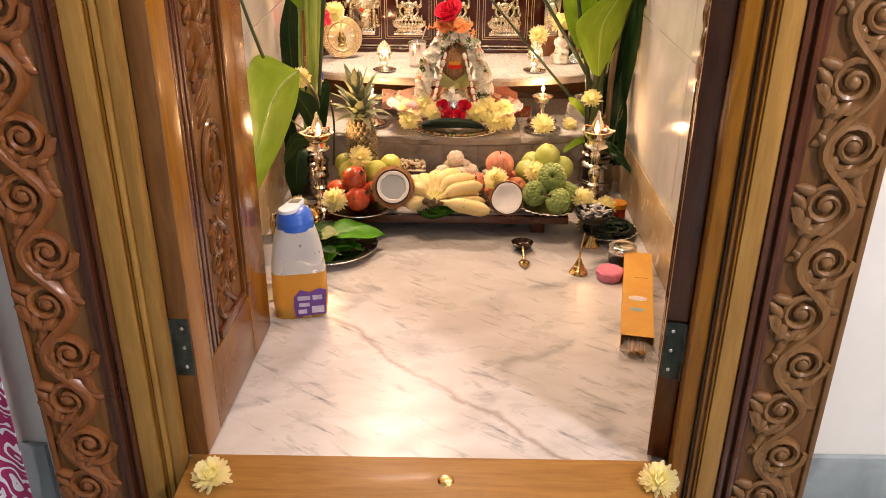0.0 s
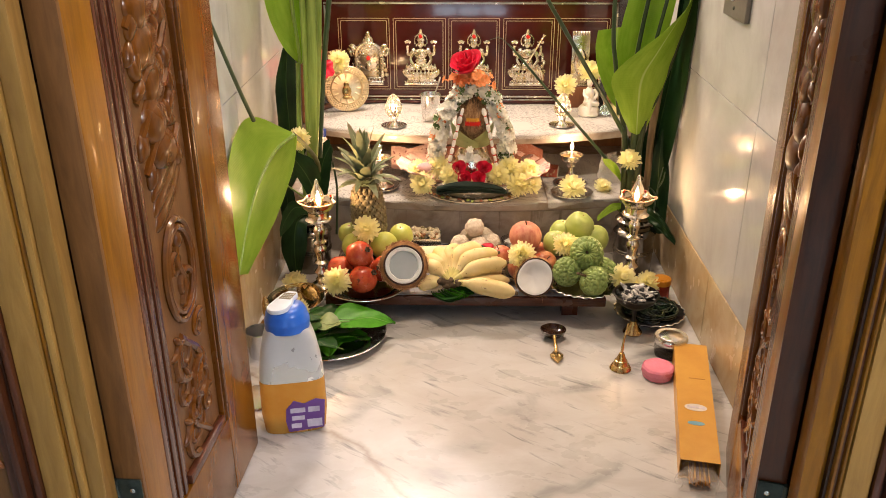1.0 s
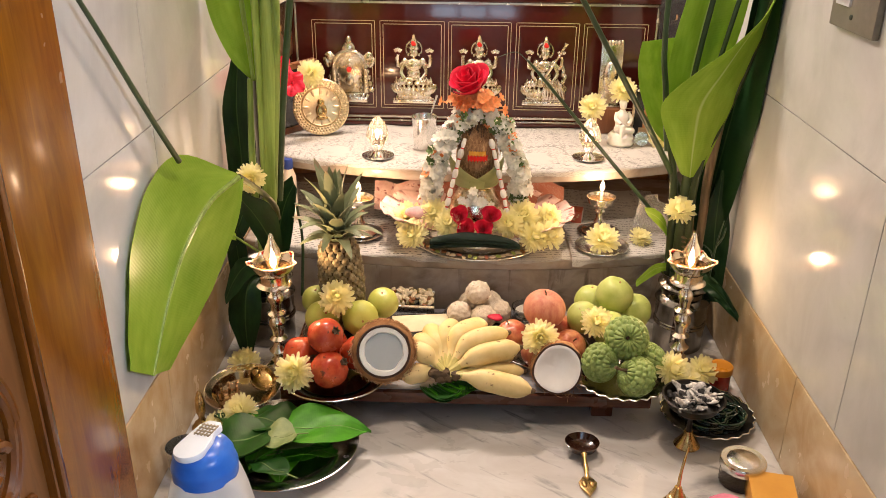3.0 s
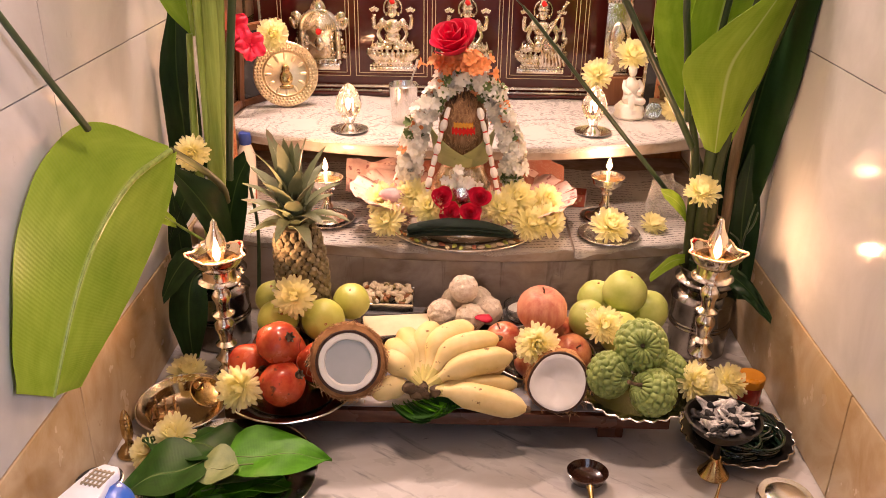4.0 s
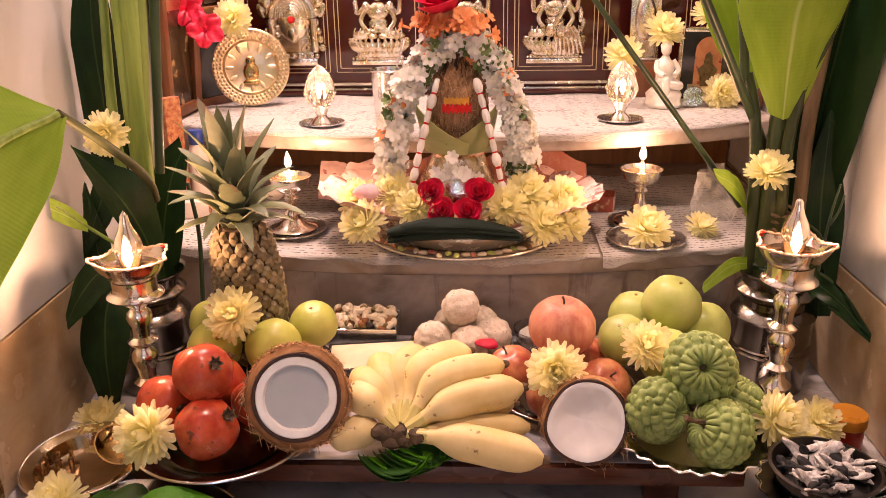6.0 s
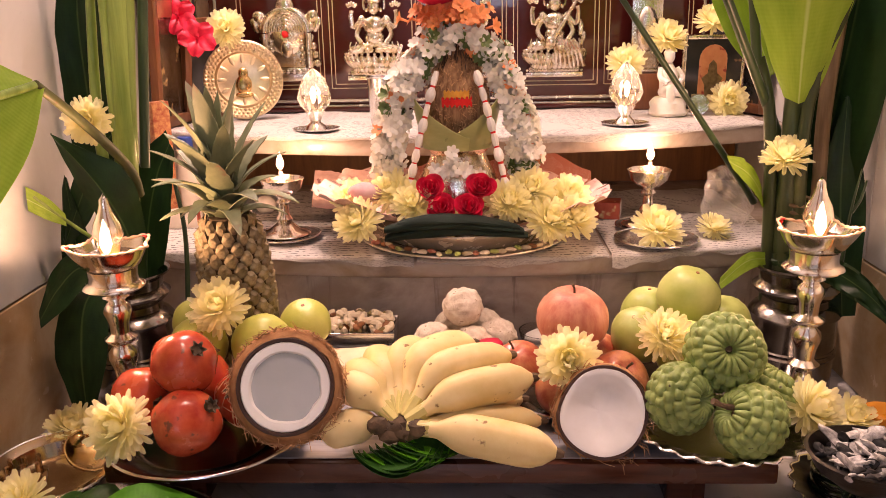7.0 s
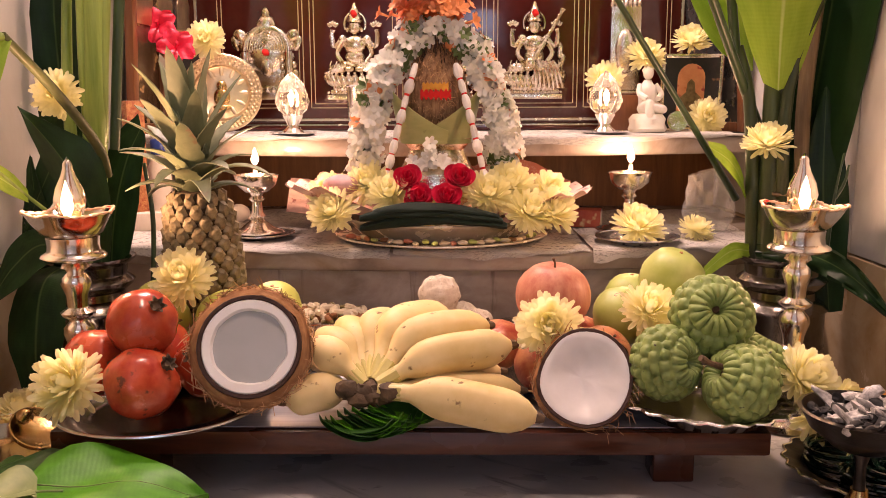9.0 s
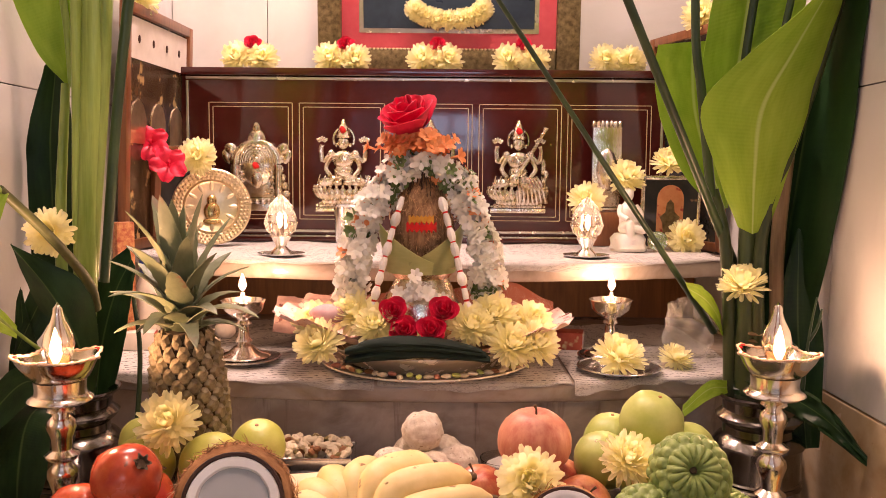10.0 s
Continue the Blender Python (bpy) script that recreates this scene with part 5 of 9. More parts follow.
mum((0.203, 2.545, 0.166), (0.2, -0.8, 1.0), 0.9)
mum((0.345, 2.445, 0.115), (0.6, -0.8, 0.7), 1.0)

# ---- writing-covered papers ----
def newsprint(name, dark, sheet_tone=(0.58, 0.53, 0.46)):
    """Off-white paper with rows of grey print in columns, too small to read."""
    m, t, b = nodes_of(name)
    uv = coords(t, (1, 1, 1), "UV")
    br = t.nodes.new("ShaderNodeTexBrick")
    br.inputs["Scale"].default_value = 1.0
    br.inputs["Brick Width"].default_value, br.inputs["Row Height"].default_value, br.inputs["Mortar Size"].default_value = 0.16, 0.019, 0.007
    br.inputs["Color1"].default_value = br.inputs["Color2"].default_value = (1, 1, 1, 1)
    br.inputs["Mortar"].default_value = (0, 0, 0, 1)
    t.links.new(uv, br.inputs["Vector"])
    words = noise_tex(t, coords(t, (60, 100, 1), "UV"), 1.0, 2)
    wr = ramp(t, [(0.47, (0, 0, 0)), (0.52, (1, 1, 1))])
    t.links.new(words, wr.inputs["Fac"])
    blocks = noise_tex(t, uv, 3.5, 2)
    kr = ramp(t, [(0.38, (0, 0, 0)), (0.43, (1, 1, 1))])
    t.links.new(blocks, kr.inputs["Fac"])
    ink = mixed(t, 1.0, mixed(t, 1.0, br.outputs["Color"], wr.outputs["Color"], "MULTIPLY"), kr.outputs["Color"], "MULTIPLY")
    fade = mixed(t, 0.05, ink, (0, 0, 0))
    col = mixed(t, fade, sheet_tone, dark)
    t.links.new(col, b.inputs["Base Color"])
    b.inputs["Roughness"].default_value = 0.75
    bumped(t, b, noise_tex(t, uv, 9, 4), 0.3, 0.002)
    return m


M_NEWS = newsprint("newsprint", (0.055, 0.05, 0.05), (0.46, 0.435, 0.40))
M_NEWSRED = newsprint("newsprint_colour", (0.58, 0.42, 0.34), (0.42, 0.14, 0.085))
M_NOTE = surface("banknote", (0.68, 0.40, 0.34), (0.86, 0.64, 0.56), 40, 0.65, bump=0.1, spots=(0.42, 0.16, 0.15), spot_scale=70, spot_at=0.60, vary=0.1)
M_GREENCLOTH = surface("green_cloth", (0.001, 0.009, 0.005), (0.004, 0.020, 0.011), 60, 0.85, bump=0.3)


def bow_y(x, mid, end):
    s = (x - LEFT) / (RIGHT - LEFT)
    return end - (end - mid) * (1 - abs(2 * s - 1) ** 2.2)


def shelf_paper(name, x0, x1, mid, end, y1, top, hang, material, label):
    """A sheet on a shelf that bends down over its bowed front edge."""
    def g(u, v):
        x = x0 + (x1 - x0) * u
        edge = bow_y(x, mid, end) - 0.0035
        if v < 0.22:
            f = v / 0.22
            flare = 0.004 * (1 - f) * (0.5 + 0.5 * math.sin(19 * u + x0 * 5))
            return (x, edge - flare + 0.001 * math.sin(30 * u), top + 0.002 - hang * (1 - f) * (0.62 + 0.38 * math.sin(6 * u + x0 * 9) + 0.14 * math.sin(31 * u)))
        f = (v - 0.22) / 0.78
        rise = 0.0016 + 0.0016 * math.sin(17 * u + 3 * f) * math.sin(11 * f) + 0.0022 * noise.noise(Vector((x * 22, f * 7, x0 * 30)))
        return (x, edge + (y1 - edge) * f, top + 0.0016 + max(0.0, rise))
    return solid(name, sheet(g, 56, 22, 0.0008), material, label, "newspaper", group="newspapers", angle=60)


shelf_paper("newspaper", -0.60, -0.12, 2.79, 2.885, 3.30, T1, 0.016, M_NEWS, "old newspaper sheet spread over the lower shelf")
shelf_paper("newspaper", -0.115, 0.175, 2.79, 2.885, 3.30, T1, 0.012, M_NEWS, "old newspaper sheet spread over the lower shelf")
shelf_paper("newspaper", 0.180, 0.46, 2.79, 2.885, 3.28, T1, 0.018, M_NEWS, "old newspaper sheet spread over the lower shelf")
shelf_paper("newspaper", -0.585, -0.08, 2.965, 3.10, 3.36, T2, 0.012, M_NEWS, "old newspaper sheet spread over the upper shelf")
shelf_paper("newspaper", -0.075, 0.49, 2.965, 3.10, 3.36, T2, 0.013, M_NEWS, "old newspaper sheet spread over the upper shelf")

# ---- flames and small lamps ----
M_FLAME = glow("flame", (1.0, 0.68, 0.32), 11.0)
M_WICK = surface("wick", (0.02, 0.015, 0.01), (0.6, 0.5, 0.35), 200, 0.9)
M_COTTON = surface("white_cotton", (0.72, 0.68, 0.62), (0.82, 0.79, 0.74), 60, 0.9, bump=0.4)
M_OIL = surface("lamp_oil", (0.05, 0.028, 0.010), (0.08, 0.045, 0.016), 10, 0.05, bump=0)


def flame(parent, at, h, w):
    prof = [(0, 0), (w * 0.55, h * 0.10), (w, h * 0.30), (w * 0.8, h * 0.55), (w * 0.35, h * 0.82), (0, h)]
    ob = part("flame", lathe(prof, 14), M_FLAME, parent, "bright yellow-white oil flame", at=at)
    ob.visible_shadow = False
    part("wick", tube([(at[0], at[1], at[2] - 0.012), (at[0], at[1], at[2] + 0.002)], 0.0018, 6), M_WICK, parent, "cotton wick")


def small_lamp(at, h, label, watts=0.5):
    ob = thing("oil_lamp", at, label, "oil lamp", "small oil lamps")
    part("base", lathe([(0, 0), (0.040, 0), (0.043, 0.003), (0.040, 0.006), (0.026, 0.010), (0.017, 0.018), (0.011, 0.022), (0, 0.022)], 32), M_LAMPMETAL, ob)
    part("stem", lathe([(0.010, 0.020), (0.014, 0.028), (0.009, 0.036), (0.008, h * 0.55), (0.013, h * 0.60), (0.009, h * 0.66), (0.012, h * 0.72)], 20), M_LAMPMETAL, ob)
    part("cup", lathe([(0, h * 0.70), (0.018, h * 0.72), (0.031, h * 0.84), (0.035, h), (0.0365, h + 0.001), (0.0345, h + 0.0015), (0.029, h * 0.86), (0, h * 0.80)], 32), M_LAMPMETAL, ob)
    part("oil", lathe([(0, h * 0.93), (0.0315, h * 0.93)], 24), M_OIL, ob, "pool of lamp oil")
    flame(ob, (0.0, -0.004, h + 0.016), 0.030, 0.0066)
    part("wick_holder", tube([(0, -0.004, h * 0.90), (0, -0.004, h + 0.010), (0, -0.004, h + 0.014)], [0.0042, 0.0036, 0.0028], 10), M_COTTON, ob, "thick white cotton wick")
    point_lamp("oil_lamp_light", (at[0], at[1] - 0.004, at[2] + h + 0.027), FLAME_W * watts, (1.0, 0.65, 0.32), 0.007)
    return ob


small_lamp((-0.343, 2.915, T1 + 0.010), 0.094, "small silver stemmed oil lamp burning on a steel plate", 0.8)
small_lamp((0.262, 2.955, T1 + 0.010), 0.094, "small silver stemmed oil lamp burning on a steel plate")
plate("steel_plate", (-0.343, 2.915, T1 + 0.0035), 0.058, M_STEEL, "small steel plate under an oil lamp", depth=0.006, group="steel plates")
plate("steel_plate", (0.262, 2.955, T1 + 0.0035), 0.052, M_STEEL, "small steel plate under an oil lamp", depth=0.006, group="steel plates")
plate("steel_plate", (0.258, 2.860, T1 + 0.0035), 0.064, M_STEEL, "small steel plate holding one yellow flower", depth=0.008, group="steel plates")
mum((0.258, 2.862, T1 + 0.022), (0.1, -0.5, 1), 1.1)
mum((0.358, 2.905, T1 + 0.012), (0.3, -0.3, 1), 0.75, "small pale flower with red petals on newspaper")


def standing_lamp(at, label, fx, watts=1.0):
    """A tall five-wick lamp: base, turned stem, petalled cup and a pear-shaped finial."""
    ob = thing("standing_oil_lamp", at, label, "oil lamp", "standing oil lamps")
    part("base", lathe([(0, 0), (0.056, 0), (0.060, 0.004), (0.057, 0.010), (0.042, 0.016), (0.030, 0.028), (0.018, 0.036), (0, 0.037)], 40), M_LAMPMETAL, ob)
    stem = [(0.013, 0.034), (0.019, 0.044), (0.012, 0.052), (0.017, 0.060), (0.022, 0.068), (0.013, 0.078), (0.011, 0.088), (0.020, 0.097), (0.012, 0.104), (0.014, 0.118), (0.019, 0.134),
            (0.018, 0.142), (0.011, 0.150), (0.020, 0.157), (0.021, 0.161), (0.012, 0.167), (0.013, 0.182), (0.018, 0.196), (0.016, 0.204), (0.010, 0.210), (0.017, 0.216), (0.012, 0.226)]
    part("stem", lathe(stem, 24), M_LAMPMETAL, ob)
    part("saucer", lathe([(0, 0.222), (0.020, 0.223), (0.036, 0.227), (0.0385, 0.230), (0.037, 0.233), (0.031, 0.237), (0.030, 0.244), (0.031, 0.254), (0, 0.254)], 40), M_LAMPMETAL, ob)
    # a round-bottomed cup whose rim opens into five pointed petals
    bm = lathe([(0, 0.248), (0.024, 0.250), (0.036, 0.259), (0.041, 0.270), (0.0435, 0.278), (0.0455, 0.281), (0.042, 0.280), (0.037, 0.270), (0.028, 0.262), (0, 0.260)], 80)
    rim = bmesh.new()
    for v in bm.verts:
        r = v.co.xy.length
        if r > 0.0345:
            a = math.atan2(v.co.y, v.co.x)
            c = abs(math.cos(2.5 * (a + math.pi / 2)))
            k = 1 + (0.26 * c ** 3 - 0.03) * min(1.0, (r - 0.0345) / 0.010)
            v.co.x *= k
            v.co.y *= k
            v.co.z += 0.004 * c ** 3 * min(1.0, (r - 0.0345) / 0.010)
    part("cup", bm, M_LAMPMETAL, ob, "petal-rimmed oil cup dabbed with turmeric")
    pts = []
    for k in range(101):
        a = 2 * math.pi * k / 100
        c = abs(math.cos(2.5 * (a + math.pi / 2)))
        pts.append((0.0445 * (0.98 + 0.255 * c ** 3) * math.cos(a), 0.0445 * (0.98 + 0.255 * c ** 3) * math.sin(a), 0.2815 + 0.004 * c ** 3))
    part("turmeric_rim", tube(pts, [0.0017 + 0.0009 * math.sin(k * 1.9) for k in range(101)], 6, rim, caps=False), M_RIMPASTE, ob, "pale orange turmeric paste along the rim")
    part("oil", lathe([(0, 0.271), (0.0368, 0.271)], 28), M_OIL, ob, "pool of lamp oil")
    part("finial", lathe([(0.010, 0.268), (0.016, 0.286), (0.019, 0.298), (0.016, 0.312), (0.009, 0.326), (0.006, 0.336), (0.0055, 0.342), (0, 0.350)], 28), M_LAMPMETAL, ob, "pear-shaped metal finial")
    flame(ob, (fx, -0.026, 0.278), 0.046, 0.0074)
    point_lamp("standing_lamp_light", (at[0] + fx, at[1] - 0.027, at[2] + 0.304), FLAME_W * watts, (1.0, 0.65, 0.32), 0.010)
    for k in range(5):
        a = -math.pi / 2 + k * 2 * math.pi / 5
        bm = blob(0.0035, 0.0030, 0.0010, rough=0.5, scale=200, seg=8, rings=6)
        part("kumkum_dab", bm, M_KUMKUM, ob, "red vermilion dab", at=(0.050 * math.cos(a), 0.050 * math.sin(a), 0.2855))
    return ob


standing_lamp((-0.487, 2.572, 0.0), "tall silver standing oil lamp with turned stem, one wick burning", 0.008, 1.6)
standing_lamp((0.410, 2.626, 0.0), "tall silver standing oil lamp with turned stem, one wick burning", -0.007)


def glass_diya(at):
    """A crystal flame-shaped shade on a small metal stand and plate, lit within."""
    ob = thing("crystal_lamp", at, "flame-shaped crystal lamp glowing on a small metal plate", "lamp", "crystal lamps")
    part("plate", lathe([(0, 0), (0.034, 0), (0.041, 0.003), (0.042, 0.005), (0.034, 0.003), (0, 0.002)], 32), M_STEEL, ob)
    part("stand", lathe([(0.020, 0.002), (0.017, 0.008), (0.009, 0.016), (0.013, 0.024), (0.018, 0.034), (0.016, 0.036), (0, 0.032)], 24), M_LAMPMETAL, ob)
    bm = lathe([(0.014, 0.034), (0.024, 0.044), (0.0285, 0.058), (0.026, 0.074), (0.018, 0.090), (0.009, 0.102), (0, 0.110), ], 16)
    for v in bm.verts:
        a, z = math.atan2(v.co.y, v.co.x), v.co.z
        v.co.xy *= 1 + 0.14 * math.sin(a * 8 + z * 260) * math.sin(z * 300)
    s = part("shade", bm, M_GLOWGLASS, ob, "cut crystal shade", angle=12)
    s.visible_shadow = False
    flame(ob, (0.0, -0.002, 0.050), 0.026, 0.0055)
    point_lamp("crystal_lamp_light", (at[0], at[1] - 0.002, at[2] + 0.066), FLAME_W * 0.05, (1.0, 0.62, 0.30), 0.006)


M_GLOWGLASS = bpy.data.materials.new("cut_crystal")
M_GLOWGLASS.use_nodes = True
pg = M_GLOWGLASS.node_tree.nodes["Principled BSDF"]
pg.inputs["Transmission Weight"].default_value, pg.inputs["Roughness"].default_value, pg.inputs["IOR"].default_value = 0.95, 0.06, 1.48
pg.inputs["Base Color"].default_value = (0.95, 0.90, 0.80, 1)
pg.inputs["Metallic"].default_value = 0.0
glass_diya((-0.309, 3.062, T2 + 0.004))
glass_diya((0.240, 3.078, T2 + 0.004))

# ---- tray with flowers and the pot ----
TC = Vector((-0.050, 2.905, T1 + 0.0035))
tray = plate("offering_tray", TC + Vector((0.004, 0.020, 0)), 0.170, M_DISH, "large round steel tray with fruit pieces round its rim", depth=0.007)
R = 0.157
solid("offering_bowl", lathe([(0, 0.004), (R * 0.80, 0.004), (R * 0.84, 0.007), (R * 0.955, 0.026), (R, 0.031), (R * 1.005, 0.033), (R, 0.035), (R * 0.985, 0.034), (R * 0.94, 0.029), (R * 0.82, 0.010), (0, 0.008)], 72),
      M_DISH, "wide silver bowl heaped with flowers round the pot", "bowl", at=TC + Vector((0.004, 0.016, 0.004)))
rnd = random.Random(21)
for k in range(26):
    a = -math.pi / 2 + (k - 12.5) * 0.085
    rr = 0.160 + rnd.uniform(-0.004, 0.003)
    m = Matrix.Translation(TC + Vector((0.004 + rr * math.cos(a), 0.018 + rr * math.sin(a), 0.013 + rnd.uniform(0, 0.003)))) @ pose(0, 0, 0, rnd.uniform(-20, 20), 0, rnd.uniform(0, 180))
    solid("betel_nut", blob(0.0090, 0.0050, 0.0035, rough=0.25, scale=160, seg=12, rings=8), rnd.choice((M_ALMOND, M_CASHEW, M_GUAVA, M_CREAM, M_PINKAPPLE, M_LIME)), "small piece of cut fruit or nut on the tray", "nut", at=m, group="betel nuts")
for k in range(15):
    a = radians(-38 + k * (256 / 14))

    def g(u, v, a=a, k=k):
        out = 0.115 + 0.125 * u
        x = out * math.cos(a) - (v - 0.5) * 0.066 * math.sin(a)
        y = (out * math.sin(a) + (v - 0.5) * 0.066 * math.cos(a)) * 0.70
        return (x, y, 0.032 + 0.048 * u ** 1.3 + 0.004 * math.sin(7 * v + k) + 0.0008 * k)
    solid("banknote", sheet(g, 8, 4, 0.0005), M_NOTE, "pale pink banknote fanned out behind the pot", "banknote", at=TC, group="fanned banknotes", angle=60)
for x0, x1, y0, z0, tip, seed in ((-0.215, -0.085, 0.045, 0.052, 0.050, 1.0), (-0.150, -0.040, 0.085, 0.050, 0.055, 4.0), (0.040, 0.165, 0.060, 0.052, 0.052, 7.0), (0.085, 0.190, 0.030, 0.046, 0.038, 9.0), (0.060, 0.230, 0.105, 0.030, 0.092, 13.0), (-0.270, -0.110, 0.115, 0.030, 0.080, 16.0)):
    def g(u, v, x0=x0, x1=x1, y0=y0, z0=z0, tip=tip, seed=seed):
        crumple = 0.010 * noise.noise(Vector((u * 3.1 + seed, v * 2.7, seed))) + 0.004 * abs(noise.noise(Vector((u * 9, v * 8 + seed, seed))))
        return (x0 + (x1 - x0) * u + 0.016 * (v - 0.5) * math.sin(seed), y0 + 0.075 * v + crumple, z0 + tip * v * (0.75 + 0.25 * math.sin(4 * u + seed)) + crumple)
    solid("paper_sheet", sheet(g, 22, 12, 0.0006), M_NEWSRED if seed in (4.0, 7.0, 13.0) else M_NOTE, "crumpled reddish printed paper behind the pot", "paper", at=TC, group="printed papers", angle=35)
pot = thing("sacred_pot", TC + Vector((-0.003, 0.002, 0.010)), "silver pot topped with leaves, a coconut and garlands", "pot")
part("body", lathe([(0, 0.004), (0.040, 0.004), (0.060, 0.026), (0.068, 0.056), (0.064, 0.090), (0.048, 0.120), (0.043, 0.132), (0.053, 0.144), (0.056, 0.150), (0.051, 0.151), (0.040, 0.138), (0, 0.134)], 40), M_SILVER, pot)
HUSK = [(0, 0.140), (0.022, 0.146), (0.038, 0.162), (0.0485, 0.190), (0.0495, 0.212), (0.0450, 0.240), (0.0345, 0.268), (0.0230, 0.290), (0.0135, 0.308), (0.0080, 0.326), (0, 0.332)]
bm = lathe(HUSK, 44)
for v in bm.verts:
    v.co.xy *= 1 + 0.05 * noise.noise(v.co * 60)
part("coconut", bm, M_HUSKV, pot, "whole fibrous coconut tapering to a tuft")


def husk_radius(z):
    return float(np.interp(z, [q[1] for q in HUSK], [q[0] for q in HUSK]))


bm, tuft = bmesh.new(), bmesh.new()
for k in range(1500):
    a, z = rnd.uniform(0, 2 * math.pi), rnd.uniform(0.15, 0.29)
    p = Vector((husk_radius(z) * 1.005 * math.cos(a), husk_radius(z) * 1.005 * math.sin(a), z))
    n = Vector((math.cos(a), math.sin(a), 0))
    d = Vector((-math.sin(a), math.cos(a), 0)) * rnd.gauss(0, 0.0032) + Vector((0, 0, rnd.gauss(0.002, 0.0045)))
    tube([p, p + d * 0.6 + n * rnd.uniform(0.0008, 0.0024), p + d * 1.2 + n * 0.0006], 0.0005, 3, bm, caps=False)
for k in range(260):
    a, z = rnd.uniform(0, 2 * math.pi), rnd.uniform(0.262, 0.312)
    p = Vector((husk_radius(z) * math.cos(a), husk_radius(z) * math.sin(a), z))
    e = Vector((p.x * rnd.uniform(0.2, 0.7) + rnd.gauss(0, 0.004), p.y * rnd.uniform(0.2, 0.7) + rnd.gauss(0, 0.004), z + rnd.uniform(0.02, 0.045)))
    tube([p, (p + e) / 2 + Vector((p.x, p.y, 0)) * 0.12, e], 0.0008, 3, tuft, caps=False)
tagged(part("coir", bm, M_FIBRE, pot, "short tangled coir strands"), kind="stuff")
tagged(part("tuft", tuft, M_SHELL, pot, "dark tuft of dry husk strands"), kind="stuff")


def mark_patch(a0, a1, z0, z1, r, jag):
    return sheet(lambda u, v: ((r + 0.0015) * math.cos(a0 + (a1 - a0) * u), (r + 0.0015) * math.sin(a0 + (a1 - a0) * u), z0 + (z1 - z0) * v + jag * math.sin(40 * u) * (v - 0.5)), 18, 5, 0.0012)


part("turmeric_mark", mark_patch(-1.98, -1.18, 0.222, 0.233, 0.0484, 0.004), M_TURMERIC, pot, "orange turmeric band")
part("vermilion_mark", mark_patch(-2.04, -1.10, 0.210, 0.222, 0.0496, 0.007), M_KUMKUM, pot, "bright red vermilion smear")
M_MANGO = surface("folded_leaf", (0.34, 0.38, 0.13), (0.50, 0.52, 0.23), 12, 0.4, bump=0.1, stretch=(1, 1, 3))
for s in (1, -1):
    def g(u, v, s=s):
        a = -math.pi / 2 + s * (0.30 - 2.05 * u)
        up = 0.142 + (0.020 + 0.100 * u ** 1.25) * v
        r = 0.0535 + 0.010 * v + 0.014 * u * v + (0.0025 if s > 0 else 0)
        return (r * math.cos(a), r * math.sin(a), up)
    part("leaf", sheet(g, 16, 6, 0.0008), M_MANGO, pot, "green leaf folded round the pot's neck")

# jasmine garland looped over the coconut
floret = bmesh.new()
GAR = curve_points([(-0.112, -0.030, 0.095), (-0.108, -0.034, 0.150), (-0.096, -0.030, 0.205), (-0.074, -0.024, 0.255), (-0.040, -0.016, 0.300), (0.0, -0.012, 0.318),
                    (0.042, -0.016, 0.300), (0.072, -0.024, 0.255), (0.092, -0.030, 0.205), (0.104, -0.034, 0.150), (0.106, -0.030, 0.095)], 120)
garland = thing("jasmine_garland", TC + Vector((-0.003, 0.002, 0.010)), "thick white jasmine garland with orange and green bits", "garland")
part("string", tube(GAR, 0.004, 6), M_CALYX, garland)


def add_floret(bm, m, size, rnd):
    tube([m @ Vector((0, 0, -0.9 * size)), m @ Vector((0, 0, 0))], [size * 0.12, size * 0.18], 5, bm, caps=False)
    for k in range(6):
        a = k * math.pi / 3
        c, s = math.cos(a), math.sin(a)
        q = [(0.10, -0.10, 0.0), (0.50, -0.34, 0.26), (0.85, -0.20, 0.40), (0.95, 0.0, 0.36), (0.85, 0.20, 0.40), (0.50, 0.34, 0.26), (0.10, 0.10, 0.0)]
        vs = [bm.verts.new(m @ Vector((size * (r * c - w * s), size * (r * s + w * c), size * z))) for r, w, z in q]
        bm.faces.new(vs)


white, orange, green = bmesh.new(), bmesh.new(), bmesh.new()
for k in range(860):
    i = rnd.randrange(len(GAR))
    p = GAR[i] + Vector((rnd.gauss(0, 1), rnd.gauss(0, 1), rnd.gauss(0, 1))).normalized() * rnd.uniform(0.008, 0.026)
    way = (p - GAR[i]).normalized() + Vector((0, -0.4, 0.1))
    target, size = (white, 0.0128)
    if rnd.random() < 0.05:
        target, size = (orange, 0.015)
    elif rnd.random() < 0.12:
        target, size = (green, 0.012)
    add_floret(target, aim(p, way, rnd.uniform(0, 360)), size * rnd.uniform(0.8, 1.2), rnd)
tagged(part("jasmine", white, M_WHITEPETAL, garland, "dense white star-shaped florets", angle=60), kind="stuff")
tagged(part("orange_bloom", orange, M_ORANGE, garland, "scattered orange florets", angle=60), kind="stuff")
tagged(part("green_sprig", green, M_CALYX, garland, "green sprigs between the florets", angle=60), kind="stuff")
top = bmesh.new()
for k in range(150):
    p = Vector((rnd.gauss(0, 0.024), rnd.gauss(-0.005, 0.016), rnd.gauss(0, 0.010)))
    add_floret(top, aim(p, p + Vector((0, -0.02, 0.03)), rnd.uniform(0, 360)), rnd.uniform(0.011, 0.016), rnd)
ob = solid("orange_flower_cluster", top, M_ORANGE, "dense cluster of orange petals crowning the pot", "flowers", at=TC + Vector((-0.008, -0.002, 0.352)), kind="stuff", angle=60)
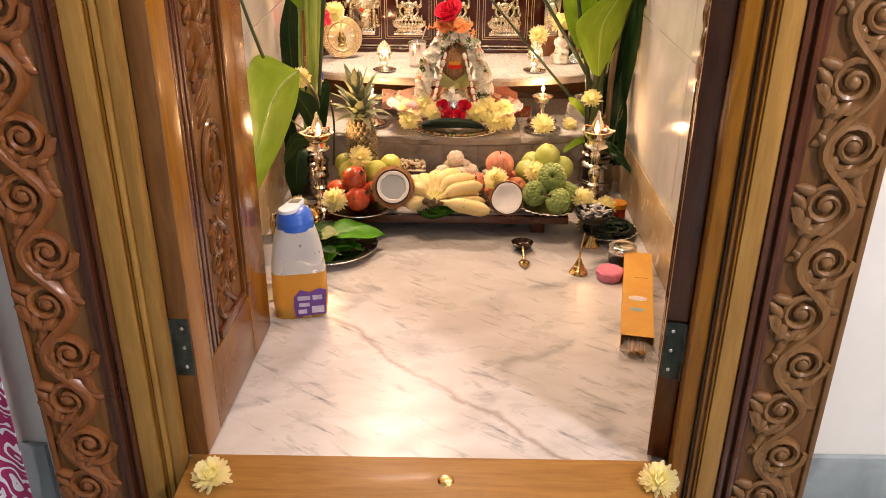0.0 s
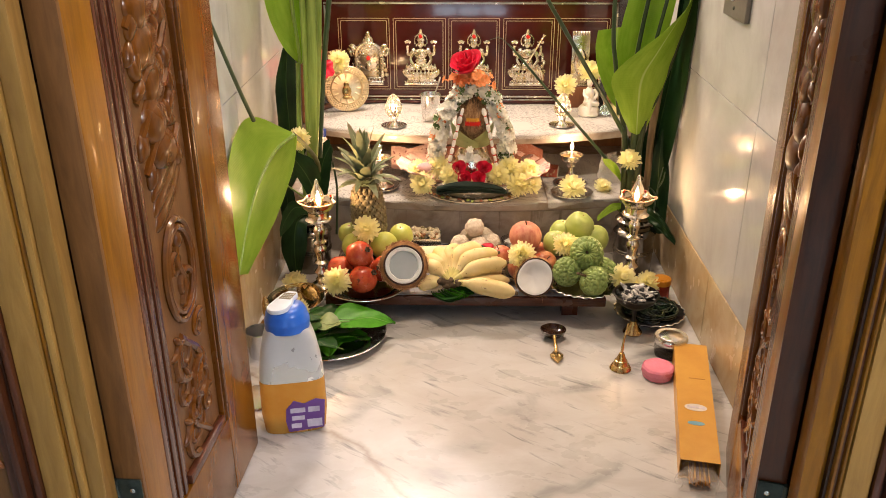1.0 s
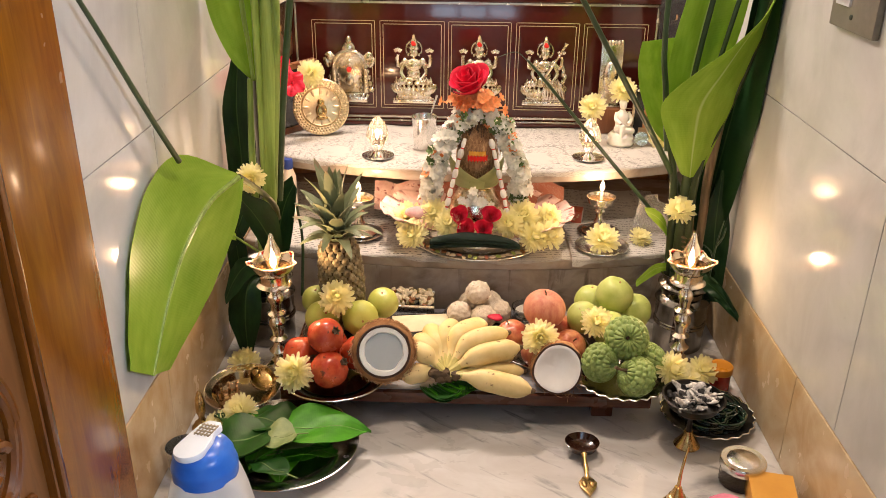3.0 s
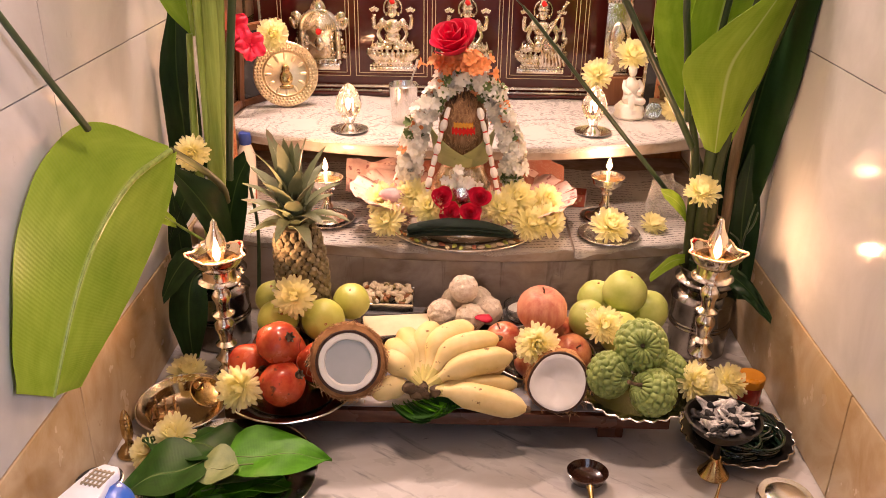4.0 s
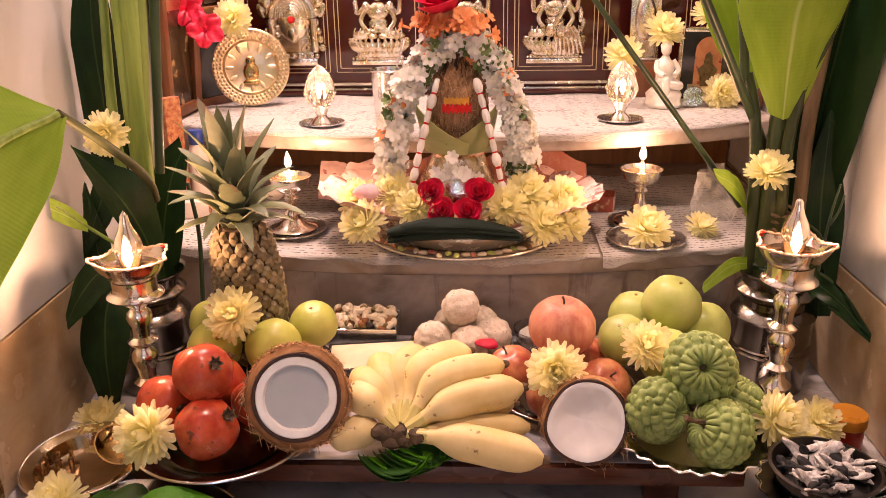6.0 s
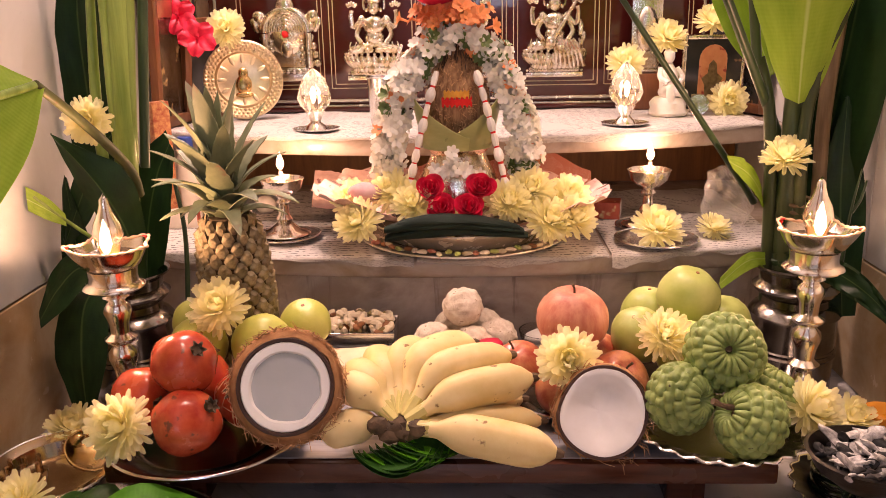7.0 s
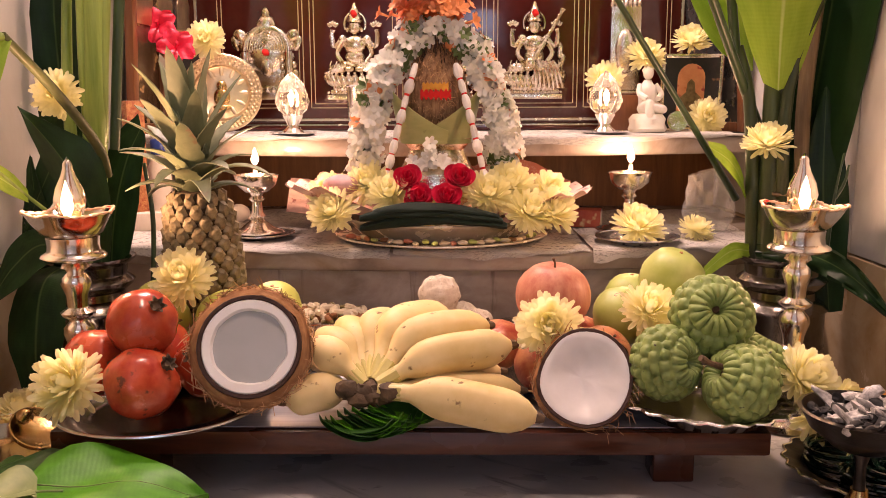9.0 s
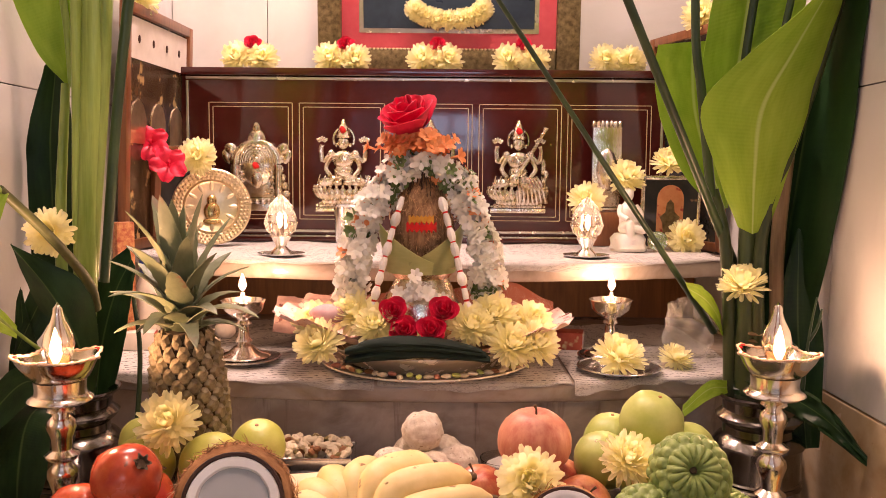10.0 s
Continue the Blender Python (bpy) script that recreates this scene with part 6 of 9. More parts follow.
big = new("large_red_rose", rose_mesh("large_red_rose", 9, 0.050))
big.matrix_basis = aim(TC + Vector((-0.020, 0.012, 0.374)), (-0.35, -0.5, 1), 30)
tagged(big, "large red rose resting on top of the coconut", "flower", "red roses")
# strings of red and white beads hanging either side
for s in (1, -1):
    line = curve_points([(s * 0.030, -0.040, 0.262), (s * 0.046, -0.056, 0.205), (s * 0.060, -0.072, 0.150), (s * 0.072, -0.082, 0.095), (s * 0.076, -0.088, 0.035)], 40)
    ob = thing("cotton_bead_string", TC + Vector((-0.003, 0.002, 0.010)), "string of white cotton lengths bound with red thread", "string", "cotton strings")
    for k in range(9):
        seg = line[k * 4 + 0:k * 4 + 5]
        w_ = 1 + 0.22 * math.sin(2.7 * k + s)
        bulge = [0.0036, 0.0056 * w_, 0.0064 * w_, 0.0058 * w_, 0.0036]
        part("cotton_bead", tube(seg, bulge, 8), M_COTTON, ob)
        part("red_binding", tube(line[k * 4 + 3:k * 4 + 6], 0.0040, 8), M_KUMKUM, ob, "red thread binding")
for s in (1, -1):
    chain = thing("bead_chain", TC + Vector((-0.003, 0.002, 0.010)), "thin chain of small golden beads on the pot", "chain", "bead chains")
    for k in range(26):
        f = k / 25
        part("bead", blob(0.0026, 0.0026, 0.0026, seg=8, rings=6), M_GOLD, chain, at=(s * (0.058 + 0.012 * math.sin(3 * f)), -0.048 - 0.020 * f, 0.150 - 0.085 * f))
spr = bmesh.new()
for k in range(15):
    p = Vector((rnd.gauss(0, 0.020), -0.066 + rnd.gauss(0, 0.006), 0.128 + rnd.gauss(0, 0.012)))
    add_floret(spr, aim(p, (rnd.gauss(0, 0.4), -1, 0.4), rnd.uniform(0, 360)), 0.012, rnd)
solid("jasmine_sprig", spr, M_WHITEPETAL, "loose white jasmine sprig at the pot's neck", "flowers", at=TC, kind="stuff", angle=60)
# flowers and roses in front
for x, y, z, w in ((-0.202, 2.805, 0.262, -0.3), (-0.118, 2.812, 0.288, -0.1), (0.083, 2.802, 0.262, 0.3), (0.024, 2.815, 0.288, 0.1), (-0.215, 2.865, 0.284, -0.4), (-0.154, 2.850, 0.300, -0.2),
                   (0.060, 2.845, 0.300, 0.1), (0.070, 2.865, 0.274, 0.2), (0.118, 2.868, 0.284, 0.4), (0.120, 2.815, 0.262, 0.5), (-0.075, 2.845, 0.258, 0.0)):
    mum((x, y, z - 0.012), (w, -0.75, 0.8), 0.98)
solid("pink_bud", blob(0.028, 0.020, 0.015, rough=0.2, scale=40, seg=20, rings=12), surface("pink_petals", (0.55, 0.28, 0.28), (0.70, 0.46, 0.44), 40, 0.6, bump=0.2), "closed pale pink lotus bud", "flower", at=(-0.196, 2.842, 0.293))
for x, y, z in ((-0.094, 2.815, 0.308), (-0.018, 2.815, 0.310), (-0.076, 2.800, 0.282), (-0.036, 2.797, 0.284)):
    rose((x, y, z - 0.012), (0.05, -0.9, 0.7), 1.0)
cloth = thing("folded_green_cloth", (-0.055, 2.772, 0.0), "folded dark green cloth laid across the tray", "cloth")
for k, (dx, dy, dz, L, w, h) in enumerate(((0.0, 0.004, 0.0, 0.212, 0.022, 0.009), (-0.003, 0.000, 0.011, 0.206, 0.020, 0.009), (0.004, -0.004, 0.0195, 0.180, 0.016, 0.008))):
    # a soft roll, pinched at its ends and creased along its length
    def g(u, v, dx=dx, dy=dy, dz=dz, L=L, w=w, h=h, k=k):
        a = 2 * math.pi * v
        f = max(0.02, math.sin(math.pi * min(1, max(0, u)))) ** 0.20
        crease = 1 + 0.10 * math.sin(3 * a + 5 * u + k) + 0.05 * math.sin(17 * u + 2 * a)
        return (dx + L * (u - 0.5), dy + w * f * crease * math.cos(a), 0.2455 + dz + h * f * crease * math.sin(a) + 0.004 * math.sin(2.6 * u + k) - 0.010 * (2 * u - 1) ** 2)
    part("fold", sheet(g, 32, 18), M_GREENCLOTH, cloth)
# matchboxes, stone, packet, bottle
M_CARD = surface("red_card", (0.45, 0.06, 0.03), (0.60, 0.14, 0.07), 40, 0.6, bump=0.1, spots=(0.75, 0.6, 0.3), spot_scale=30, spot_at=0.62)
M_WHITECARD = surface("white_card", (0.62, 0.56, 0.50), (0.72, 0.66, 0.60), 30, 0.7, bump=0.1)
for x, y, rz, mt, lb in ((-0.560, 3.013, 12, M_WHITECARD, "white cardboard box with a red edge on newspaper"), (0.195, 3.05, -12, M_CARD, "red and yellow matchbox beside the lamp")):
    ob = thing("matchbox", pose(x, y, T1 + 0.004, 0, 0, rz), lb, "matchbox")
    part("sleeve", box(0.075, 0.045, 0.030, (0, 0, 0.015), 0.0012), mt, ob)
    part("drawer", box(0.078, 0.041, 0.025, (0, 0, 0.015), 0.001), M_WHITECARD if mt is M_CARD else M_CARD, ob)
solid("round_stone", blob(0.020, 0.018, 0.017, rough=0.06, scale=40), M_WHITECARD, "smooth pale round stone on newspaper", "stone", at=(-0.422, 3.104, T1 + 0.0205))
def bag(u, v):
    a = 2 * math.pi * v
    w = 0.042 * (0.55 + 0.5 * math.sin(math.pi * min(1, u * 1.1)))
    return (w * math.cos(a) * (1 + 0.22 * math.sin(5 * a + 14 * u)), w * 0.5 * math.sin(a) * (1 + 0.4 * math.sin(7 * a + 11 * u)), 0.105 * u)
M_BAG = bpy.data.materials.new("thin_plastic")
M_BAG.use_nodes = True
pp = M_BAG.node_tree.nodes["Principled BSDF"]
pp.inputs["Base Color"].default_value, pp.inputs["Roughness"].default_value, pp.inputs["Alpha"].default_value = (0.8, 0.77, 0.72, 1), 0.12, 0.25
solid("plastic_bag", sheet(bag, 10, 22), M_BAG, "crumpled clear plastic bag standing on the shelf", "bag", at=pose(0.405, 2.955, T1 + 0.004, -4, -14, 20))
ob = thing("small_bottle", (-0.545, 3.050, T1 + 0.003), "slim white plastic bottle with a blue cap", "bottle")
part("body", lathe([(0, 0), (0.018, 0), (0.020, 0.004), (0.020, 0.105), (0.013, 0.125), (0.011, 0.130), (0, 0.130)], 24), M_WHITECARD, ob)
part("cap", lathe([(0.0125, 0.128), (0.014, 0.130), (0.014, 0.152), (0.012, 0.155), (0, 0.155)], 24), surface("blue_plastic", (0.02, 0.05, 0.28), (0.03, 0.08, 0.36), 20, 0.35, bump=0), ob, "blue screw cap")

# ---- lacquered panel with five reliefs on the upper shelf ----
PX = [(-0.522, -0.344), (-0.329, -0.147), (-0.135, 0.041), (0.056, 0.232), (0.246, 0.424)]
PY, PZ0, PZ1 = 3.38, 0.409, 0.657
panel = thing("relief_panel", (0, 0, 0), "dark maroon lacquered panel with gold inlay lines and silver reliefs", "panel")
part("board", box(1.065, 0.075, 0.352, (-0.060, PY + 0.0375, T2 + 0.004 + 0.176), 0.002), M_MAROON, panel)
part("top_moulding", box(1.085, 0.095, 0.016, (-0.060, PY + 0.032, 0.722), 0.004), M_MAROON, panel)
part("trim", box(1.02, 0.006, 0.007, (-0.060, PY - 0.002, 0.7085), 0.002), M_TRIM, panel, "pale metal trim")
for z in (0.372, 0.384):
    part("trim", box(1.02, 0.010, 0.006, (-0.060, PY - 0.004, z), 0.002), M_TRIM, panel, "pale metal trim")
part("base_moulding", box(1.06, 0.02, 0.010, (-0.060, PY - 0.008, T2 + 0.0055 + 0.004), 0.002), M_MAROON, panel)
for x in (-0.567, 0.447):
    part("trim", box(0.006, 0.006, 0.31, (x, PY - 0.002, 0.548), 0.002), M_TRIM, panel, "pale metal trim")
for x0, x1 in PX:
    for d in (0.0, 0.0085):
        a, b, c, e = x0 + d, x1 - d, PZ0 + d, PZ1 - d
        for cx, cz, sx, sz in ((a, (c + e) / 2, 0.0018, e - c), (b, (c + e) / 2, 0.0018, e - c), ((a + b) / 2, c, b - a - 0.003, 0.0018), ((a + b) / 2, e, b - a - 0.003, 0.0018)):
            part("inlay_line", box(sx, 0.0012, sz, (cx, PY - 0.0003, cz)), M_INLAY, panel, smooth=False)


def relief(kind):
    """A plain silver relief: stepped base, rounded seat and simple rounded masses."""
    bm = bmesh.new()
    if kind == "arch":
        box(0.088, 0.018, 0.016, (0, -0.008, 0.008), 0.003, bm)
        box(0.076, 0.016, 0.012, (0, -0.008, 0.022), 0.003, bm)
        box(0.094, 0.014, 0.070, (0, -0.006, 0.062), 0.004, bm)
        blob(0.038, 0.012, 0.052, (0, -0.008, 0.100), bm=bm, seg=24, rings=14)
        for k in range(7):
            tube([(0.034 * (1 - 0.13 * k) * math.cos(a), -0.017 - 0.0006 * k, 0.100 + 0.046 * (1 - 0.13 * k) * math.sin(a)) for a in (math.pi * j / 16 for j in range(17))], 0.0022, 6, bm)
        for s in (-1, 1):
            tube([(s * 0.040, -0.014, 0.028), (s * 0.040, -0.014, 0.096)], 0.008, 10, bm)
            blob(0.010, 0.008, 0.010, (s * 0.044, -0.010, 0.108), bm=bm, seg=12, rings=8)
        tube([(0.040 * math.cos(a), -0.012, 0.098 + 0.045 * math.sin(a)) for a in (math.pi * k / 14 for k in range(15))], 0.008, 10, bm)
        blob(0.034, 0.010, 0.044, (0, -0.006, 0.100), bm=bm, seg=16, rings=10)
        for s in (-1, 1):
            # side masses, pillars with knobs, and scrolls beside the crown
            for k in range(4):
                blob(0.0085 - 0.001 * k, 0.008, 0.009, (s * (0.054 - 0.003 * k), -0.010, 0.036 + 0.017 * k), bm=bm, seg=10, rings=8)
                blob(0.005, 0.006, 0.006, (s * 0.028, -0.016, 0.036 + 0.014 * k), bm=bm, seg=8, rings=6)
            blob(0.012, 0.007, 0.014, (s * 0.048, -0.010, 0.128), pose(0, 0, 0, 0, 30 * s, 0), bm=bm, seg=12, rings=8)
            blob(0.008, 0.006, 0.016, (s * 0.056, -0.010, 0.112), pose(0, 0, 0, 0, 20 * s, 0), bm=bm, seg=12, rings=8)
        for k in range(9):
            blob(0.005, 0.005, 0.006, (-0.044 + 0.011 * k, -0.018, 0.020), bm=bm, seg=8, rings=6)
        for k in range(11):
            a = math.pi * k / 10
            blob(0.0048, 0.005, 0.0048, (0.030 * math.cos(a), -0.015, 0.098 + 0.034 * math.sin(a)), bm=bm, seg=8, rings=6)
        blob(0.012, 0.008, 0.020, (0, -0.014, 0.066), bm=bm, seg=12, rings=8)
        blob(0.018, 0.010, 0.024, (0, -0.010, 0.146), bm=bm, seg=16, rings=10)
        blob(0.008, 0.008, 0.014, (0, -0.010, 0.170), bm=bm, seg=12, rings=8)
    else:
        # stepped base and two rows of lotus petals, the upper one flaring out
        box(0.104, 0.016, 0.010, (0, -0.008, 0.005), 0.002, bm)
        box(0.092, 0.014, 0.010, (0, -0.008, 0.015), 0.003, bm)
        for k in range(15):
            a = math.pi * k / 14
            c, d = math.cos(a), math.sin(a)
            blob(0.0070, 0.007, 0.0150, (0.049 * c, -0.010 - 0.010 * d, 0.038), pose(0, 0, 0, 0, 34 * c, 0), bm=bm, seg=10, rings=8)
            blob(0.0062, 0.006, 0.0100, (0.036 * c, -0.010 - 0.010 * d, 0.025), pose(0, 0, 0, 180, -30 * c, 0), bm=bm, seg=10, rings=8)
            blob(0.0036, 0.004, 0.0036, (0.054 * c, -0.012 - 0.011 * d, 0.053), bm=bm, seg=8, rings=6)
            blob(0.0030, 0.004, 0.0030, (-0.049 + 0.007 * k, -0.017, 0.014), bm=bm, seg=8, rings=6)
        # folded knees, waist, shoulders and draped bands
        for s in (-1, 1):
            blob(0.026, 0.014, 0.012, (s * 0.024, -0.016, 0.064), pose(0, 0, 0, 0, 12 * s, 0), bm=bm, seg=18, rings=10)
            blob(0.010, 0.008, 0.006, (s * 0.010, -0.028, 0.060), bm=bm, seg=12, rings=8)
            for j in range(4):
                tube(curve_points([(s * (0.010 + 0.010 * j), -0.026, 0.056), (s * (0.014 + 0.010 * j), -0.030, 0.066), (s * (0.012 + 0.010 * j), -0.024, 0.076)], 6), 0.0014, 5, bm)
        blob(0.019, 0.012, 0.016, (0, -0.014, 0.084), bm=bm, seg=16, rings=10)
        blob(0.021, 0.013, 0.020, (0, -0.015, 0.108), bm=bm, seg=18, rings=12)
        for r, z in ((0.015, 0.120), (0.020, 0.112), (0.014, 0.090)):
            for j in range(9):
                a = math.pi * (0.12 + 0.76 * j / 8)
                blob(0.0021, 0.003, 0.0021, (r * math.cos(a), -0.027, z - 0.5 * r * math.sin(a)), bm=bm, seg=6, rings=5)
        for s in (-1, 1):
            blob(0.0085, 0.009, 0.009, (s * 0.022, -0.014, 0.120), bm=bm, seg=12, rings=8)
            tube(curve_points([(s * 0.022, -0.014, 0.120), (s * 0.037, -0.016, 0.104), (s * 0.041, -0.018, 0.126), (s * 0.039, -0.018, 0.138)], 10), [0.0060, 0.0060, 0.0056, 0.0052, 0.0050, 0.0048, 0.0046, 0.0044, 0.0042, 0.0040, 0.0050], 8, bm)
            tube(curve_points([(s * 0.020, -0.016, 0.116), (s * 0.031, -0.022, 0.092), (s * 0.022, -0.030, 0.074)], 8), 0.0046, 8, bm)
            for j in range(5):
                blob(0.0030, 0.003, 0.0058, (s * 0.039 + 0.0035 * (j - 2), -0.018, 0.147 + 0.002 * (2 - abs(j - 2))), pose(0, 0, 0, 0, 16 * (j - 2), 0), bm=bm, seg=8, rings=6)
        # head, ear drops, tall stepped crown with a halo behind
        blob(0.0115, 0.011, 0.0145, (0, -0.016, 0.143), bm=bm, seg=16, rings=10)
        tube([(0.019 * math.cos(a), -0.006, 0.150 + 0.024 * math.sin(a)) for a in (math.pi * (k / 16 * 1.3 - 0.15) for k in range(17))], 0.0026, 7, bm)
        for s in (-1, 1):
            blob(0.0032, 0.004, 0.0050, (s * 0.0130, -0.016, 0.138), bm=bm, seg=8, rings=6)
        lathe([(0.0130, 0.152), (0.0140, 0.156), (0.0115, 0.160), (0.0120, 0.166), (0.0090, 0.170), (0.0092, 0.175), (0.0060, 0.180), (0.0030, 0.190), (0, 0.193)], 16, bm, (0, -0.014, 0))
        if kind == "long":
            tube([(-0.006, -0.030, 0.070), (0.020, -0.029, 0.118), (0.046, -0.026, 0.168), (0.049, -0.026, 0.176)], [0.0052, 0.0034, 0.0032, 0.0062], 8, bm)
            blob(0.0120, 0.009, 0.0130, (-0.007, -0.028, 0.070), bm=bm, seg=14, rings=9)
            for j in range(6):
                blob(0.0052, 0.004, 0.0022, (0.018 + 0.005 * j, -0.031, 0.114 + 0.010 * j), bm=bm, seg=8, rings=6)
            for j in range(7):
                tube(curve_points([(-0.004 + 0.006 * j, -0.024, 0.074), (0.002 + 0.007 * j, -0.030, 0.050), (0.004 + 0.008 * j, -0.022, 0.022)], 8), 0.0040, 7, bm)
                blob(0.0060, 0.006, 0.0120, (0.048 + 0.003 * math.sin(j * 2.0), -0.010, 0.030 + 0.012 * j), pose(0, 0, 0, 0, 40 - 8 * j, 0), bm=bm, seg=10, rings=7)
    return bm


for (x0, x1), kind, dx in zip(PX[:4], ("arch", "seat", "seat", "long"), (0.015, 0.005, 0.0, -0.004)):
    solid("silver_relief", relief(kind), M_SILVER, "polished silver relief of plain rounded forms on the panel", "relief", at=pose((x0 + x1) / 2 + dx, PY - 0.001, 0.426, 0, 0, 0) @ Matrix.Diagonal((1.15, 1, 1.03, 1)), group="silver reliefs")
    solid("vermilion_dab", blob(0.007, 0.004, 0.007, rough=0.4, scale=150, seg=10, rings=8), M_KUMKUM, "orange-red vermilion dab on a silver relief", "mark", at=((x0 + x1) / 2 + dx, PY - 0.028, 0.428 + (0.095 if kind == "arch" else 0.172)), group="vermilion dabs")

# ---- things on the upper shelf ----
def disc_plaque(m):
    ob = thing("gold_disc_plaque", m, "round gold plaque with beaded rim and plain raised centre", "plaque")
    R = 0.078
    part("dish", lathe([(0, 0.006), (R * 0.62, 0.006), (R * 0.66, 0.008), (R * 0.72, 0.004), (R * 0.97, 0.010), (R, 0.008), (R, 0.0), (0, 0.0)], 48), M_GOLD, ob)
    for ring, n in ((0.76, 44), (0.85, 50), (0.93, 56)):
        for k in range(n):
            a = 2 * math.pi * k / n
            o = new("bead", BEAD)
            o.parent = ob
            o.matrix_basis = Matrix.Translation((R * ring * math.cos(a), R * ring * math.sin(a), 0.0055 + (ring - 0.72) * 0.022))
    for k in range(12):
        a = 2 * math.pi * k / 12
        part("flute", blob(0.010, 0.004, 0.002, (R * 0.54, 0, 0.007), seg=10, rings=6), M_GOLD, ob, at=pose(0, 0, 0, 0, 0, math.degrees(a)))
    bm = blob(0.016, 0.020, 0.006, (0, -0.010, 0.008), seg=18, rings=10)
    blob(0.010, 0.012, 0.006, (0, 0.012, 0.009), bm=bm, seg=14, rings=8)
    blob(0.018, 0.006, 0.005, (0, -0.030, 0.008), bm=bm, seg=14, rings=8)
    part("centre", bm, M_BRASS, ob, "plain raised brass centre")


HIBISCUS = hibiscus_mesh("red_hibiscus", 0.036)
BEAD = mesh_from("bead", blob(0.0034, 0.0034, 0.0028, seg=8, rings=6), M_GOLD)
disc_plaque(pose(-0.487, 3.262, T2 + 0.081, 78, 0, 14))
ob = thing("steel_tumbler", pose(-0.192, 3.145, T2 + 0.004) @ Matrix.Scale(1.28, 4), "steel tumbler with a spoon standing in it", "tumbler")
part("cup", lathe([(0, 0), (0.021, 0), (0.022, 0.003), (0.026, 0.066), (0.0275, 0.067), (0.026, 0.069), (0.0245, 0.066), (0.0205, 0.004), (0, 0.004)], 32), M_STEEL, ob)
part("spoon", tube([(0.004, 0, 0.006), (0.014, 0.002, 0.075), (0.026, 0.004, 0.112)], [0.0018, 0.0020, 0.0035], 8, flat=0.5), M_STEEL, ob, "steel spoon handle")
M_PORCELAIN = surface("white_stone", (0.72, 0.66, 0.58), (0.82, 0.78, 0.70), 40, 0.5, bump=0.1, sub=0.1)
bm = lathe([(0, 0), (0.034, 0), (0.037, 0.006), (0.033, 0.014), (0.035, 0.024), (0.028, 0.034), (0, 0.036)], 28)
for v in bm.verts:
    v.co.xy *= 1 + 0.10 * noise.noise(v.co * 60)
blob(0.025, 0.018, 0.015, (0.002, -0.004, 0.044), bm=bm, seg=20, rings=12)
tube(curve_points([(-0.014, -0.006, 0.046), (-0.006, -0.024, 0.054), (-0.004, -0.024, 0.022)], 10), 0.0085, 10, bm)
tube(curve_points([(0.016, -0.004, 0.046), (0.022, -0.022, 0.042), (-0.002, -0.026, 0.046)], 10), 0.0080, 10, bm)
tube(curve_points([(0, 0.002, 0.040), (-0.001, 0.001, 0.062), (-0.003, -0.001, 0.082), (-0.003, -0.002, 0.098)], 12), [0.019, 0.0185, 0.018, 0.0178, 0.0178, 0.018, 0.0182, 0.018, 0.0170, 0.0150, 0.0115, 0.0085, 0.0070], 16, bm)
for side in (-1, 1):
    tube(curve_points([(side * 0.015 - 0.003, -0.002, 0.089), (side * 0.021, -0.010, 0.072), (side * 0.010, -0.024, 0.062)], 10), 0.0056, 8, bm)
blob(0.0098, 0.0100, 0.0125, (-0.003, -0.004, 0.110), bm=bm, seg=16, rings=10)
blob(0.0108, 0.0104, 0.0080, (-0.003, -0.001, 0.116), bm=bm, seg=16, rings=10)
solid("white_figurine", bm, M_PORCELAIN, "small plain white stone figurine on a round base", "figurine", at=pose(0.346, 3.215, T2 + 0.004, 0, 0, 6))


def photo_frame(name, m, w, h, border, material, inner, label, mat_in=None):
    """A framed picture in its own x, z plane, facing -y, standing on z = 0."""
    ob = thing(name, m, label, "picture frame")
    for cx, cz, sx, sz in ((-w / 2 + border / 2, h / 2, border, h), (w / 2 - border / 2, h / 2, border, h), (0, border / 2, w - 2 * border - 0.0004, border), (0, h - border / 2, w - 2 * border - 0.0004, border)):
        part("moulding", box(sx, 0.016, sz, (cx, 0, cz), 0.003), material, ob)
    part("picture", box(w - 2 * border, 0.004, h - 2 * border, (0, 0.003, h / 2)), inner, ob)
    return ob


M_PICDARK = surface("dark_print", (0.02, 0.022, 0.025), (0.05, 0.05, 0.05), 14, 0.12, bump=0, spots=(0.35, 0.2, 0.1), spot_scale=26, spot_at=0.66, coat=0.5)
M_PICBLUE = surface("blue_print", (0.006, 0.010, 0.014), (0.03, 0.045, 0.055), 9, 0.30, bump=0, coat=0.0)
M_PINKMAT = surface("pink_mount", (0.62, 0.07, 0.09), (0.70, 0.11, 0.13), 20, 0.5, bump=0.05)
M_GILT = surface("gilt_frame", (0.10, 0.07, 0.03), (0.34, 0.26, 0.12), 90, 0.4, metal=0.6, bump=0.9, distance=0.003)
M_FRAMEWOOD = wood("frame_wood", (0.14, 0.05, 0.02), (0.28, 0.11, 0.045), "z")
M_MIRRORISH = surface("glazed_print", (0.020, 0.012, 0.008), (0.11, 0.065, 0.03), 14, 0.18, bump=0, spots=(0.42, 0.28, 0.12), spot_scale=30, spot_at=0.60, coat=0.2)
small = photo_frame("small_picture", pose(0.437, 3.262, T2 + 0.004, 8, 0, -6), 0.118, 0.150, 0.008, M_SILVER, M_PICDARK, "small framed dark print of an orange arch shape")
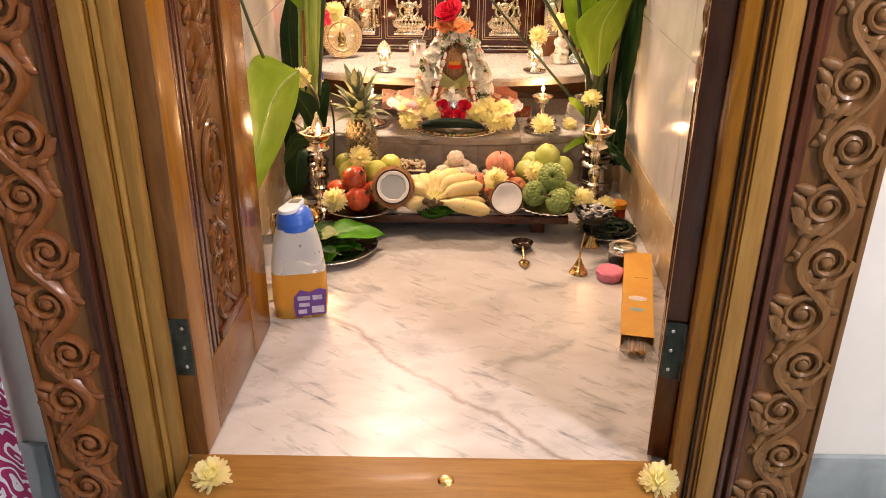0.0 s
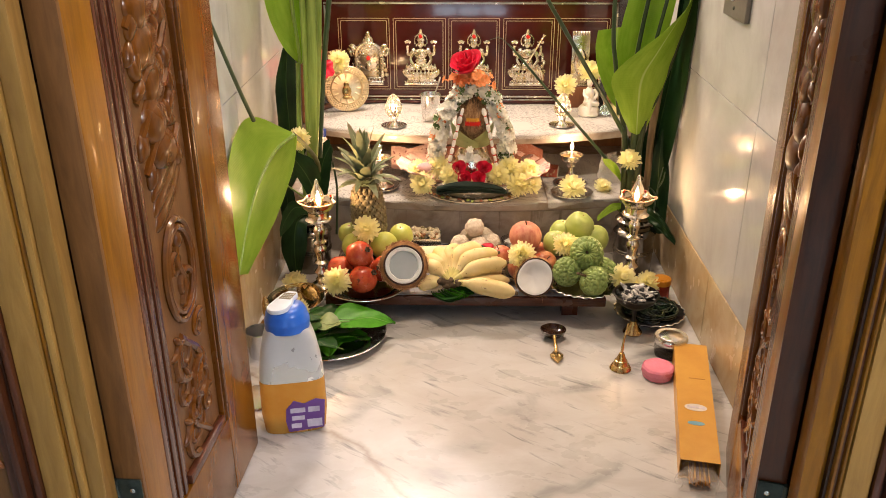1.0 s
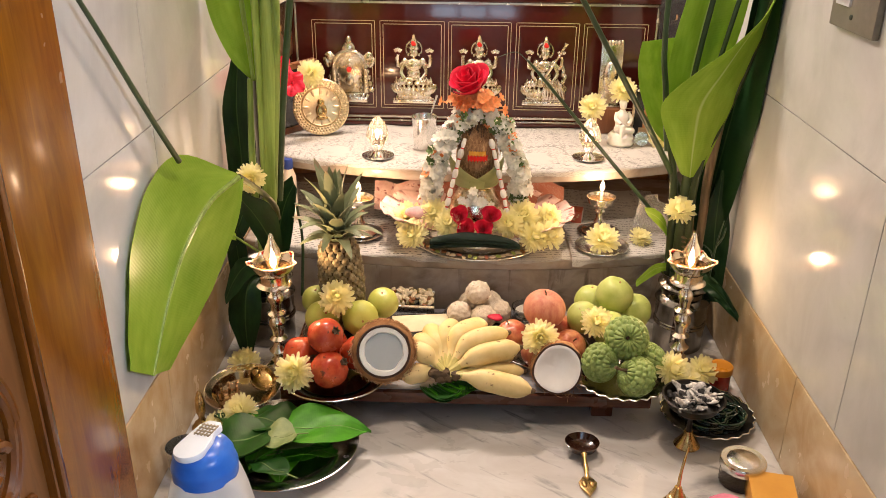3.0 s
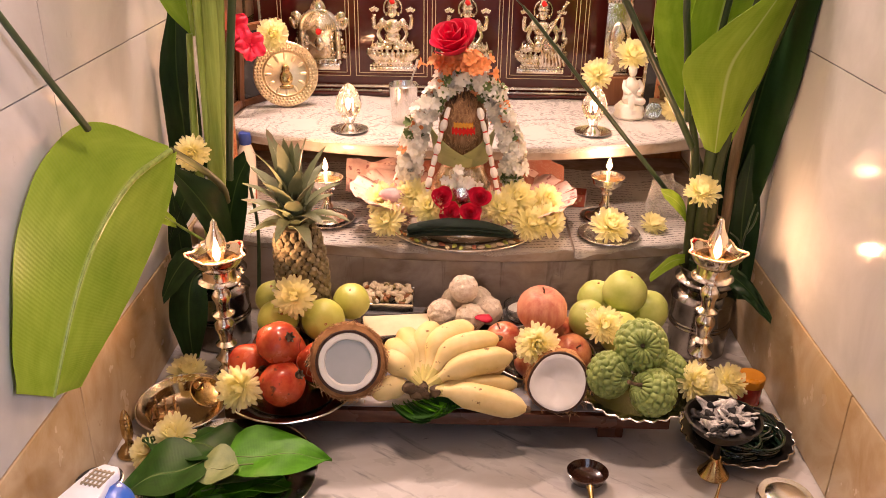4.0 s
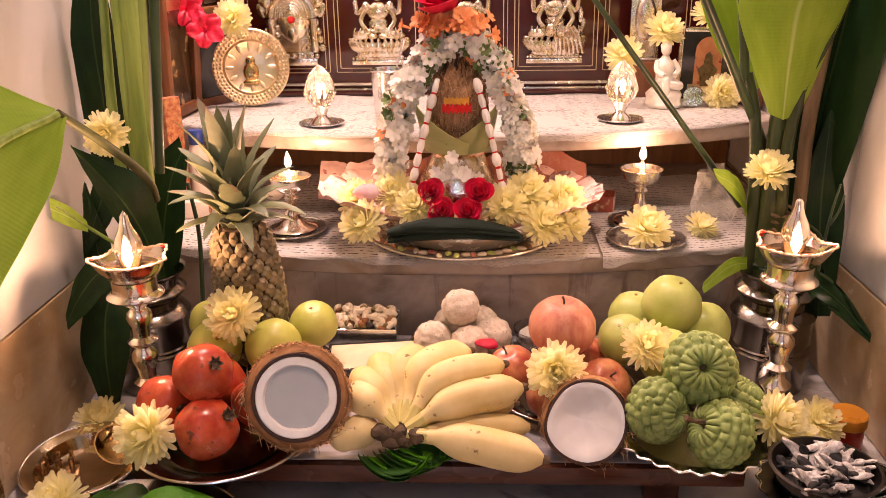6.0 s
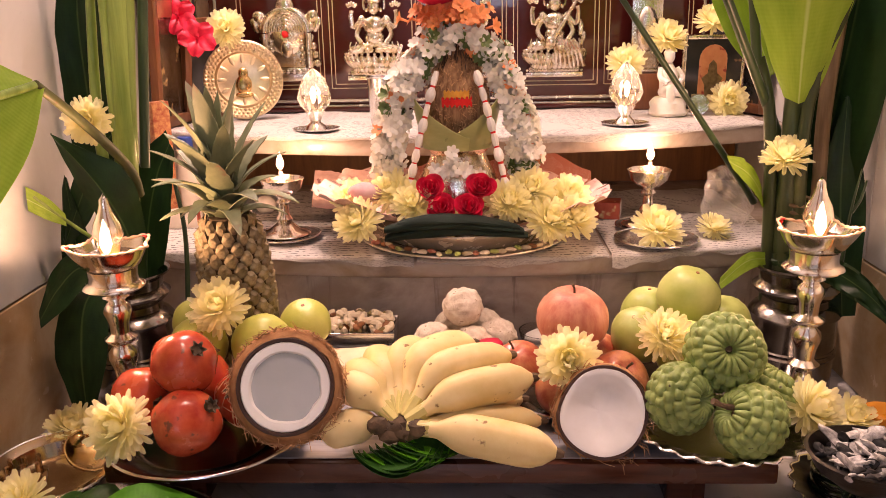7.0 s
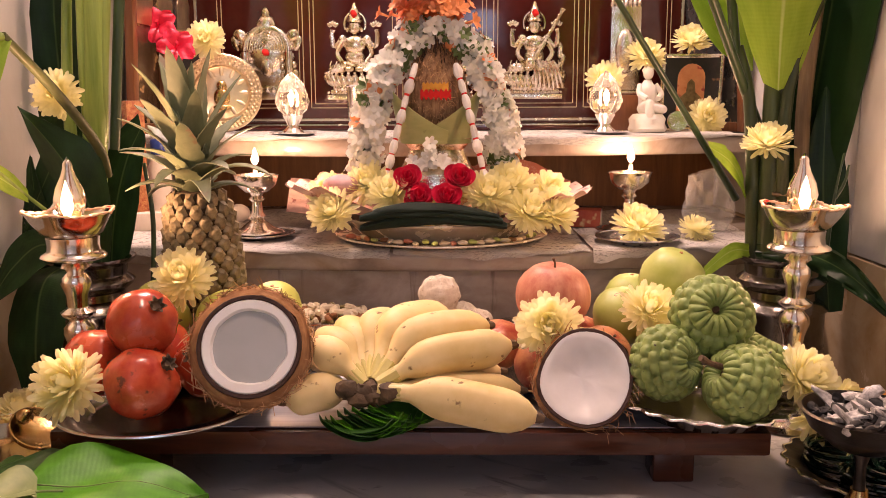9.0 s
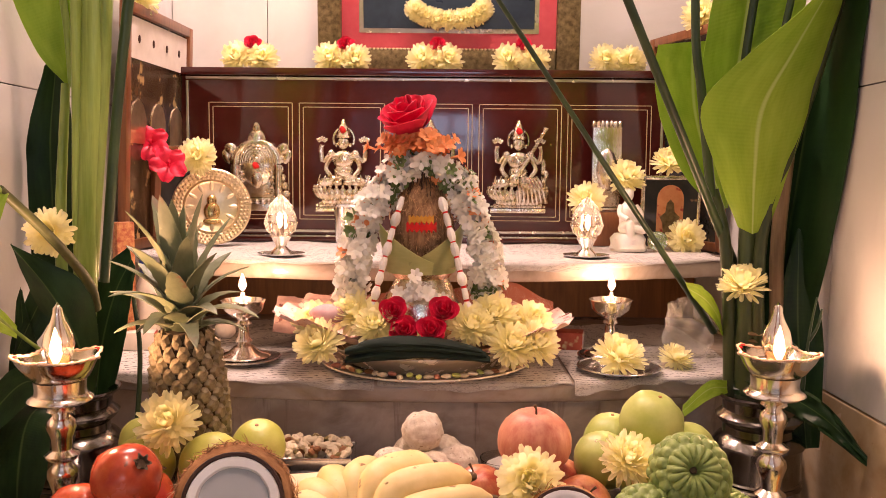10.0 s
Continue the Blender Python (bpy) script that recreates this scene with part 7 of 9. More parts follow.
part("printed_arch", prism([(-0.026, 0), (0.026, 0), (0.026, 0.075)] + [(0.026 * math.cos(a), 0.075 + 0.028 * math.sin(a)) for a in (math.pi * k / 10 for k in range(1, 10))] + [(-0.026, 0.075)], 0, 0.0012),
     surface("orange_print", (0.55, 0.20, 0.08), (0.68, 0.34, 0.16), 40, 0.3, bump=0.1, spots=(0.35, 0.05, 0.04), spot_scale=60, spot_at=0.6), small, "orange arch-shaped print", at=pose(0, 0.0008, 0.028, 90, 0, 0))
part("printed_form", prism([(-0.012, 0), (0.012, 0), (0.014, 0.022), (0.020, 0.034), (0.009, 0.044), (0.007, 0.062), (0, 0.070), (-0.007, 0.062), (-0.009, 0.044), (-0.020, 0.034), (-0.014, 0.022)], 0, 0.0010), M_GILT, small, "dark gold printed form", at=pose(0, -0.0006, 0.032, 90, 0, 0))
part("printed_base", box(0.072, 0.0012, 0.022, (0, 0.0002, 0.024)), M_GOLD, small, "pale gold printed plinth")
# gilt picture on the panel's top
pic = thing("gilt_picture", pose(-0.010, 3.452, 0.7315, 4, 0, 0), "large gilt-framed picture with a pink mount and blue print", "picture frame")
W, H, B = 0.575, 0.62, 0.052
for cx, cz, sx, sz in ((-W / 2 + B / 2, H / 2, B, H), (W / 2 - B / 2, H / 2, B, H), (0, B / 2, W - 2 * B - 0.0004, B), (0, H - B / 2, W - 2 * B - 0.0004, B)):
    part("moulding", box(sx, 0.026, sz, (cx, 0, cz), 0.006), M_GILT, pic, "embossed dark gold moulding")
part("mount", box(W - 2 * B, 0.004, H - 2 * B, (0, 0.004, H / 2)), M_PINKMAT, pic, "pink mount board")
for k in range(56):
    x = -W / 2 + B + 0.004 + k * (W - 2 * B - 0.008) / 55
    o = new("bead", BEAD)
    o.parent = pic
    o.matrix_basis = Matrix.Translation((x, -0.010, B - 0.002)) @ Matrix.Scale(1.1, 4)
part("gilt_slip", box(0.395, 0.003, 0.44, (0, 0.001, H / 2 - 0.005), 0.001), M_TRIM, pic, "pale gilt slip")
part("print", box(0.375, 0.003, 0.42, (0, -0.0008, H / 2 - 0.005)), M_PICBLUE, pic, "dark blue print behind glass")
for k in range(9):
    a = math.pi * (k + 0.5) / 9
    mum((-0.010 + 0.075 * math.cos(a + math.pi), 3.425, 0.868 - 0.028 * math.sin(a)), (0, -1, 0.2), 0.62, "small yellow flower in the swag on the picture", "picture swag flowers")
# pairs of flowers along the panel's top
for x, red in ((-0.436, True), (-0.238, True), (-0.040, True), (0.145, True), (0.353, False)):
    mum((x - 0.026, 3.40, 0.752), (-0.15, -1, 0.35), 0.92, "yellow chrysanthemum set along the panel's top", "panel top flowers")
    mum((x + 0.026, 3.398, 0.750), (0.15, -1, 0.30), 0.92, "yellow chrysanthemum set along the panel's top", "panel top flowers")
    if red:
        rose((x + 0.006, 3.402, 0.778), (0, -0.8, 0.6), 0.85, "small red rose tucked between yellow flowers")
# left side pictures leaning on the wall
tall_picture = photo_frame("wall_picture", pose(-0.597, 3.255, T2 + 0.004, 2, 0, 86.6), 0.33, 0.455, 0.020, M_FRAMEWOOD, M_MIRRORISH, "tall wood-framed glazed picture leaning by the wall")
part("pale_band", box(0.285, 0.0015, 0.075, (0, -0.001, 0.393)), M_WHITECARD, tall_picture, "pale strip along the picture's top")
for k in range(4):
    part("dark_stud", blob(0.005, 0.002, 0.008, (-0.10 + 0.066 * k, -0.0025, 0.393), seg=10, rings=6), M_DARKTEAK, tall_picture)
for k in range(3):
    part("printed_niche", prism([(-0.035, 0), (0.035, 0), (0.035, 0.05), (0.022, 0.072), (0, 0.084), (-0.022, 0.072), (-0.035, 0.05)], 0, 0.0012), M_GOLD, tall_picture, "gold printed niche", at=pose(-0.095 + 0.095 * k, 0.0005, 0.20, 90, 0, 0))
photo_frame("wall_picture", pose(-0.565, 3.285, T2 + 0.004, 6, 0, 58), 0.14, 0.20, 0.016, M_FRAMEWOOD, M_PICDARK, "small wood-framed dark picture leaning by the wall")
photo_frame("wall_picture", pose(0.492, 3.30, T2 + 0.004, 4, 0, -74), 0.24, 0.44, 0.018, M_FRAMEWOOD, M_PICDARK, "tall wood-framed picture leaning by the wall")
bm = bmesh.new()
box(0.034, 0.018, 0.22, (0, 0, 0.11), 0.004, bm)
solid("red_ornament_strip", bm, surface("red_gold_ornament", (0.26, 0.03, 0.02), (0.55, 0.30, 0.12), 120, 0.4, metal=0.3, bump=0.8, distance=0.003), "narrow red and gold ornamental strip hung upright", "ornament", at=pose(-0.575, 3.02, T1 + 0.004, 0, 0, 50))
bm = bmesh.new()
box(0.070, 0.030, 0.006, (0, 0, 0.003), 0.002, bm)
box(0.062, 0.012, 0.168, (0, 0, 0.090), 0.004, bm)
for k in range(7):
    blob(0.006, 0.006, 0.010, (-0.027 + 0.009 * k, 0, 0.178), bm=bm, seg=8, rings=6)
blob(0.022, 0.012, 0.045, (0, -0.008, 0.085), bm=bm, seg=16, rings=10)
solid("silver_plaque", bm, M_SILVER, "upright silver plaque with a scalloped top edge", "plaque", at=pose(0.322, 3.335, T2 + 0.078, 0, 0, 0))
solid("plaque_stand", box(0.085, 0.05, 0.072, (0, 0, 0.036), 0.004), M_FRAMEWOOD, "small dark wooden block under the silver plaque", "stand", at=(0.318, 3.335, T2 + 0.004))
solid("silver_coin", lathe([(0, 0), (0.019, 0), (0.020, 0.002), (0.019, 0.004), (0, 0.004)], 28), M_SILVER, "round silver coin leaning upright", "coin", at=pose(0.400, 3.20, T2 + 0.024, 78, 0, -8))
mum((-0.505, 3.235, 0.536), (0.1, -1, 0.4), 1.0)
for at in ((-0.585, 3.20, 0.560), (-0.550, 3.19, 0.520)):
    ob = new("red_hibiscus", HIBISCUS)
    ob.matrix_basis = aim(at, (0.3 + 4 * (at[0] + 0.57), -1, 0.3), 40)
    tagged(ob, "open red hibiscus bloom hung above the gold plaque", "flower", "red hibiscus")
mum((0.266, 3.235, 0.456), (-0.2, -0.8, 0.6), 1.0)
mum((0.342, 3.240, 0.500), (0.1, -0.7, 0.8), 1.0)
mum((0.433, 3.252, 0.528), (0, -0.5, 1), 1.0)
mum((0.455, 3.205, 0.385), (0, -1, 0.3), 1.0)
mum((-0.595, 3.19, 0.835), (0.4, -0.6, 0.5), 1.0)
mum((0.482, 3.24, 0.818), (-0.3, -0.8, 0.4), 1.0)

# ---- on the floor ----
def rounded_section(levels, seg=48, power=4.0, bm=None):
    """A body of rounded-rectangle rings: (z, half width, half depth)."""
    bm = bm or bmesh.new()
    rings = []
    for z, w, d in levels:
        ring = []
        for k in range(seg):
            a = 2 * math.pi * k / seg
            c, s = math.cos(a), math.sin(a)
            q = (abs(c) ** power + abs(s) ** power) ** (-1 / power)
            ring.append(bm.verts.new((w * c * q, d * s * q, z)))
        rings.append(ring)
    for a, b in zip(rings, rings[1:]):
        for k in range(seg):
            j = (k + 1) % seg
            bm.faces.new((a[k], a[j], b[j], b[k]))
    bm.faces.new(rings[0][::-1])
    bm.faces.new(rings[-1])
    return bm


M_MILKY = surface("milky_plastic", (0.74, 0.74, 0.71), (0.82, 0.82, 0.80), 10, 0.28, bump=0.05, trans=0.5, ior=1.2, vary=0)
M_OILBODY = surface("oil_filled_plastic", (0.72, 0.32, 0.04), (0.84, 0.45, 0.09), 8, 0.25, bump=0.03, trans=0.5, ior=1.25, vary=0)
M_BLUE = surface("blue_cap_plastic", (0.012, 0.09, 0.42), (0.02, 0.13, 0.52), 20, 0.3, bump=0)
M_WHITEPLASTIC = surface("white_plastic", (0.66, 0.70, 0.74), (0.74, 0.78, 0.82), 20, 0.35, bump=0)
M_SLOT = surface("tan_plastic", (0.24, 0.19, 0.12), (0.32, 0.26, 0.17), 20, 0.5, bump=0)
M_PURPLE = surface("purple_label", (0.10, 0.035, 0.17), (0.14, 0.055, 0.23), 14, 0.3, bump=0)
M_LABELGREY = surface("label_print", (0.42, 0.36, 0.44), (0.60, 0.55, 0.62), 60, 0.4, bump=0)
bottle = thing("oil_bottle", pose(-0.449, 1.930, 0.0, 0, 0, 12) @ Matrix.Diagonal((1, 1, 1.03, 1)), "translucent plastic bottle half full of orange oil, blue cap", "bottle")
part("lower_body", rounded_section([(0.0, 0.058, 0.036), (0.004, 0.066, 0.042), (0.05, 0.071, 0.046), (0.12, 0.0695, 0.045), (0.128, 0.069, 0.0445)]), M_OILBODY, bottle, "oil showing through the plastic")
part("upper_body", rounded_section([(0.1283, 0.069, 0.0445), (0.17, 0.064, 0.042), (0.21, 0.056, 0.039), (0.232, 0.049, 0.040), (0.240, 0.043, 0.040), (0.244, 0.040, 0.039)]), M_MILKY, bottle, "empty milky upper part")
part("cap", lathe([(0.043, 0.238), (0.0465, 0.240), (0.0475, 0.256), (0.0460, 0.262), (0.0445, 0.264), (0.0430, 0.274), (0.0370, 0.284), (0.0220, 0.290), (0, 0.291)], 48), M_BLUE, bottle, "bright blue domed screw cap")
# a tongue-shaped lid, wide at its front end, sloping over the cap
tongue = [(0.024 * math.cos(a), -0.020 + 0.022 * math.sin(a)) for a in (math.pi + math.pi * k / 12 for k in range(13))] + [(0.021, 0.004), (0.014, 0.020), (0.016, 0.034), (0.010, 0.042), (-0.010, 0.042), (-0.019, 0.030), (-0.022, 0.004)]
lid = part("flip_lid", bevelled(prism(tongue, 0, 0.010), 0.002), M_WHITEPLASTIC, bottle, "pale blue-white flip lid with a grid of slots", at=pose(-0.004, 0.002, 0.286, 4, -6, -32))
for k in range(5):
    part("slot", box(0.0022, 0.026, 0.0012, (-0.012 + 0.006 * k, 0.020, 0.0104), 0.0003), M_SLOT, lid)
for k in range(4):
    part("slot", box(0.028, 0.0022, 0.0012, (0, 0.010 + 0.0066 * k, 0.0107), 0.0003), M_SLOT, lid)
lab = part("label", bevelled(prism([(-0.012, 0.018), (0.050, 0.022), (0.054, 0.076), (0.038, 0.080), (0.018, 0.072), (0.000, 0.079), (-0.014, 0.064), (-0.016, 0.040)], 0, 0.0012), 0.0005), M_PURPLE, bottle, "purple printed label", at=pose(0.000, -0.0468, -0.012, 90, 0, 0) @ Matrix.Diagonal((1.22, 1.25, 1, 1)))
for x, y, w, h in ((0.006, 0.060, 0.026, 0.009), (0.034, 0.060, 0.020, 0.010), (0.006, 0.045, 0.022, 0.008), (0.002, 0.030, 0.018, 0.009), (0.034, 0.033, 0.026, 0.015)):
    part("print_bar", box(w, h, 0.0008, (x, y, 0.0016)), M_LABELGREY, lab, smooth=False)

def leaf_veins(leaf, m, L, bend):
    """The stalk and raised midrib of a leaf in the pose m."""
    part("stalk", tube([m @ Vector(p) for p in ((0, 0.002, 0.0006), (0.001, -0.012, 0.002), (0.004, -0.028, 0.001))], [0.0014, 0.0012, 0.0013], 6), M_PALELEAF, leaf, "pale thin stalk")
    line = [m @ Vector((0, L * u, -bend * L * u * u + 0.0008 + 0.004 * math.sin(9 * u + 2.5))) for u in (k / 10 for k in range(10))]
    part("midrib", tube(line, [0.0008 * (1 - 0.08 * k) for k in range(10)], 5), M_PALELEAF, leaf, "pale raised midrib")


betel = plate("steel_plate", (-0.425, 2.300, 0.001), 0.145, M_STEEL, "wide steel plate heaped with betel leaves", depth=0.020, group="steel plates")
rnd = random.Random(33)
for k in range(18):
    a = rnd.uniform(0, 2 * math.pi)
    d = rnd.uniform(0.01, 0.080)
    L = rnd.uniform(0.095, 0.135)
    m = Matrix.Translation((-0.425 + d * math.cos(a), 2.285 + d * math.sin(a), 0.022 + 0.0014 * k)) @ pose(0, 0, 0, rnd.uniform(-10, 20), rnd.uniform(-22, 22), math.degrees(a) - 90 + rnd.uniform(-50, 50))
    m = m @ Matrix.Translation((0, -L * 0.35, 0))
    leaf = solid("betel_leaf", leaf_blade(bmesh.new(), L, L * 0.86, m, 0.12, 0.16), (M_GREENLEAF, M_BETELBRIGHT, M_GREENLEAF, M_PALELEAF, M_BETELBRIGHT)[k % 5], ("glossy dark green heart-shaped betel leaf on a plate", "glossy mid green heart-shaped betel leaf on a plate", "glossy dark green heart-shaped betel leaf on a plate", "pale underside of a betel leaf on a plate", "glossy mid green heart-shaped betel leaf on a plate")[k % 5], "leaf", group="betel leaves", angle=60)
    leaf_veins(leaf, m, L, 0.12)
for at, rz, L, W, mt, lb in (((-0.404, 2.280, 0.068), -80, 0.150, 0.122, "bright", "long bright green pointed leaf lying on betel leaves"), ((-0.394, 2.250, 0.076), 101, 0.074, 0.104, "pale", "pale underside of a betel leaf on the heap"),
                             ((-0.450, 2.264, 0.068), 116, 0.128, 0.155, "dark", "broad dark betel leaf on the heap"), ((-0.412, 2.308, 0.060), 76, 0.108, 0.120, "dark", "glossy dark green heart-shaped betel leaf on a plate"),
                             ((-0.395, 2.160, 0.060), 60, 0.09, 0.06, "dark", "glossy dark green heart-shaped betel leaf on a plate")):
    mat_of = {"bright": M_BETELBRIGHT, "dark": M_GREENLEAF, "pale": M_PALELEAF}[mt]
    m = pose(*at, 4, 6, rz)
    leaf = solid("betel_leaf", leaf_blade(bmesh.new(), L, W, m, 0.22, 0.16), mat_of, lb, "leaf", group="betel leaves", angle=60)
    leaf_veins(leaf, m, L, 0.22)
mum((-0.520, 2.352, 0.052), (-0.2, -0.6, 1), 0.9, "yellow flower lying by the betel leaves")
mum((-0.560, 2.335, 0.030), (-0.4, -0.6, 0.8), 0.75, "yellow flower lying by the betel leaves")

M_BRONZE = surface("bronze_dish", (0.46, 0.34, 0.20), (0.72, 0.56, 0.37), 14, 0.14, metal=1.0, bump=0.04)
M_BRASSDARK = surface("aged_brass", (0.22, 0.12, 0.045), (0.50, 0.32, 0.14), 40, 0.28, metal=1.0, bump=0.15)
tilt = pose(0, 0, 0, 4, -2, 0)
brass = plate("brass_dish", (-0.548, 2.478, 0.006), 0.082, M_BRONZE, "small brass dish with worship implements", depth=0.022, tilt=tilt)
holder = thing("incense_holder", pose(-0.572, 2.455, 0.020, 8, 0, 20), "small brass incense holder with upright tubes", "holder")
part("base", box(0.046, 0.030, 0.005, (0, 0, 0.003), 0.001), M_BRASSDARK, holder)
for k in range(6):
    part("tube", tube([(-0.016 + 0.016 * (k % 3), -0.008 + 0.016 * (k // 3), 0.004), (-0.016 + 0.016 * (k % 3), -0.008 + 0.016 * (k // 3), 0.030)], 0.0028, 8), M_BRASSDARK, holder)
diya = thing("brass_hand_lamp", pose(-0.518, 2.498, 0.026, 30, 20, 30), "small brass hand lamp lying tilted in its dish", "oil lamp")
part("bowl", lathe([(0, 0), (0.016, 0.002), (0.028, 0.012), (0.031, 0.020), (0.029, 0.020), (0.024, 0.012), (0, 0.005)], 28), M_BRASS, diya)
part("handle", tube(curve_points([(0.028, 0, 0.018), (0.042, 0, 0.030), (0.044, 0, 0.012)], 10), 0.003, 8), M_BRASS, diya)
part("knob", lathe([(0.006, 0.018), (0.010, 0.026), (0.006, 0.034), (0, 0.038)], 14), M_BRASS, diya, at=(-0.016, 0.008, 0))
solid("brass_bell", lathe([(0, 0), (0.025, 0), (0.028, 0.003), (0.028, 0.008), (0.023, 0.014), (0.020, 0.020), (0.011, 0.027), (0.009, 0.032), (0.0075, 0.038), (0.010, 0.046), (0.0125, 0.054), (0.013, 0.070), (0.0125, 0.082),
                           (0.010, 0.086), (0.0125, 0.089), (0.0115, 0.094), (0.009, 0.096), (0.0105, 0.099), (0.009, 0.104), (0.007, 0.106), (0.0078, 0.109), (0.005, 0.115), (0.002, 0.119), (0, 0.120)], 30),
      M_BRASS, "small turned brass bell standing by the wall", "bell", at=Matrix.Translation((-0.606, 2.366, 0.0)) @ Matrix.Scale(0.76, 4))
solid("steel_cup", lathe([(0, 0), (0.026, 0), (0.028, 0.003), (0.034, 0.070), (0.036, 0.072), (0.0335, 0.073), (0.027, 0.006), (0, 0.005)], 32), M_STEEL, "dull steel cup standing behind the bottle", "cup", at=(-0.590, 2.215, 0.0))
solid("steel_saucer", lathe([(0, 0), (0.05, 0), (0.052, 0.002), (0.05, 0.006), (0.02, 0.008), (0, 0.008)], 32), M_STEEL, "flat steel saucer lying beside the bottle", "saucer", at=(-0.560, 2.02, 0.0))
mum((-0.568, 2.572, 0.024), (0.05, -0.25, 1), 0.95, "yellow flower fallen by the wall")
mum((0.395, 2.520, 0.045), (0.1, -0.5, 1), 0.95)
mum((0.447, 2.555, 0.045), (0.3, -0.5, 1), 0.9)

# right side: burner, bangles, jars, bells, boxes
M_ASH = surface("ash", (0.14, 0.135, 0.13), (0.74, 0.72, 0.69), 120, 0.95, bump=0.6, vary=0.2)
M_COAL = surface("charcoal", (0.006, 0.006, 0.006), (0.03, 0.03, 0.03), 50, 0.7, bump=0.8, vary=0.2)
M_IRON = surface("sooty_metal", (0.018, 0.017, 0.016), (0.055, 0.050, 0.046), 30, 0.35, metal=0.9, bump=0.2)
burner = thing("incense_burner", (0.372, 2.352, 0.0), "sooty metal incense burner with ash on a brass foot", "incense burner")
part("foot", lathe([(0, 0), (0.024, 0), (0.026, 0.003), (0.018, 0.014), (0.010, 0.028), (0.008, 0.036), (0, 0.036)], 28), M_BRASS, burner, "ribbed brass foot")
part("stem", lathe([(0.006, 0.034), (0.005, 0.060), (0.008, 0.070), (0.006, 0.080)], 16), M_IRON, burner)
part("bowl", lathe([(0, 0.076), (0.028, 0.080), (0.050, 0.098), (0.058, 0.114), (0.061, 0.116), (0.057, 0.117), (0.047, 0.100), (0, 0.090)], 40), M_IRON, burner)
rnd = random.Random(5)
part("coal_bed", lathe([(0, 0.106), (0.030, 0.105), (0.050, 0.101)], 32), M_COAL, burner, "bed of black charcoal")
for k in range(70):
    a, d = rnd.uniform(0, 6.28), 0.047 * math.sqrt(rnd.random())
    ash = k % 2 == 0
    q = rnd.uniform(0.006, 0.012) if ash else rnd.uniform(0.004, 0.008)
    bm = blob(q * 1.5, q * 0.8, q * (0.32 if ash else 0.6), rough=1.3, scale=110, seg=14, rings=9, seed=k)
    part("ember", bm, M_ASH if ash else M_COAL, burner, "flake of pale ash" if ash else "lump of charcoal", at=Matrix.Translation((d * math.cos(a), d * math.sin(a), 0.106 + rnd.uniform(0, 0.010))) @ pose(0, 0, 0, rnd.uniform(-50, 50), rnd.uniform(-50, 50), rnd.uniform(0, 360)))
plate("scalloped_plate", (0.432, 2.437, 0.001), 0.094, M_IRON, "silver plate with a scalloped rim full of glass bangles", depth=0.020, wave=0.025, waves=22, seg=132)
M_BANGLE = surface("dark_glass_bangle", (0.003, 0.010, 0.006), (0.008, 0.028, 0.016), 30, 0.06, bump=0, coat=0.5, vary=0.2)
for k in range(28):
    size = (0.040, 0.036, 0.033)[k % 3]
    ring = [(size * math.cos(a), size * math.sin(a), 0) for a in (2 * math.pi * j / 44 for j in range(45))]
    cx, cy = ((0.408, 2.462), (0.458, 2.452), (0.428, 2.410), (0.462, 2.412))[k // 7]
    rnd_tilt = rnd.uniform(-6, 6)
    solid("glass_bangle", tube(ring, [0.0023 + 0.0006 * (j % 2) for j in range(45)], 8), M_BANGLE, "dark green glass bangle stacked on the plate", "bangle", at=pose(cx + rnd.uniform(-0.005, 0.005), cy + rnd.uniform(-0.005, 0.005), 0.0085 + 0.0046 * (k % 7), rnd_tilt, rnd.uniform(-6, 6), 0), group="glass bangles")
jar = thing("kumkum_jar", (0.490, 2.562, 0.0), "small red plastic jar with an orange lid", "jar")
part("body", lathe([(0, 0), (0.022, 0), (0.0235, 0.003), (0.0235, 0.044), (0, 0.044)], 30), surface("red_plastic", (0.35, 0.02, 0.01), (0.45, 0.04, 0.02), 20, 0.25, bump=0), jar)
part("lid", lathe([(0.0255, 0.042), (0.026, 0.045), (0.026, 0.058), (0.024, 0.060), (0, 0.060)], 30), surface("orange_plastic", (0.72, 0.27, 0.02), (0.82, 0.36, 0.04), 20, 0.3, bump=0), jar, "orange screw lid")
jar2 = thing("glass_jar", (0.446, 2.245, 0.0), "squat clear glass jar with a flat steel lid", "jar")
part("body", lathe([(0, 0), (0.036, 0), (0.039, 0.004), (0.039, 0.040), (0.036, 0.040), (0.036, 0.005), (0, 0.004)], 32), M_CLEAR, jar2)
part("lid", lathe([(0.0405, 0.036), (0.042, 0.038), (0.042, 0.050), (0.040, 0.053), (0.030, 0.052), (0.028, 0.0535), (0, 0.0535)], 32), M_STEEL, jar2, "flat steel lid")
pink = thing("pink_box", (0.394, 2.140, 0.0), "round glossy pink plastic box with a lid", "box")
M_PINK = surface("pink_plastic", (0.62, 0.16, 0.24), (0.72, 0.24, 0.33), 16, 0.25, bump=0.03, coat=0.3)
part("body", lathe([(0, 0), (0.033, 0), (0.036, 0.003), (0.037, 0.018), (0, 0.018)], 36), M_PINK, pink)
part("lid", lathe([(0.0385, 0.015), (0.039, 0.017), (0.0385, 0.026), (0.034, 0.030), (0.030, 0.029), (0, 0.031)], 36, wave=0.03, waves=8), M_PINK, pink)
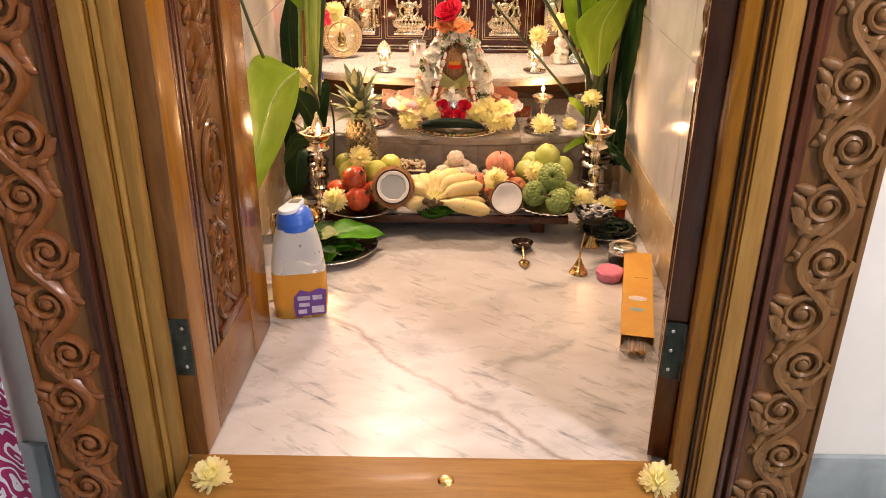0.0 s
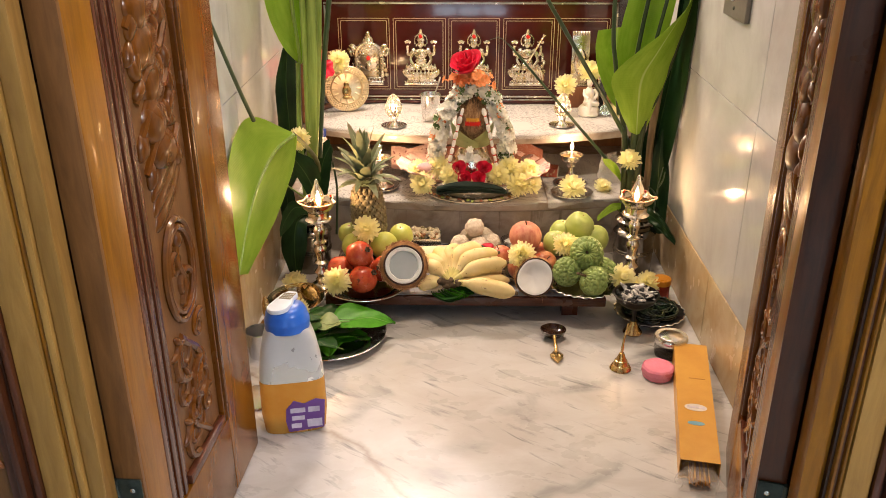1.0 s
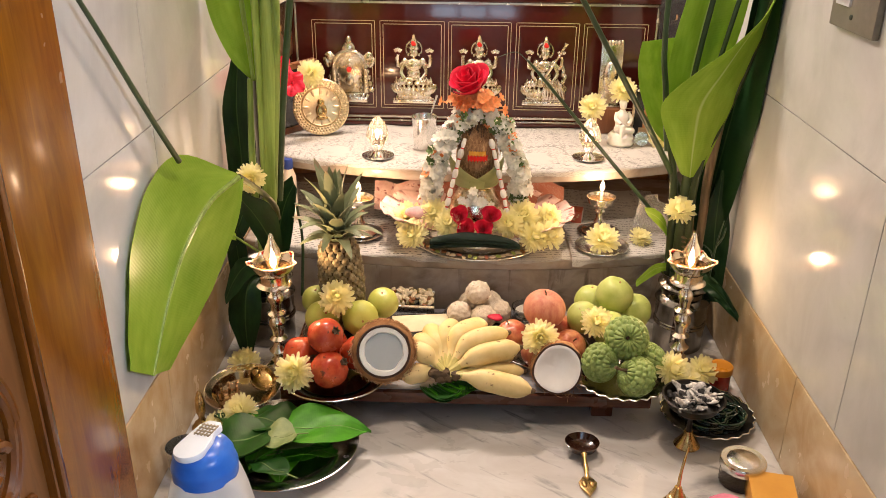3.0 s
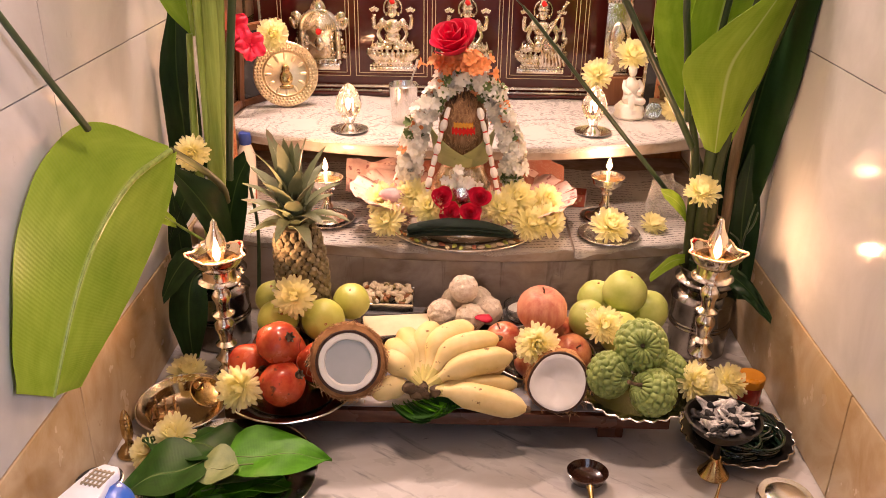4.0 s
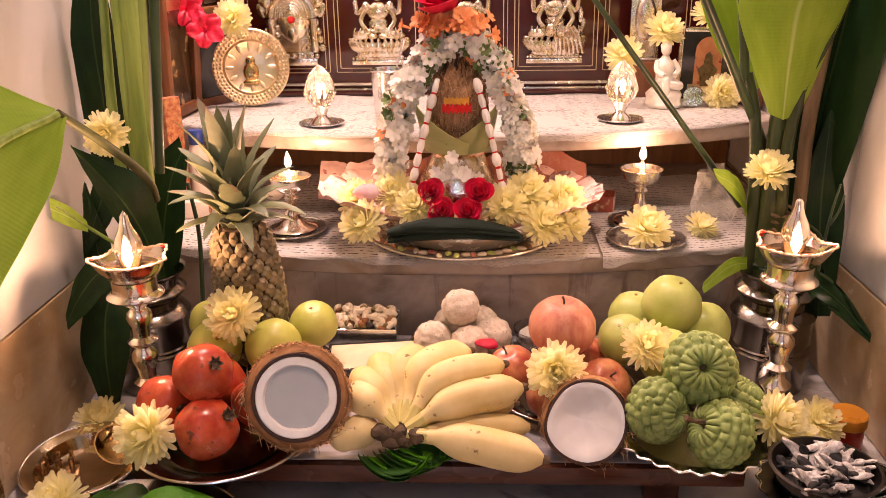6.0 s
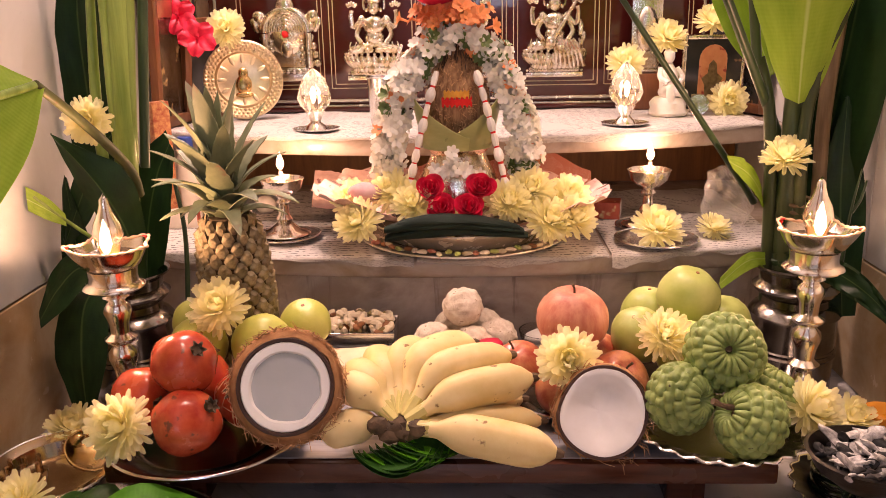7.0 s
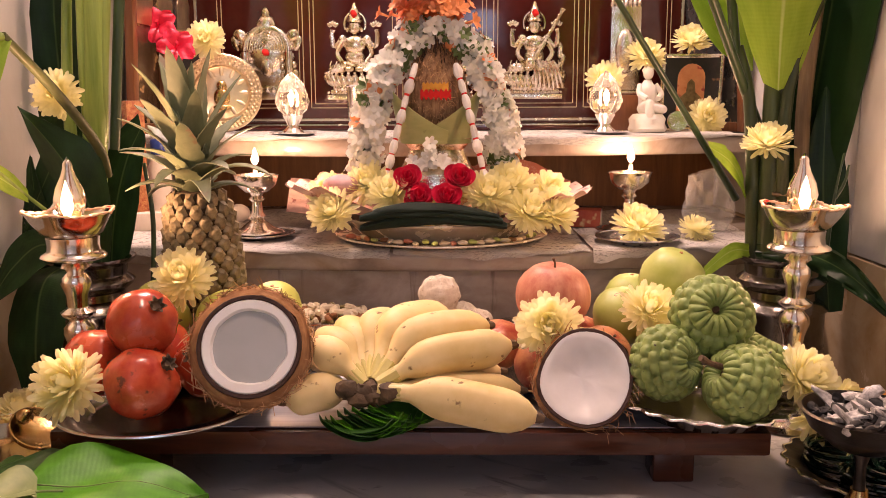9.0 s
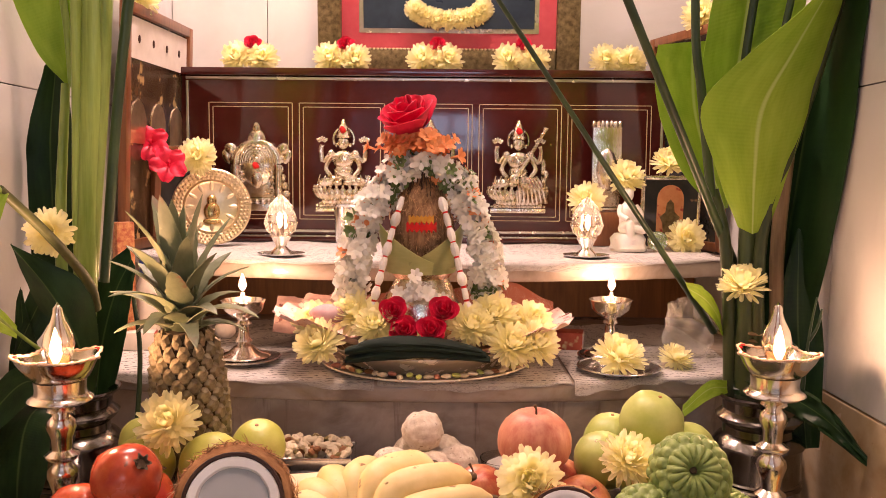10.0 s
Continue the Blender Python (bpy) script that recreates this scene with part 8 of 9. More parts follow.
for x, y, rz in ((0.310, 2.172, 20),):
    b = thing("brass_bell", (x, y, 0.0), "small brass bell-shaped incense cone holder", "bell")
    part("bell", lathe([(0, 0), (0.025, 0), (0.027, 0.002), (0.021, 0.012), (0.019, 0.013), (0.015, 0.024), (0.013, 0.025), (0.009, 0.036), (0.006, 0.044), (0, 0.045)], 28), M_BRASS, b)
    part("handle", tube(curve_points([(0, 0, 0.043), (0.004, 0.008, 0.075), (0.014, 0.022, 0.115)], 10), [0.0035] * 4 + [0.0028] * 4 + [0.0022] * 3, 8), M_BRASS, b)
M_POLISHED = surface("polished_shell", (0.016, 0.006, 0.003), (0.050, 0.018, 0.009), 40, 0.16, bump=0.1, coat=0.4)
ladle = thing("shell_ladle", (0.158, 2.320, 0.0), "dark coconut-shell ladle with an ornate brass handle", "ladle")
part("bowl", lathe([(0, 0.001), (0.016, 0.003), (0.029, 0.013), (0.034, 0.026), (0.0325, 0.0265), (0.026, 0.015), (0, 0.006)], 32, squash=0.92), M_POLISHED, ladle, "polished dark shell bowl")
hd = tube(curve_points([(0, -0.030, 0.020), (0.001, -0.060, 0.012), (0, -0.085, 0.007)], 10), [0.006, 0.005, 0.004, 0.004, 0.0045, 0.005, 0.005, 0.0045, 0.004, 0.004, 0.004], 10)
part("handle", hd, M_BRASS, ladle)
bm = bevelled(prism([(0, -0.135), (0.015, -0.110), (0.017, -0.098), (0.007, -0.082), (-0.007, -0.082), (-0.017, -0.098), (-0.015, -0.110)], 0.003, 0.008), 0.001)
for s in (-1, 1):
    blob(0.005, 0.010, 0.003, (s * 0.007, -0.103, 0.009), bm=bm, seg=10, rings=6)
part("ornament", bm, M_BRASS, ladle, "pierced leaf-shaped brass end")
M_BOXORANGE = surface("orange_card", (0.58, 0.28, 0.04), (0.68, 0.36, 0.06), 14, 0.4, bump=0.05, coat=0.15)
M_CELLO = bpy.data.materials.new("cellophane")
M_CELLO.use_nodes = True
pc = M_CELLO.node_tree.nodes["Principled BSDF"]
pc.inputs["Base Color"].default_value, pc.inputs["Roughness"].default_value, pc.inputs["Alpha"].default_value = (0.75, 0.7, 0.62, 1), 0.06, 0.22
inc = thing("incense_box", pose(0.441, 1.985, 0.0, 0, 0, -11.2), "long orange cardboard incense box, open at one end", "box")
w, L, h, t = 0.078, 0.470, 0.046, 0.0012
part("top", box(w, L, t, (0, 0, h - t / 2)), M_BOXORANGE, inc)
part("bottom", box(w, L, t, (0, 0, t / 2 + 0.0005)), M_BOXORANGE, inc)
for s in (-1, 1):
    part("side", box(t, L, h - 2 * t - 0.001, (s * (w / 2 - t / 2), 0, h / 2)), M_BOXORANGE, inc)
part("end_flap", box(w - 2 * t, t, h - 2 * t - 0.002, (0, L / 2 - 0.002, h / 2)), M_BOXORANGE, inc)
part("badge", prism([(0.024 * math.cos(a), 0.0135 * math.sin(a)) for a in (2 * math.pi * k / 32 for k in range(32))], h, h + 0.0006), M_WHITECARD, inc, "white oval badge", at=(0.0, -0.045, 0))
for k in range(6):
    part("badge_bar", box(0.0045, 0.008, 0.0005, (-0.016 + 0.0064 * k, -0.045, h + 0.0010)), M_LABELGREY, inc, smooth=False)
part("badge", prism([(0.018 * math.cos(a), 0.007 * math.sin(a)) for a in (2 * math.pi * k / 28 for k in range(28))], h, h + 0.0006), surface("blue_badge", (0.12, 0.30, 0.42), (0.2, 0.4, 0.5), 60, 0.4, bump=0), inc, "small blue oval badge", at=(-0.002, -0.105, 0))
part("print_bar", box(0.036, 0.003, 0.0005, (0.008, 0.075, h + 0.0004)), surface("brown_print", (0.40, 0.17, 0.03), (0.44, 0.20, 0.04), 30, 0.4, bump=0), inc, smooth=False)
for k in range(22):
    x, z = -0.018 + 0.0052 * (k % 8), 0.014 + 0.006 * (k // 8)
    part("incense_stick", tube([(x, -L / 2 + 0.06, z), (x + 0.002 * math.sin(k), -L / 2 - 0.026 - 0.004 * (k % 3), z - 0.004)], 0.0017, 6), M_FIBRE if k % 3 else M_TURMERIC, inc)


def wrap(u, v):
    a = 2 * math.pi * v
    r = 0.028 * (1 + 0.25 * math.sin(5 * a + 7 * u) * u) * (1 + 0.35 * u)
    return (r * 1.15 * math.cos(a), -L / 2 + 0.03 - 0.075 * u, 0.022 - 0.006 * u + r * 0.55 * math.sin(a) * (1 - 0.3 * u))


part("wrapper", sheet(wrap, 12, 30), M_CELLO, inc, "crumpled clear wrapper")

# water pots holding the banana stems
def water_pot(at, label):
    ob = thing("steel_water_pot", at, label, "pot", "steel water pots")
    part("body", lathe([(0, 0), (0.054, 0), (0.058, 0.004), (0.060, 0.120), (0.064, 0.126), (0.058, 0.134), (0.048, 0.140), (0.047, 0.150), (0.058, 0.160), (0.061, 0.166), (0.056, 0.170), (0.050, 0.174), (0.052, 0.188), (0.062, 0.196), (0.064, 0.200), (0.060, 0.200), (0.048, 0.190), (0.046, 0.140), (0.054, 0.120), (0, 0.110)], 44), M_SHADESTEEL, ob)
    for z in (0.066, 0.074):
        part("ring", lathe([(0.0590, z - 0.003), (0.0615, z), (0.0590, z + 0.003)], 44), M_SHADESTEEL, ob)
    return ob


water_pot((-0.545, 2.742, 0.0), "steel water pot holding cut banana stems")
water_pot((0.440, 2.752, 0.0), "steel water pot holding cut banana stems")

# flowers on the sill
mum((-0.512, 1.268, 0.012), (0.1, -0.4, 1), 1.0, "yellow flower laid on the door sill")
mum((0.345, 1.275, 0.012), (0.1, -0.4, 1), 1.0, "yellow flower laid on the door sill")
# switch plate on the side wall
sw = thing("switch_plate", (RIGHT - 0.0005, 2.350, 0.893), "grey metal switch plate with a white rocker switch", "switch")
part("plate", box(0.012, 0.165, 0.155, (-0.006, 0, 0), 0.003), surface("grey_plate", (0.20, 0.19, 0.16), (0.28, 0.27, 0.23), 30, 0.4, metal=0.3, bump=0.05), sw)
part("rocker", box(0.014, 0.030, 0.058, (-0.018, 0.034, 0.000), 0.003), M_WHITEPLASTIC, sw, "white rocker switch")
part("surround", box(0.006, 0.052, 0.082, (-0.0135, 0.034, 0.000), 0.002), M_WHITEPLASTIC, sw)
for y, z in ((-0.055, 0.0), (0.0, -0.055)):
    part("screw", lathe([(0, 0.003), (0.004, 0.002), (0.0045, 0)], 12), M_HINGE, sw, at=pose(-0.012, y, z, 0, -90, 0))
# printed curtain in the outer room
def drape(u, v):
    return (-0.862 - 0.62 * u, 1.255 + 0.012 * math.sin(26 * u) * (0.6 + 0.4 * v) + 0.02 * math.sin(7 * u), OUT_Z + 0.02 + 1.85 * v)


mc, tc, bc = nodes_of("printed_cotton")
vc = tc.nodes.new("ShaderNodeTexVoronoi")
vc.feature, vc.inputs["Scale"].default_value = "F1", 15
wv = tc.nodes.new("ShaderNodeTexNoise")
wv.inputs["Scale"].default_value, wv.inputs["Detail"].default_value = 9, 2
co = coords(tc)
tc.links.new(co, wv.inputs["Vector"])
tc.links.new(mixed(tc, 0.12, co, wv.outputs["Color"]), vc.inputs["Vector"])
sn = tc.nodes.new("ShaderNodeMath")
sn.operation = "SINE"
ml = tc.nodes.new("ShaderNodeMath")
ml.operation = "MULTIPLY"
ml.inputs[1].default_value = 26
tc.links.new(vc.outputs["Distance"], ml.inputs[0])
tc.links.new(ml.outputs[0], sn.inputs[0])
rc = ramp(tc, [(0.26, (0.42, 0.02, 0.12)), (0.36, (0.10, 0.03, 0.14)), (0.46, (0.78, 0.76, 0.80))])
tc.links.new(sn.outputs[0], rc.inputs["Fac"])
tc.links.new(rc.outputs["Color"], bc.inputs["Base Color"])
bc.inputs["Roughness"].default_value = 0.85
solid("printed_curtain", sheet(drape, 70, 30, 0.0015), mc, "white cotton curtain printed with crimson and purple scrolls", "curtain")
# the shrine lamp, tube lamp on the back wall and round ceiling lamp outside
tl = thing("tube_lamp", (-0.36, 3.455, 1.65), "plain white tube lamp on the back wall", "lamp")
part("housing", box(0.53, 0.04, 0.05, (0, 0.02, 0.01), 0.006), M_WHITECARD, tl)
part("tube", tube([(-0.25, -0.018, 0), (0.25, -0.018, 0)], 0.012, 12), glow("tube_glow", (1.0, 0.86, 0.68), 6.0), tl, "glowing glass tube")
wl = thing("wall_lamp", pose(1.83, -0.24, 2.14, 0, -90, 0), "round white lamp on the outer room's side wall", "lamp")
part("base", lathe([(0, 0), (0.07, 0), (0.074, 0.006), (0.060, 0.020), (0, 0.020)], 36), M_WHITECARD, wl)
part("shade", lathe([(0.058, 0.018), (0.082, 0.034), (0.086, 0.056), (0.070, 0.080), (0.040, 0.094), (0, 0.098)], 36), glow("wall_lamp_glow", (0.86, 0.94, 1.0), 3.0), wl, "glowing round shade")
sl = thing("ceiling_lamp", (0.15, 2.30, 2.70), "small round white ceiling lamp in the shrine", "lamp")
part("shade", lathe([(0.0, -0.030), (0.07, -0.026), (0.11, -0.010), (0.12, 0.0)], 32), glow("shade_glow", (1.0, 0.86, 0.68), 2.0), sl, "glowing round shade")

# ---- banana stems and leaves at either side ----
def blade(left, mid, right, nu=30, nv=12, ripple=0.003, seed=0.0, thick=0.0008):
    """A big leaf between two edges and its midrib, each a smooth line through a few knots."""
    L, C, R = (curve_points(k, nu) for k in (left, mid, right))

    def g(u, v):
        i = min(nu, round(u * nu))
        w = 2 * v - 1
        side = L[i] if w < 0 else R[i]
        p = C[i].lerp(side, abs(w))
        n = (R[i] - L[i]).cross(C[min(nu, i + 1)] - C[max(0, i - 1)])
        n = n.normalized() if n.length > 1e-9 else Vector((0, -1, 0))
        bow = 0.10 * (side - C[i]).length * abs(w) * (1 - abs(w))
        return p + n * (bow + ripple * abs(w) * noise.noise(Vector((u * 9 + seed, w * 2, seed))))
    return sheet(g, nu, nv, thick)


def plant(name, label):
    return thing(name, (0, 0, 0), label, "banana plant", "banana stems")


def limb(parent, knots, r0, r1, material, name="stalk", n=24, seg=12):
    pts = curve_points(knots, n)
    return part(name, tube(pts, [r0 + (r1 - r0) * i / n for i in range(n + 1)], seg), material, parent)


left_plant = plant("banana_stem_bundle", "cut banana stems with broad green leaves in a pot")
limb(left_plant, [(-0.540, 2.742, 0.03), (-0.528, 2.742, 0.30), (-0.505, 2.742, 0.62), (-0.485, 2.745, 0.95), (-0.470, 2.75, 1.30)], 0.0125, 0.026, M_STALK)
limb(left_plant, [(-0.533, 2.736, 0.36), (-0.530, 2.732, 0.46), (-0.524, 2.734, 0.65), (-0.515, 2.735, 1.25)], 0.004, 0.010, M_STALK, "sheath")
limb(left_plant, [(-0.512, 2.745, 0.36), (-0.504, 2.738, 0.45), (-0.486, 2.735, 0.65), (-0.470, 2.72, 0.90), (-0.45, 2.72, 1.25)], 0.005, 0.010, M_STALK)
limb(left_plant, [(-0.505, 2.76, 0.35), (-0.480, 2.76, 0.60), (-0.440, 2.755, 0.90), (-0.41, 2.75, 1.25)], 0.007, 0.008, M_RIB, "rib")
limb(left_plant, [(-0.545, 2.740, 0.15), (-0.556, 2.738, 0.40), (-0.550, 2.755, 0.63)], 0.010, 0.006, M_STALK, "petiole")
limb(left_plant, [(-0.508, 2.735, 0.315), (-0.506, 2.715, 0.349), (-0.509, 2.668, 0.389), (-0.517, 2.600, 0.438), (-0.530, 2.530, 0.487)], 0.0075, 0.0055, M_PETIOLE, "petiole")
part("leaf", blade([(-0.535, 2.535, 0.492), (-0.615, 2.450, 0.556), (-0.624, 2.300, 0.545), (-0.624, 2.196, 0.472), (-0.624, 2.141, 0.360), (-0.624, 2.122, 0.292)],
                   [(-0.530, 2.530, 0.487), (-0.562, 2.440, 0.470), (-0.585, 2.350, 0.420), (-0.602, 2.280, 0.350), (-0.614, 2.220, 0.270), (-0.618, 2.195, 0.236)],
                   [(-0.522, 2.535, 0.482), (-0.528, 2.490, 0.412), (-0.548, 2.410, 0.342), (-0.572, 2.350, 0.285), (-0.600, 2.300, 0.235), (-0.618, 2.272, 0.200)], seed=1.0), M_BANLEAF, left_plant, "broad bright green leaf drooping forward")
limb(left_plant, [(-0.530, 2.529, 0.486), (-0.563, 2.438, 0.467), (-0.587, 2.346, 0.417), (-0.604, 2.276, 0.347), (-0.6185, 2.195, 0.235)], 0.005, 0.0025, M_STALK, "midrib")
limb(left_plant, [(-0.600, 2.400, 0.560), (-0.608, 2.300, 0.68), (-0.612, 2.180, 0.82), (-0.614, 2.08, 0.93)], 0.0055, 0.0035, M_RIB, "rib")
part("leaf", blade([(-0.548, 2.760, 0.625), (-0.590, 2.750, 0.680), (-0.626, 2.745, 0.790), (-0.628, 2.745, 0.95), (-0.62, 2.745, 1.25)], [(-0.544, 2.764, 0.625), (-0.548, 2.765, 0.70), (-0.558, 2.77, 0.82), (-0.566, 2.77, 1.0), (-0.57, 2.77, 1.25)],
                   [(-0.540, 2.766, 0.625), (-0.520, 2.780, 0.68), (-0.512, 2.790, 0.80), (-0.515, 2.795, 1.0), (-0.52, 2.80, 1.25)], seed=2.0), M_BANLEAF, left_plant, "upright bright green leaf")
limb(left_plant, [(-0.544, 2.760, 0.625), (-0.548, 2.761, 0.70), (-0.558, 2.765, 0.82), (-0.57, 2.765, 1.25)], 0.004, 0.006, M_STALK, "midrib")
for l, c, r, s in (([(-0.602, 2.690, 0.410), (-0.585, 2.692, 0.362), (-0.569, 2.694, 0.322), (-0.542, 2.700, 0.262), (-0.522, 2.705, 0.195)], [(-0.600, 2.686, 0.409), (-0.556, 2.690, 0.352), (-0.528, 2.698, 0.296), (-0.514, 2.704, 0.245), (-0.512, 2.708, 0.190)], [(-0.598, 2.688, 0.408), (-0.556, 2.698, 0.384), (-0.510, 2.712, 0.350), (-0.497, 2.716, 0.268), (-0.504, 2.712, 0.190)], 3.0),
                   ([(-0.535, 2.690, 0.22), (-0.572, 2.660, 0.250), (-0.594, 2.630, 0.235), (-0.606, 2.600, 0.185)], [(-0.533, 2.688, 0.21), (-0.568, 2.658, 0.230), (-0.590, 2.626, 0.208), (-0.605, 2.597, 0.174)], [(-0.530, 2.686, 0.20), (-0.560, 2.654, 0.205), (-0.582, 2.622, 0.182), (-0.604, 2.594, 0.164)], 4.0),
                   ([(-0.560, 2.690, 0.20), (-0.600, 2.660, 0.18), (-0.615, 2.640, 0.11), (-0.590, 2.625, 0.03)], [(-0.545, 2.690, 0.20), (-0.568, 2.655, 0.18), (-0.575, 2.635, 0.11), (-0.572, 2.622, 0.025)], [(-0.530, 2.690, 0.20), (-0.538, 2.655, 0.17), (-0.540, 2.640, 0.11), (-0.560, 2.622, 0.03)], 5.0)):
    part("leaf", blade(l, c, r, 20, 8, 0.004, s), M_BANSHADE, left_plant, "green leaf coloured dark for shade")
part("leaf", blade([(-0.628, 2.800, 0.36), (-0.630, 2.800, 0.46), (-0.628, 2.800, 0.56), (-0.600, 2.800, 0.66)], [(-0.598, 2.810, 0.35), (-0.600, 2.812, 0.46), (-0.600, 2.812, 0.56), (-0.585, 2.810, 0.68)], [(-0.568, 2.805, 0.35), (-0.562, 2.805, 0.46), (-0.564, 2.805, 0.56), (-0.570, 2.805, 0.66)], 20, 8, 0.005, 14.0), M_BANSHADE, left_plant, "green leaf coloured dark for shade")
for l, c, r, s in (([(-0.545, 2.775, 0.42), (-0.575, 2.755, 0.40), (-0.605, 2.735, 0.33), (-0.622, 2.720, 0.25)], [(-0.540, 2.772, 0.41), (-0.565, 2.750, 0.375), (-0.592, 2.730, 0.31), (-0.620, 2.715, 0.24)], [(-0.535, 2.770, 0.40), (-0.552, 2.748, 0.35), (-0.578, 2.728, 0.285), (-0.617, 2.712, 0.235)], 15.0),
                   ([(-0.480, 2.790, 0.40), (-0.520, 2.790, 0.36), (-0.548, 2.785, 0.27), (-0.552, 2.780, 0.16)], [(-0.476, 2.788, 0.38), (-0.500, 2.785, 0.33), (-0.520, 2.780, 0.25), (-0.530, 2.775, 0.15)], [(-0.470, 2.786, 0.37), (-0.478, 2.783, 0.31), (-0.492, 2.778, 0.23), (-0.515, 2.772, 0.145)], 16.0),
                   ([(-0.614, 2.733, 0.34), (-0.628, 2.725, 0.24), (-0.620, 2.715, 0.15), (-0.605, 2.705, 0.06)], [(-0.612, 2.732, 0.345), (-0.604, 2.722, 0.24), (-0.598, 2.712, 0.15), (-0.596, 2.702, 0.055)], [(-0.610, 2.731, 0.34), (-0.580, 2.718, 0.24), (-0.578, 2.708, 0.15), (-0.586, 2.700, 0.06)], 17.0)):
    part("leaf", blade(l, c, r, 20, 8, 0.006, s), M_BANSHADE, left_plant, "green leaf coloured dark for shade")
limb(left_plant, [(-0.525, 2.715, 0.22), (-0.585, 2.680, 0.285), (-0.620, 2.655, 0.330)], 0.003, 0.002, M_STALK, "petiole")
part("leaf", blade([(-0.590, 2.676, 0.300), (-0.605, 2.665, 0.325), (-0.626, 2.650, 0.345)], [(-0.590, 2.675, 0.292), (-0.608, 2.663, 0.310), (-0.627, 2.650, 0.328)], [(-0.590, 2.674, 0.284), (-0.608, 2.661, 0.296), (-0.626, 2.648, 0.312)], 10, 6, 0.003, 6.0), M_BANLEAF, left_plant, "torn scrap of leaf")
limb(left_plant, [(-0.470, 2.770, 0.10), (-0.462, 2.775, 0.24), (-0.470, 2.775, 0.33)], 0.004, 0.003, M_RIB, "twig")

right_plant = plant("banana_stem_bundle", "cut banana stems with folded green leaves in a pot")
limb(right_plant, [(0.425, 2.752, 0.03), (0.418, 2.752, 0.25), (0.418, 2.770, 0.44), (0.422, 2.785, 0.54)], 0.022, 0.006, M_SHADESTALK)
limb(right_plant, [(0.445, 2.740, 0.05), (0.430, 2.740, 0.25), (0.432, 2.748, 0.43), (0.470, 2.745, 0.56), (0.505, 2.735, 0.69), (0.524, 2.72, 0.80), (0.529, 2.70, 0.90)], 0.010, 0.005, M_SHADESTALK, "petiole")
limb(right_plant, [(0.405, 2.760, 0.10), (0.398, 2.765, 0.28), (0.388, 2.775, 0.42), (0.372, 2.78, 0.49)], 0.013, 0.006, M_SHADESTALK)
part("leaf", blade([(0.395, 2.742, 0.438), (0.352, 2.715, 0.520), (0.326, 2.700, 0.606), (0.385, 2.690, 0.672), (0.455, 2.680, 0.735), (0.505, 2.67, 0.80), (0.52, 2.66, 0.88)],
                   [(0.417, 2.746, 0.428), (0.410, 2.728, 0.520), (0.412, 2.715, 0.600), (0.445, 2.706, 0.672), (0.482, 2.700, 0.745), (0.512, 2.69, 0.805), (0.524, 2.68, 0.885)],
                   [(0.438, 2.745, 0.436), (0.466, 2.740, 0.530), (0.488, 2.736, 0.620), (0.506, 2.730, 0.692), (0.520, 2.722, 0.760), (0.526, 2.71, 0.82), (0.529, 2.70, 0.89)], 34, 12, 0.004, 7.0), M_BANLEAF, right_plant, "broad leaf folded forward over its rib")
part("leaf", blade([(0.405, 2.775, 0.50), (0.345, 2.765, 0.600), (0.350, 2.765, 0.72), (0.375, 2.77, 0.88), (0.37, 2.78, 1.2)], [(0.420, 2.785, 0.50), (0.400, 2.785, 0.62), (0.410, 2.785, 0.74), (0.430, 2.785, 0.90), (0.435, 2.79, 1.2)],
                   [(0.440, 2.785, 0.50), (0.470, 2.78, 0.64), (0.492, 2.78, 0.76), (0.505, 2.78, 0.90), (0.50, 2.79, 1.2)], 30, 10, 0.004, 8.0), M_BANLEAF, right_plant, "upright bright green leaf")
part("leaf", blade([(0.405, 2.835, 0.455), (0.350, 2.845, 0.505), (0.312, 2.85, 0.585), (0.298, 2.85, 0.655), (0.302, 2.85, 0.705)], [(0.412, 2.85, 0.46), (0.385, 2.855, 0.53), (0.365, 2.86, 0.60), (0.358, 2.86, 0.66), (0.358, 2.86, 0.712)],
                   [(0.420, 2.86, 0.46), (0.422, 2.868, 0.53), (0.422, 2.87, 0.60), (0.420, 2.87, 0.66), (0.416, 2.87, 0.716)], 24, 10, 0.004, 9.0), M_BANLEAF, right_plant, "leaf with a squarely cut end")
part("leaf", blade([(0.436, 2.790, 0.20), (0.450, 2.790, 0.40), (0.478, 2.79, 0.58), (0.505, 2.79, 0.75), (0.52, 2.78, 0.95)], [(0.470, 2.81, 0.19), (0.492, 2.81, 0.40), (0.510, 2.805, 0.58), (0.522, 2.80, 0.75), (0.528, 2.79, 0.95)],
                   [(0.505, 2.790, 0.20), (0.524, 2.74, 0.40), (0.530, 2.70, 0.58), (0.531, 2.68, 0.75), (0.531, 2.66, 0.95)], 24, 10, 0.006, 10.0), M_BANSHADE, right_plant, "leaf pressed to the wall, coloured dark for shade")
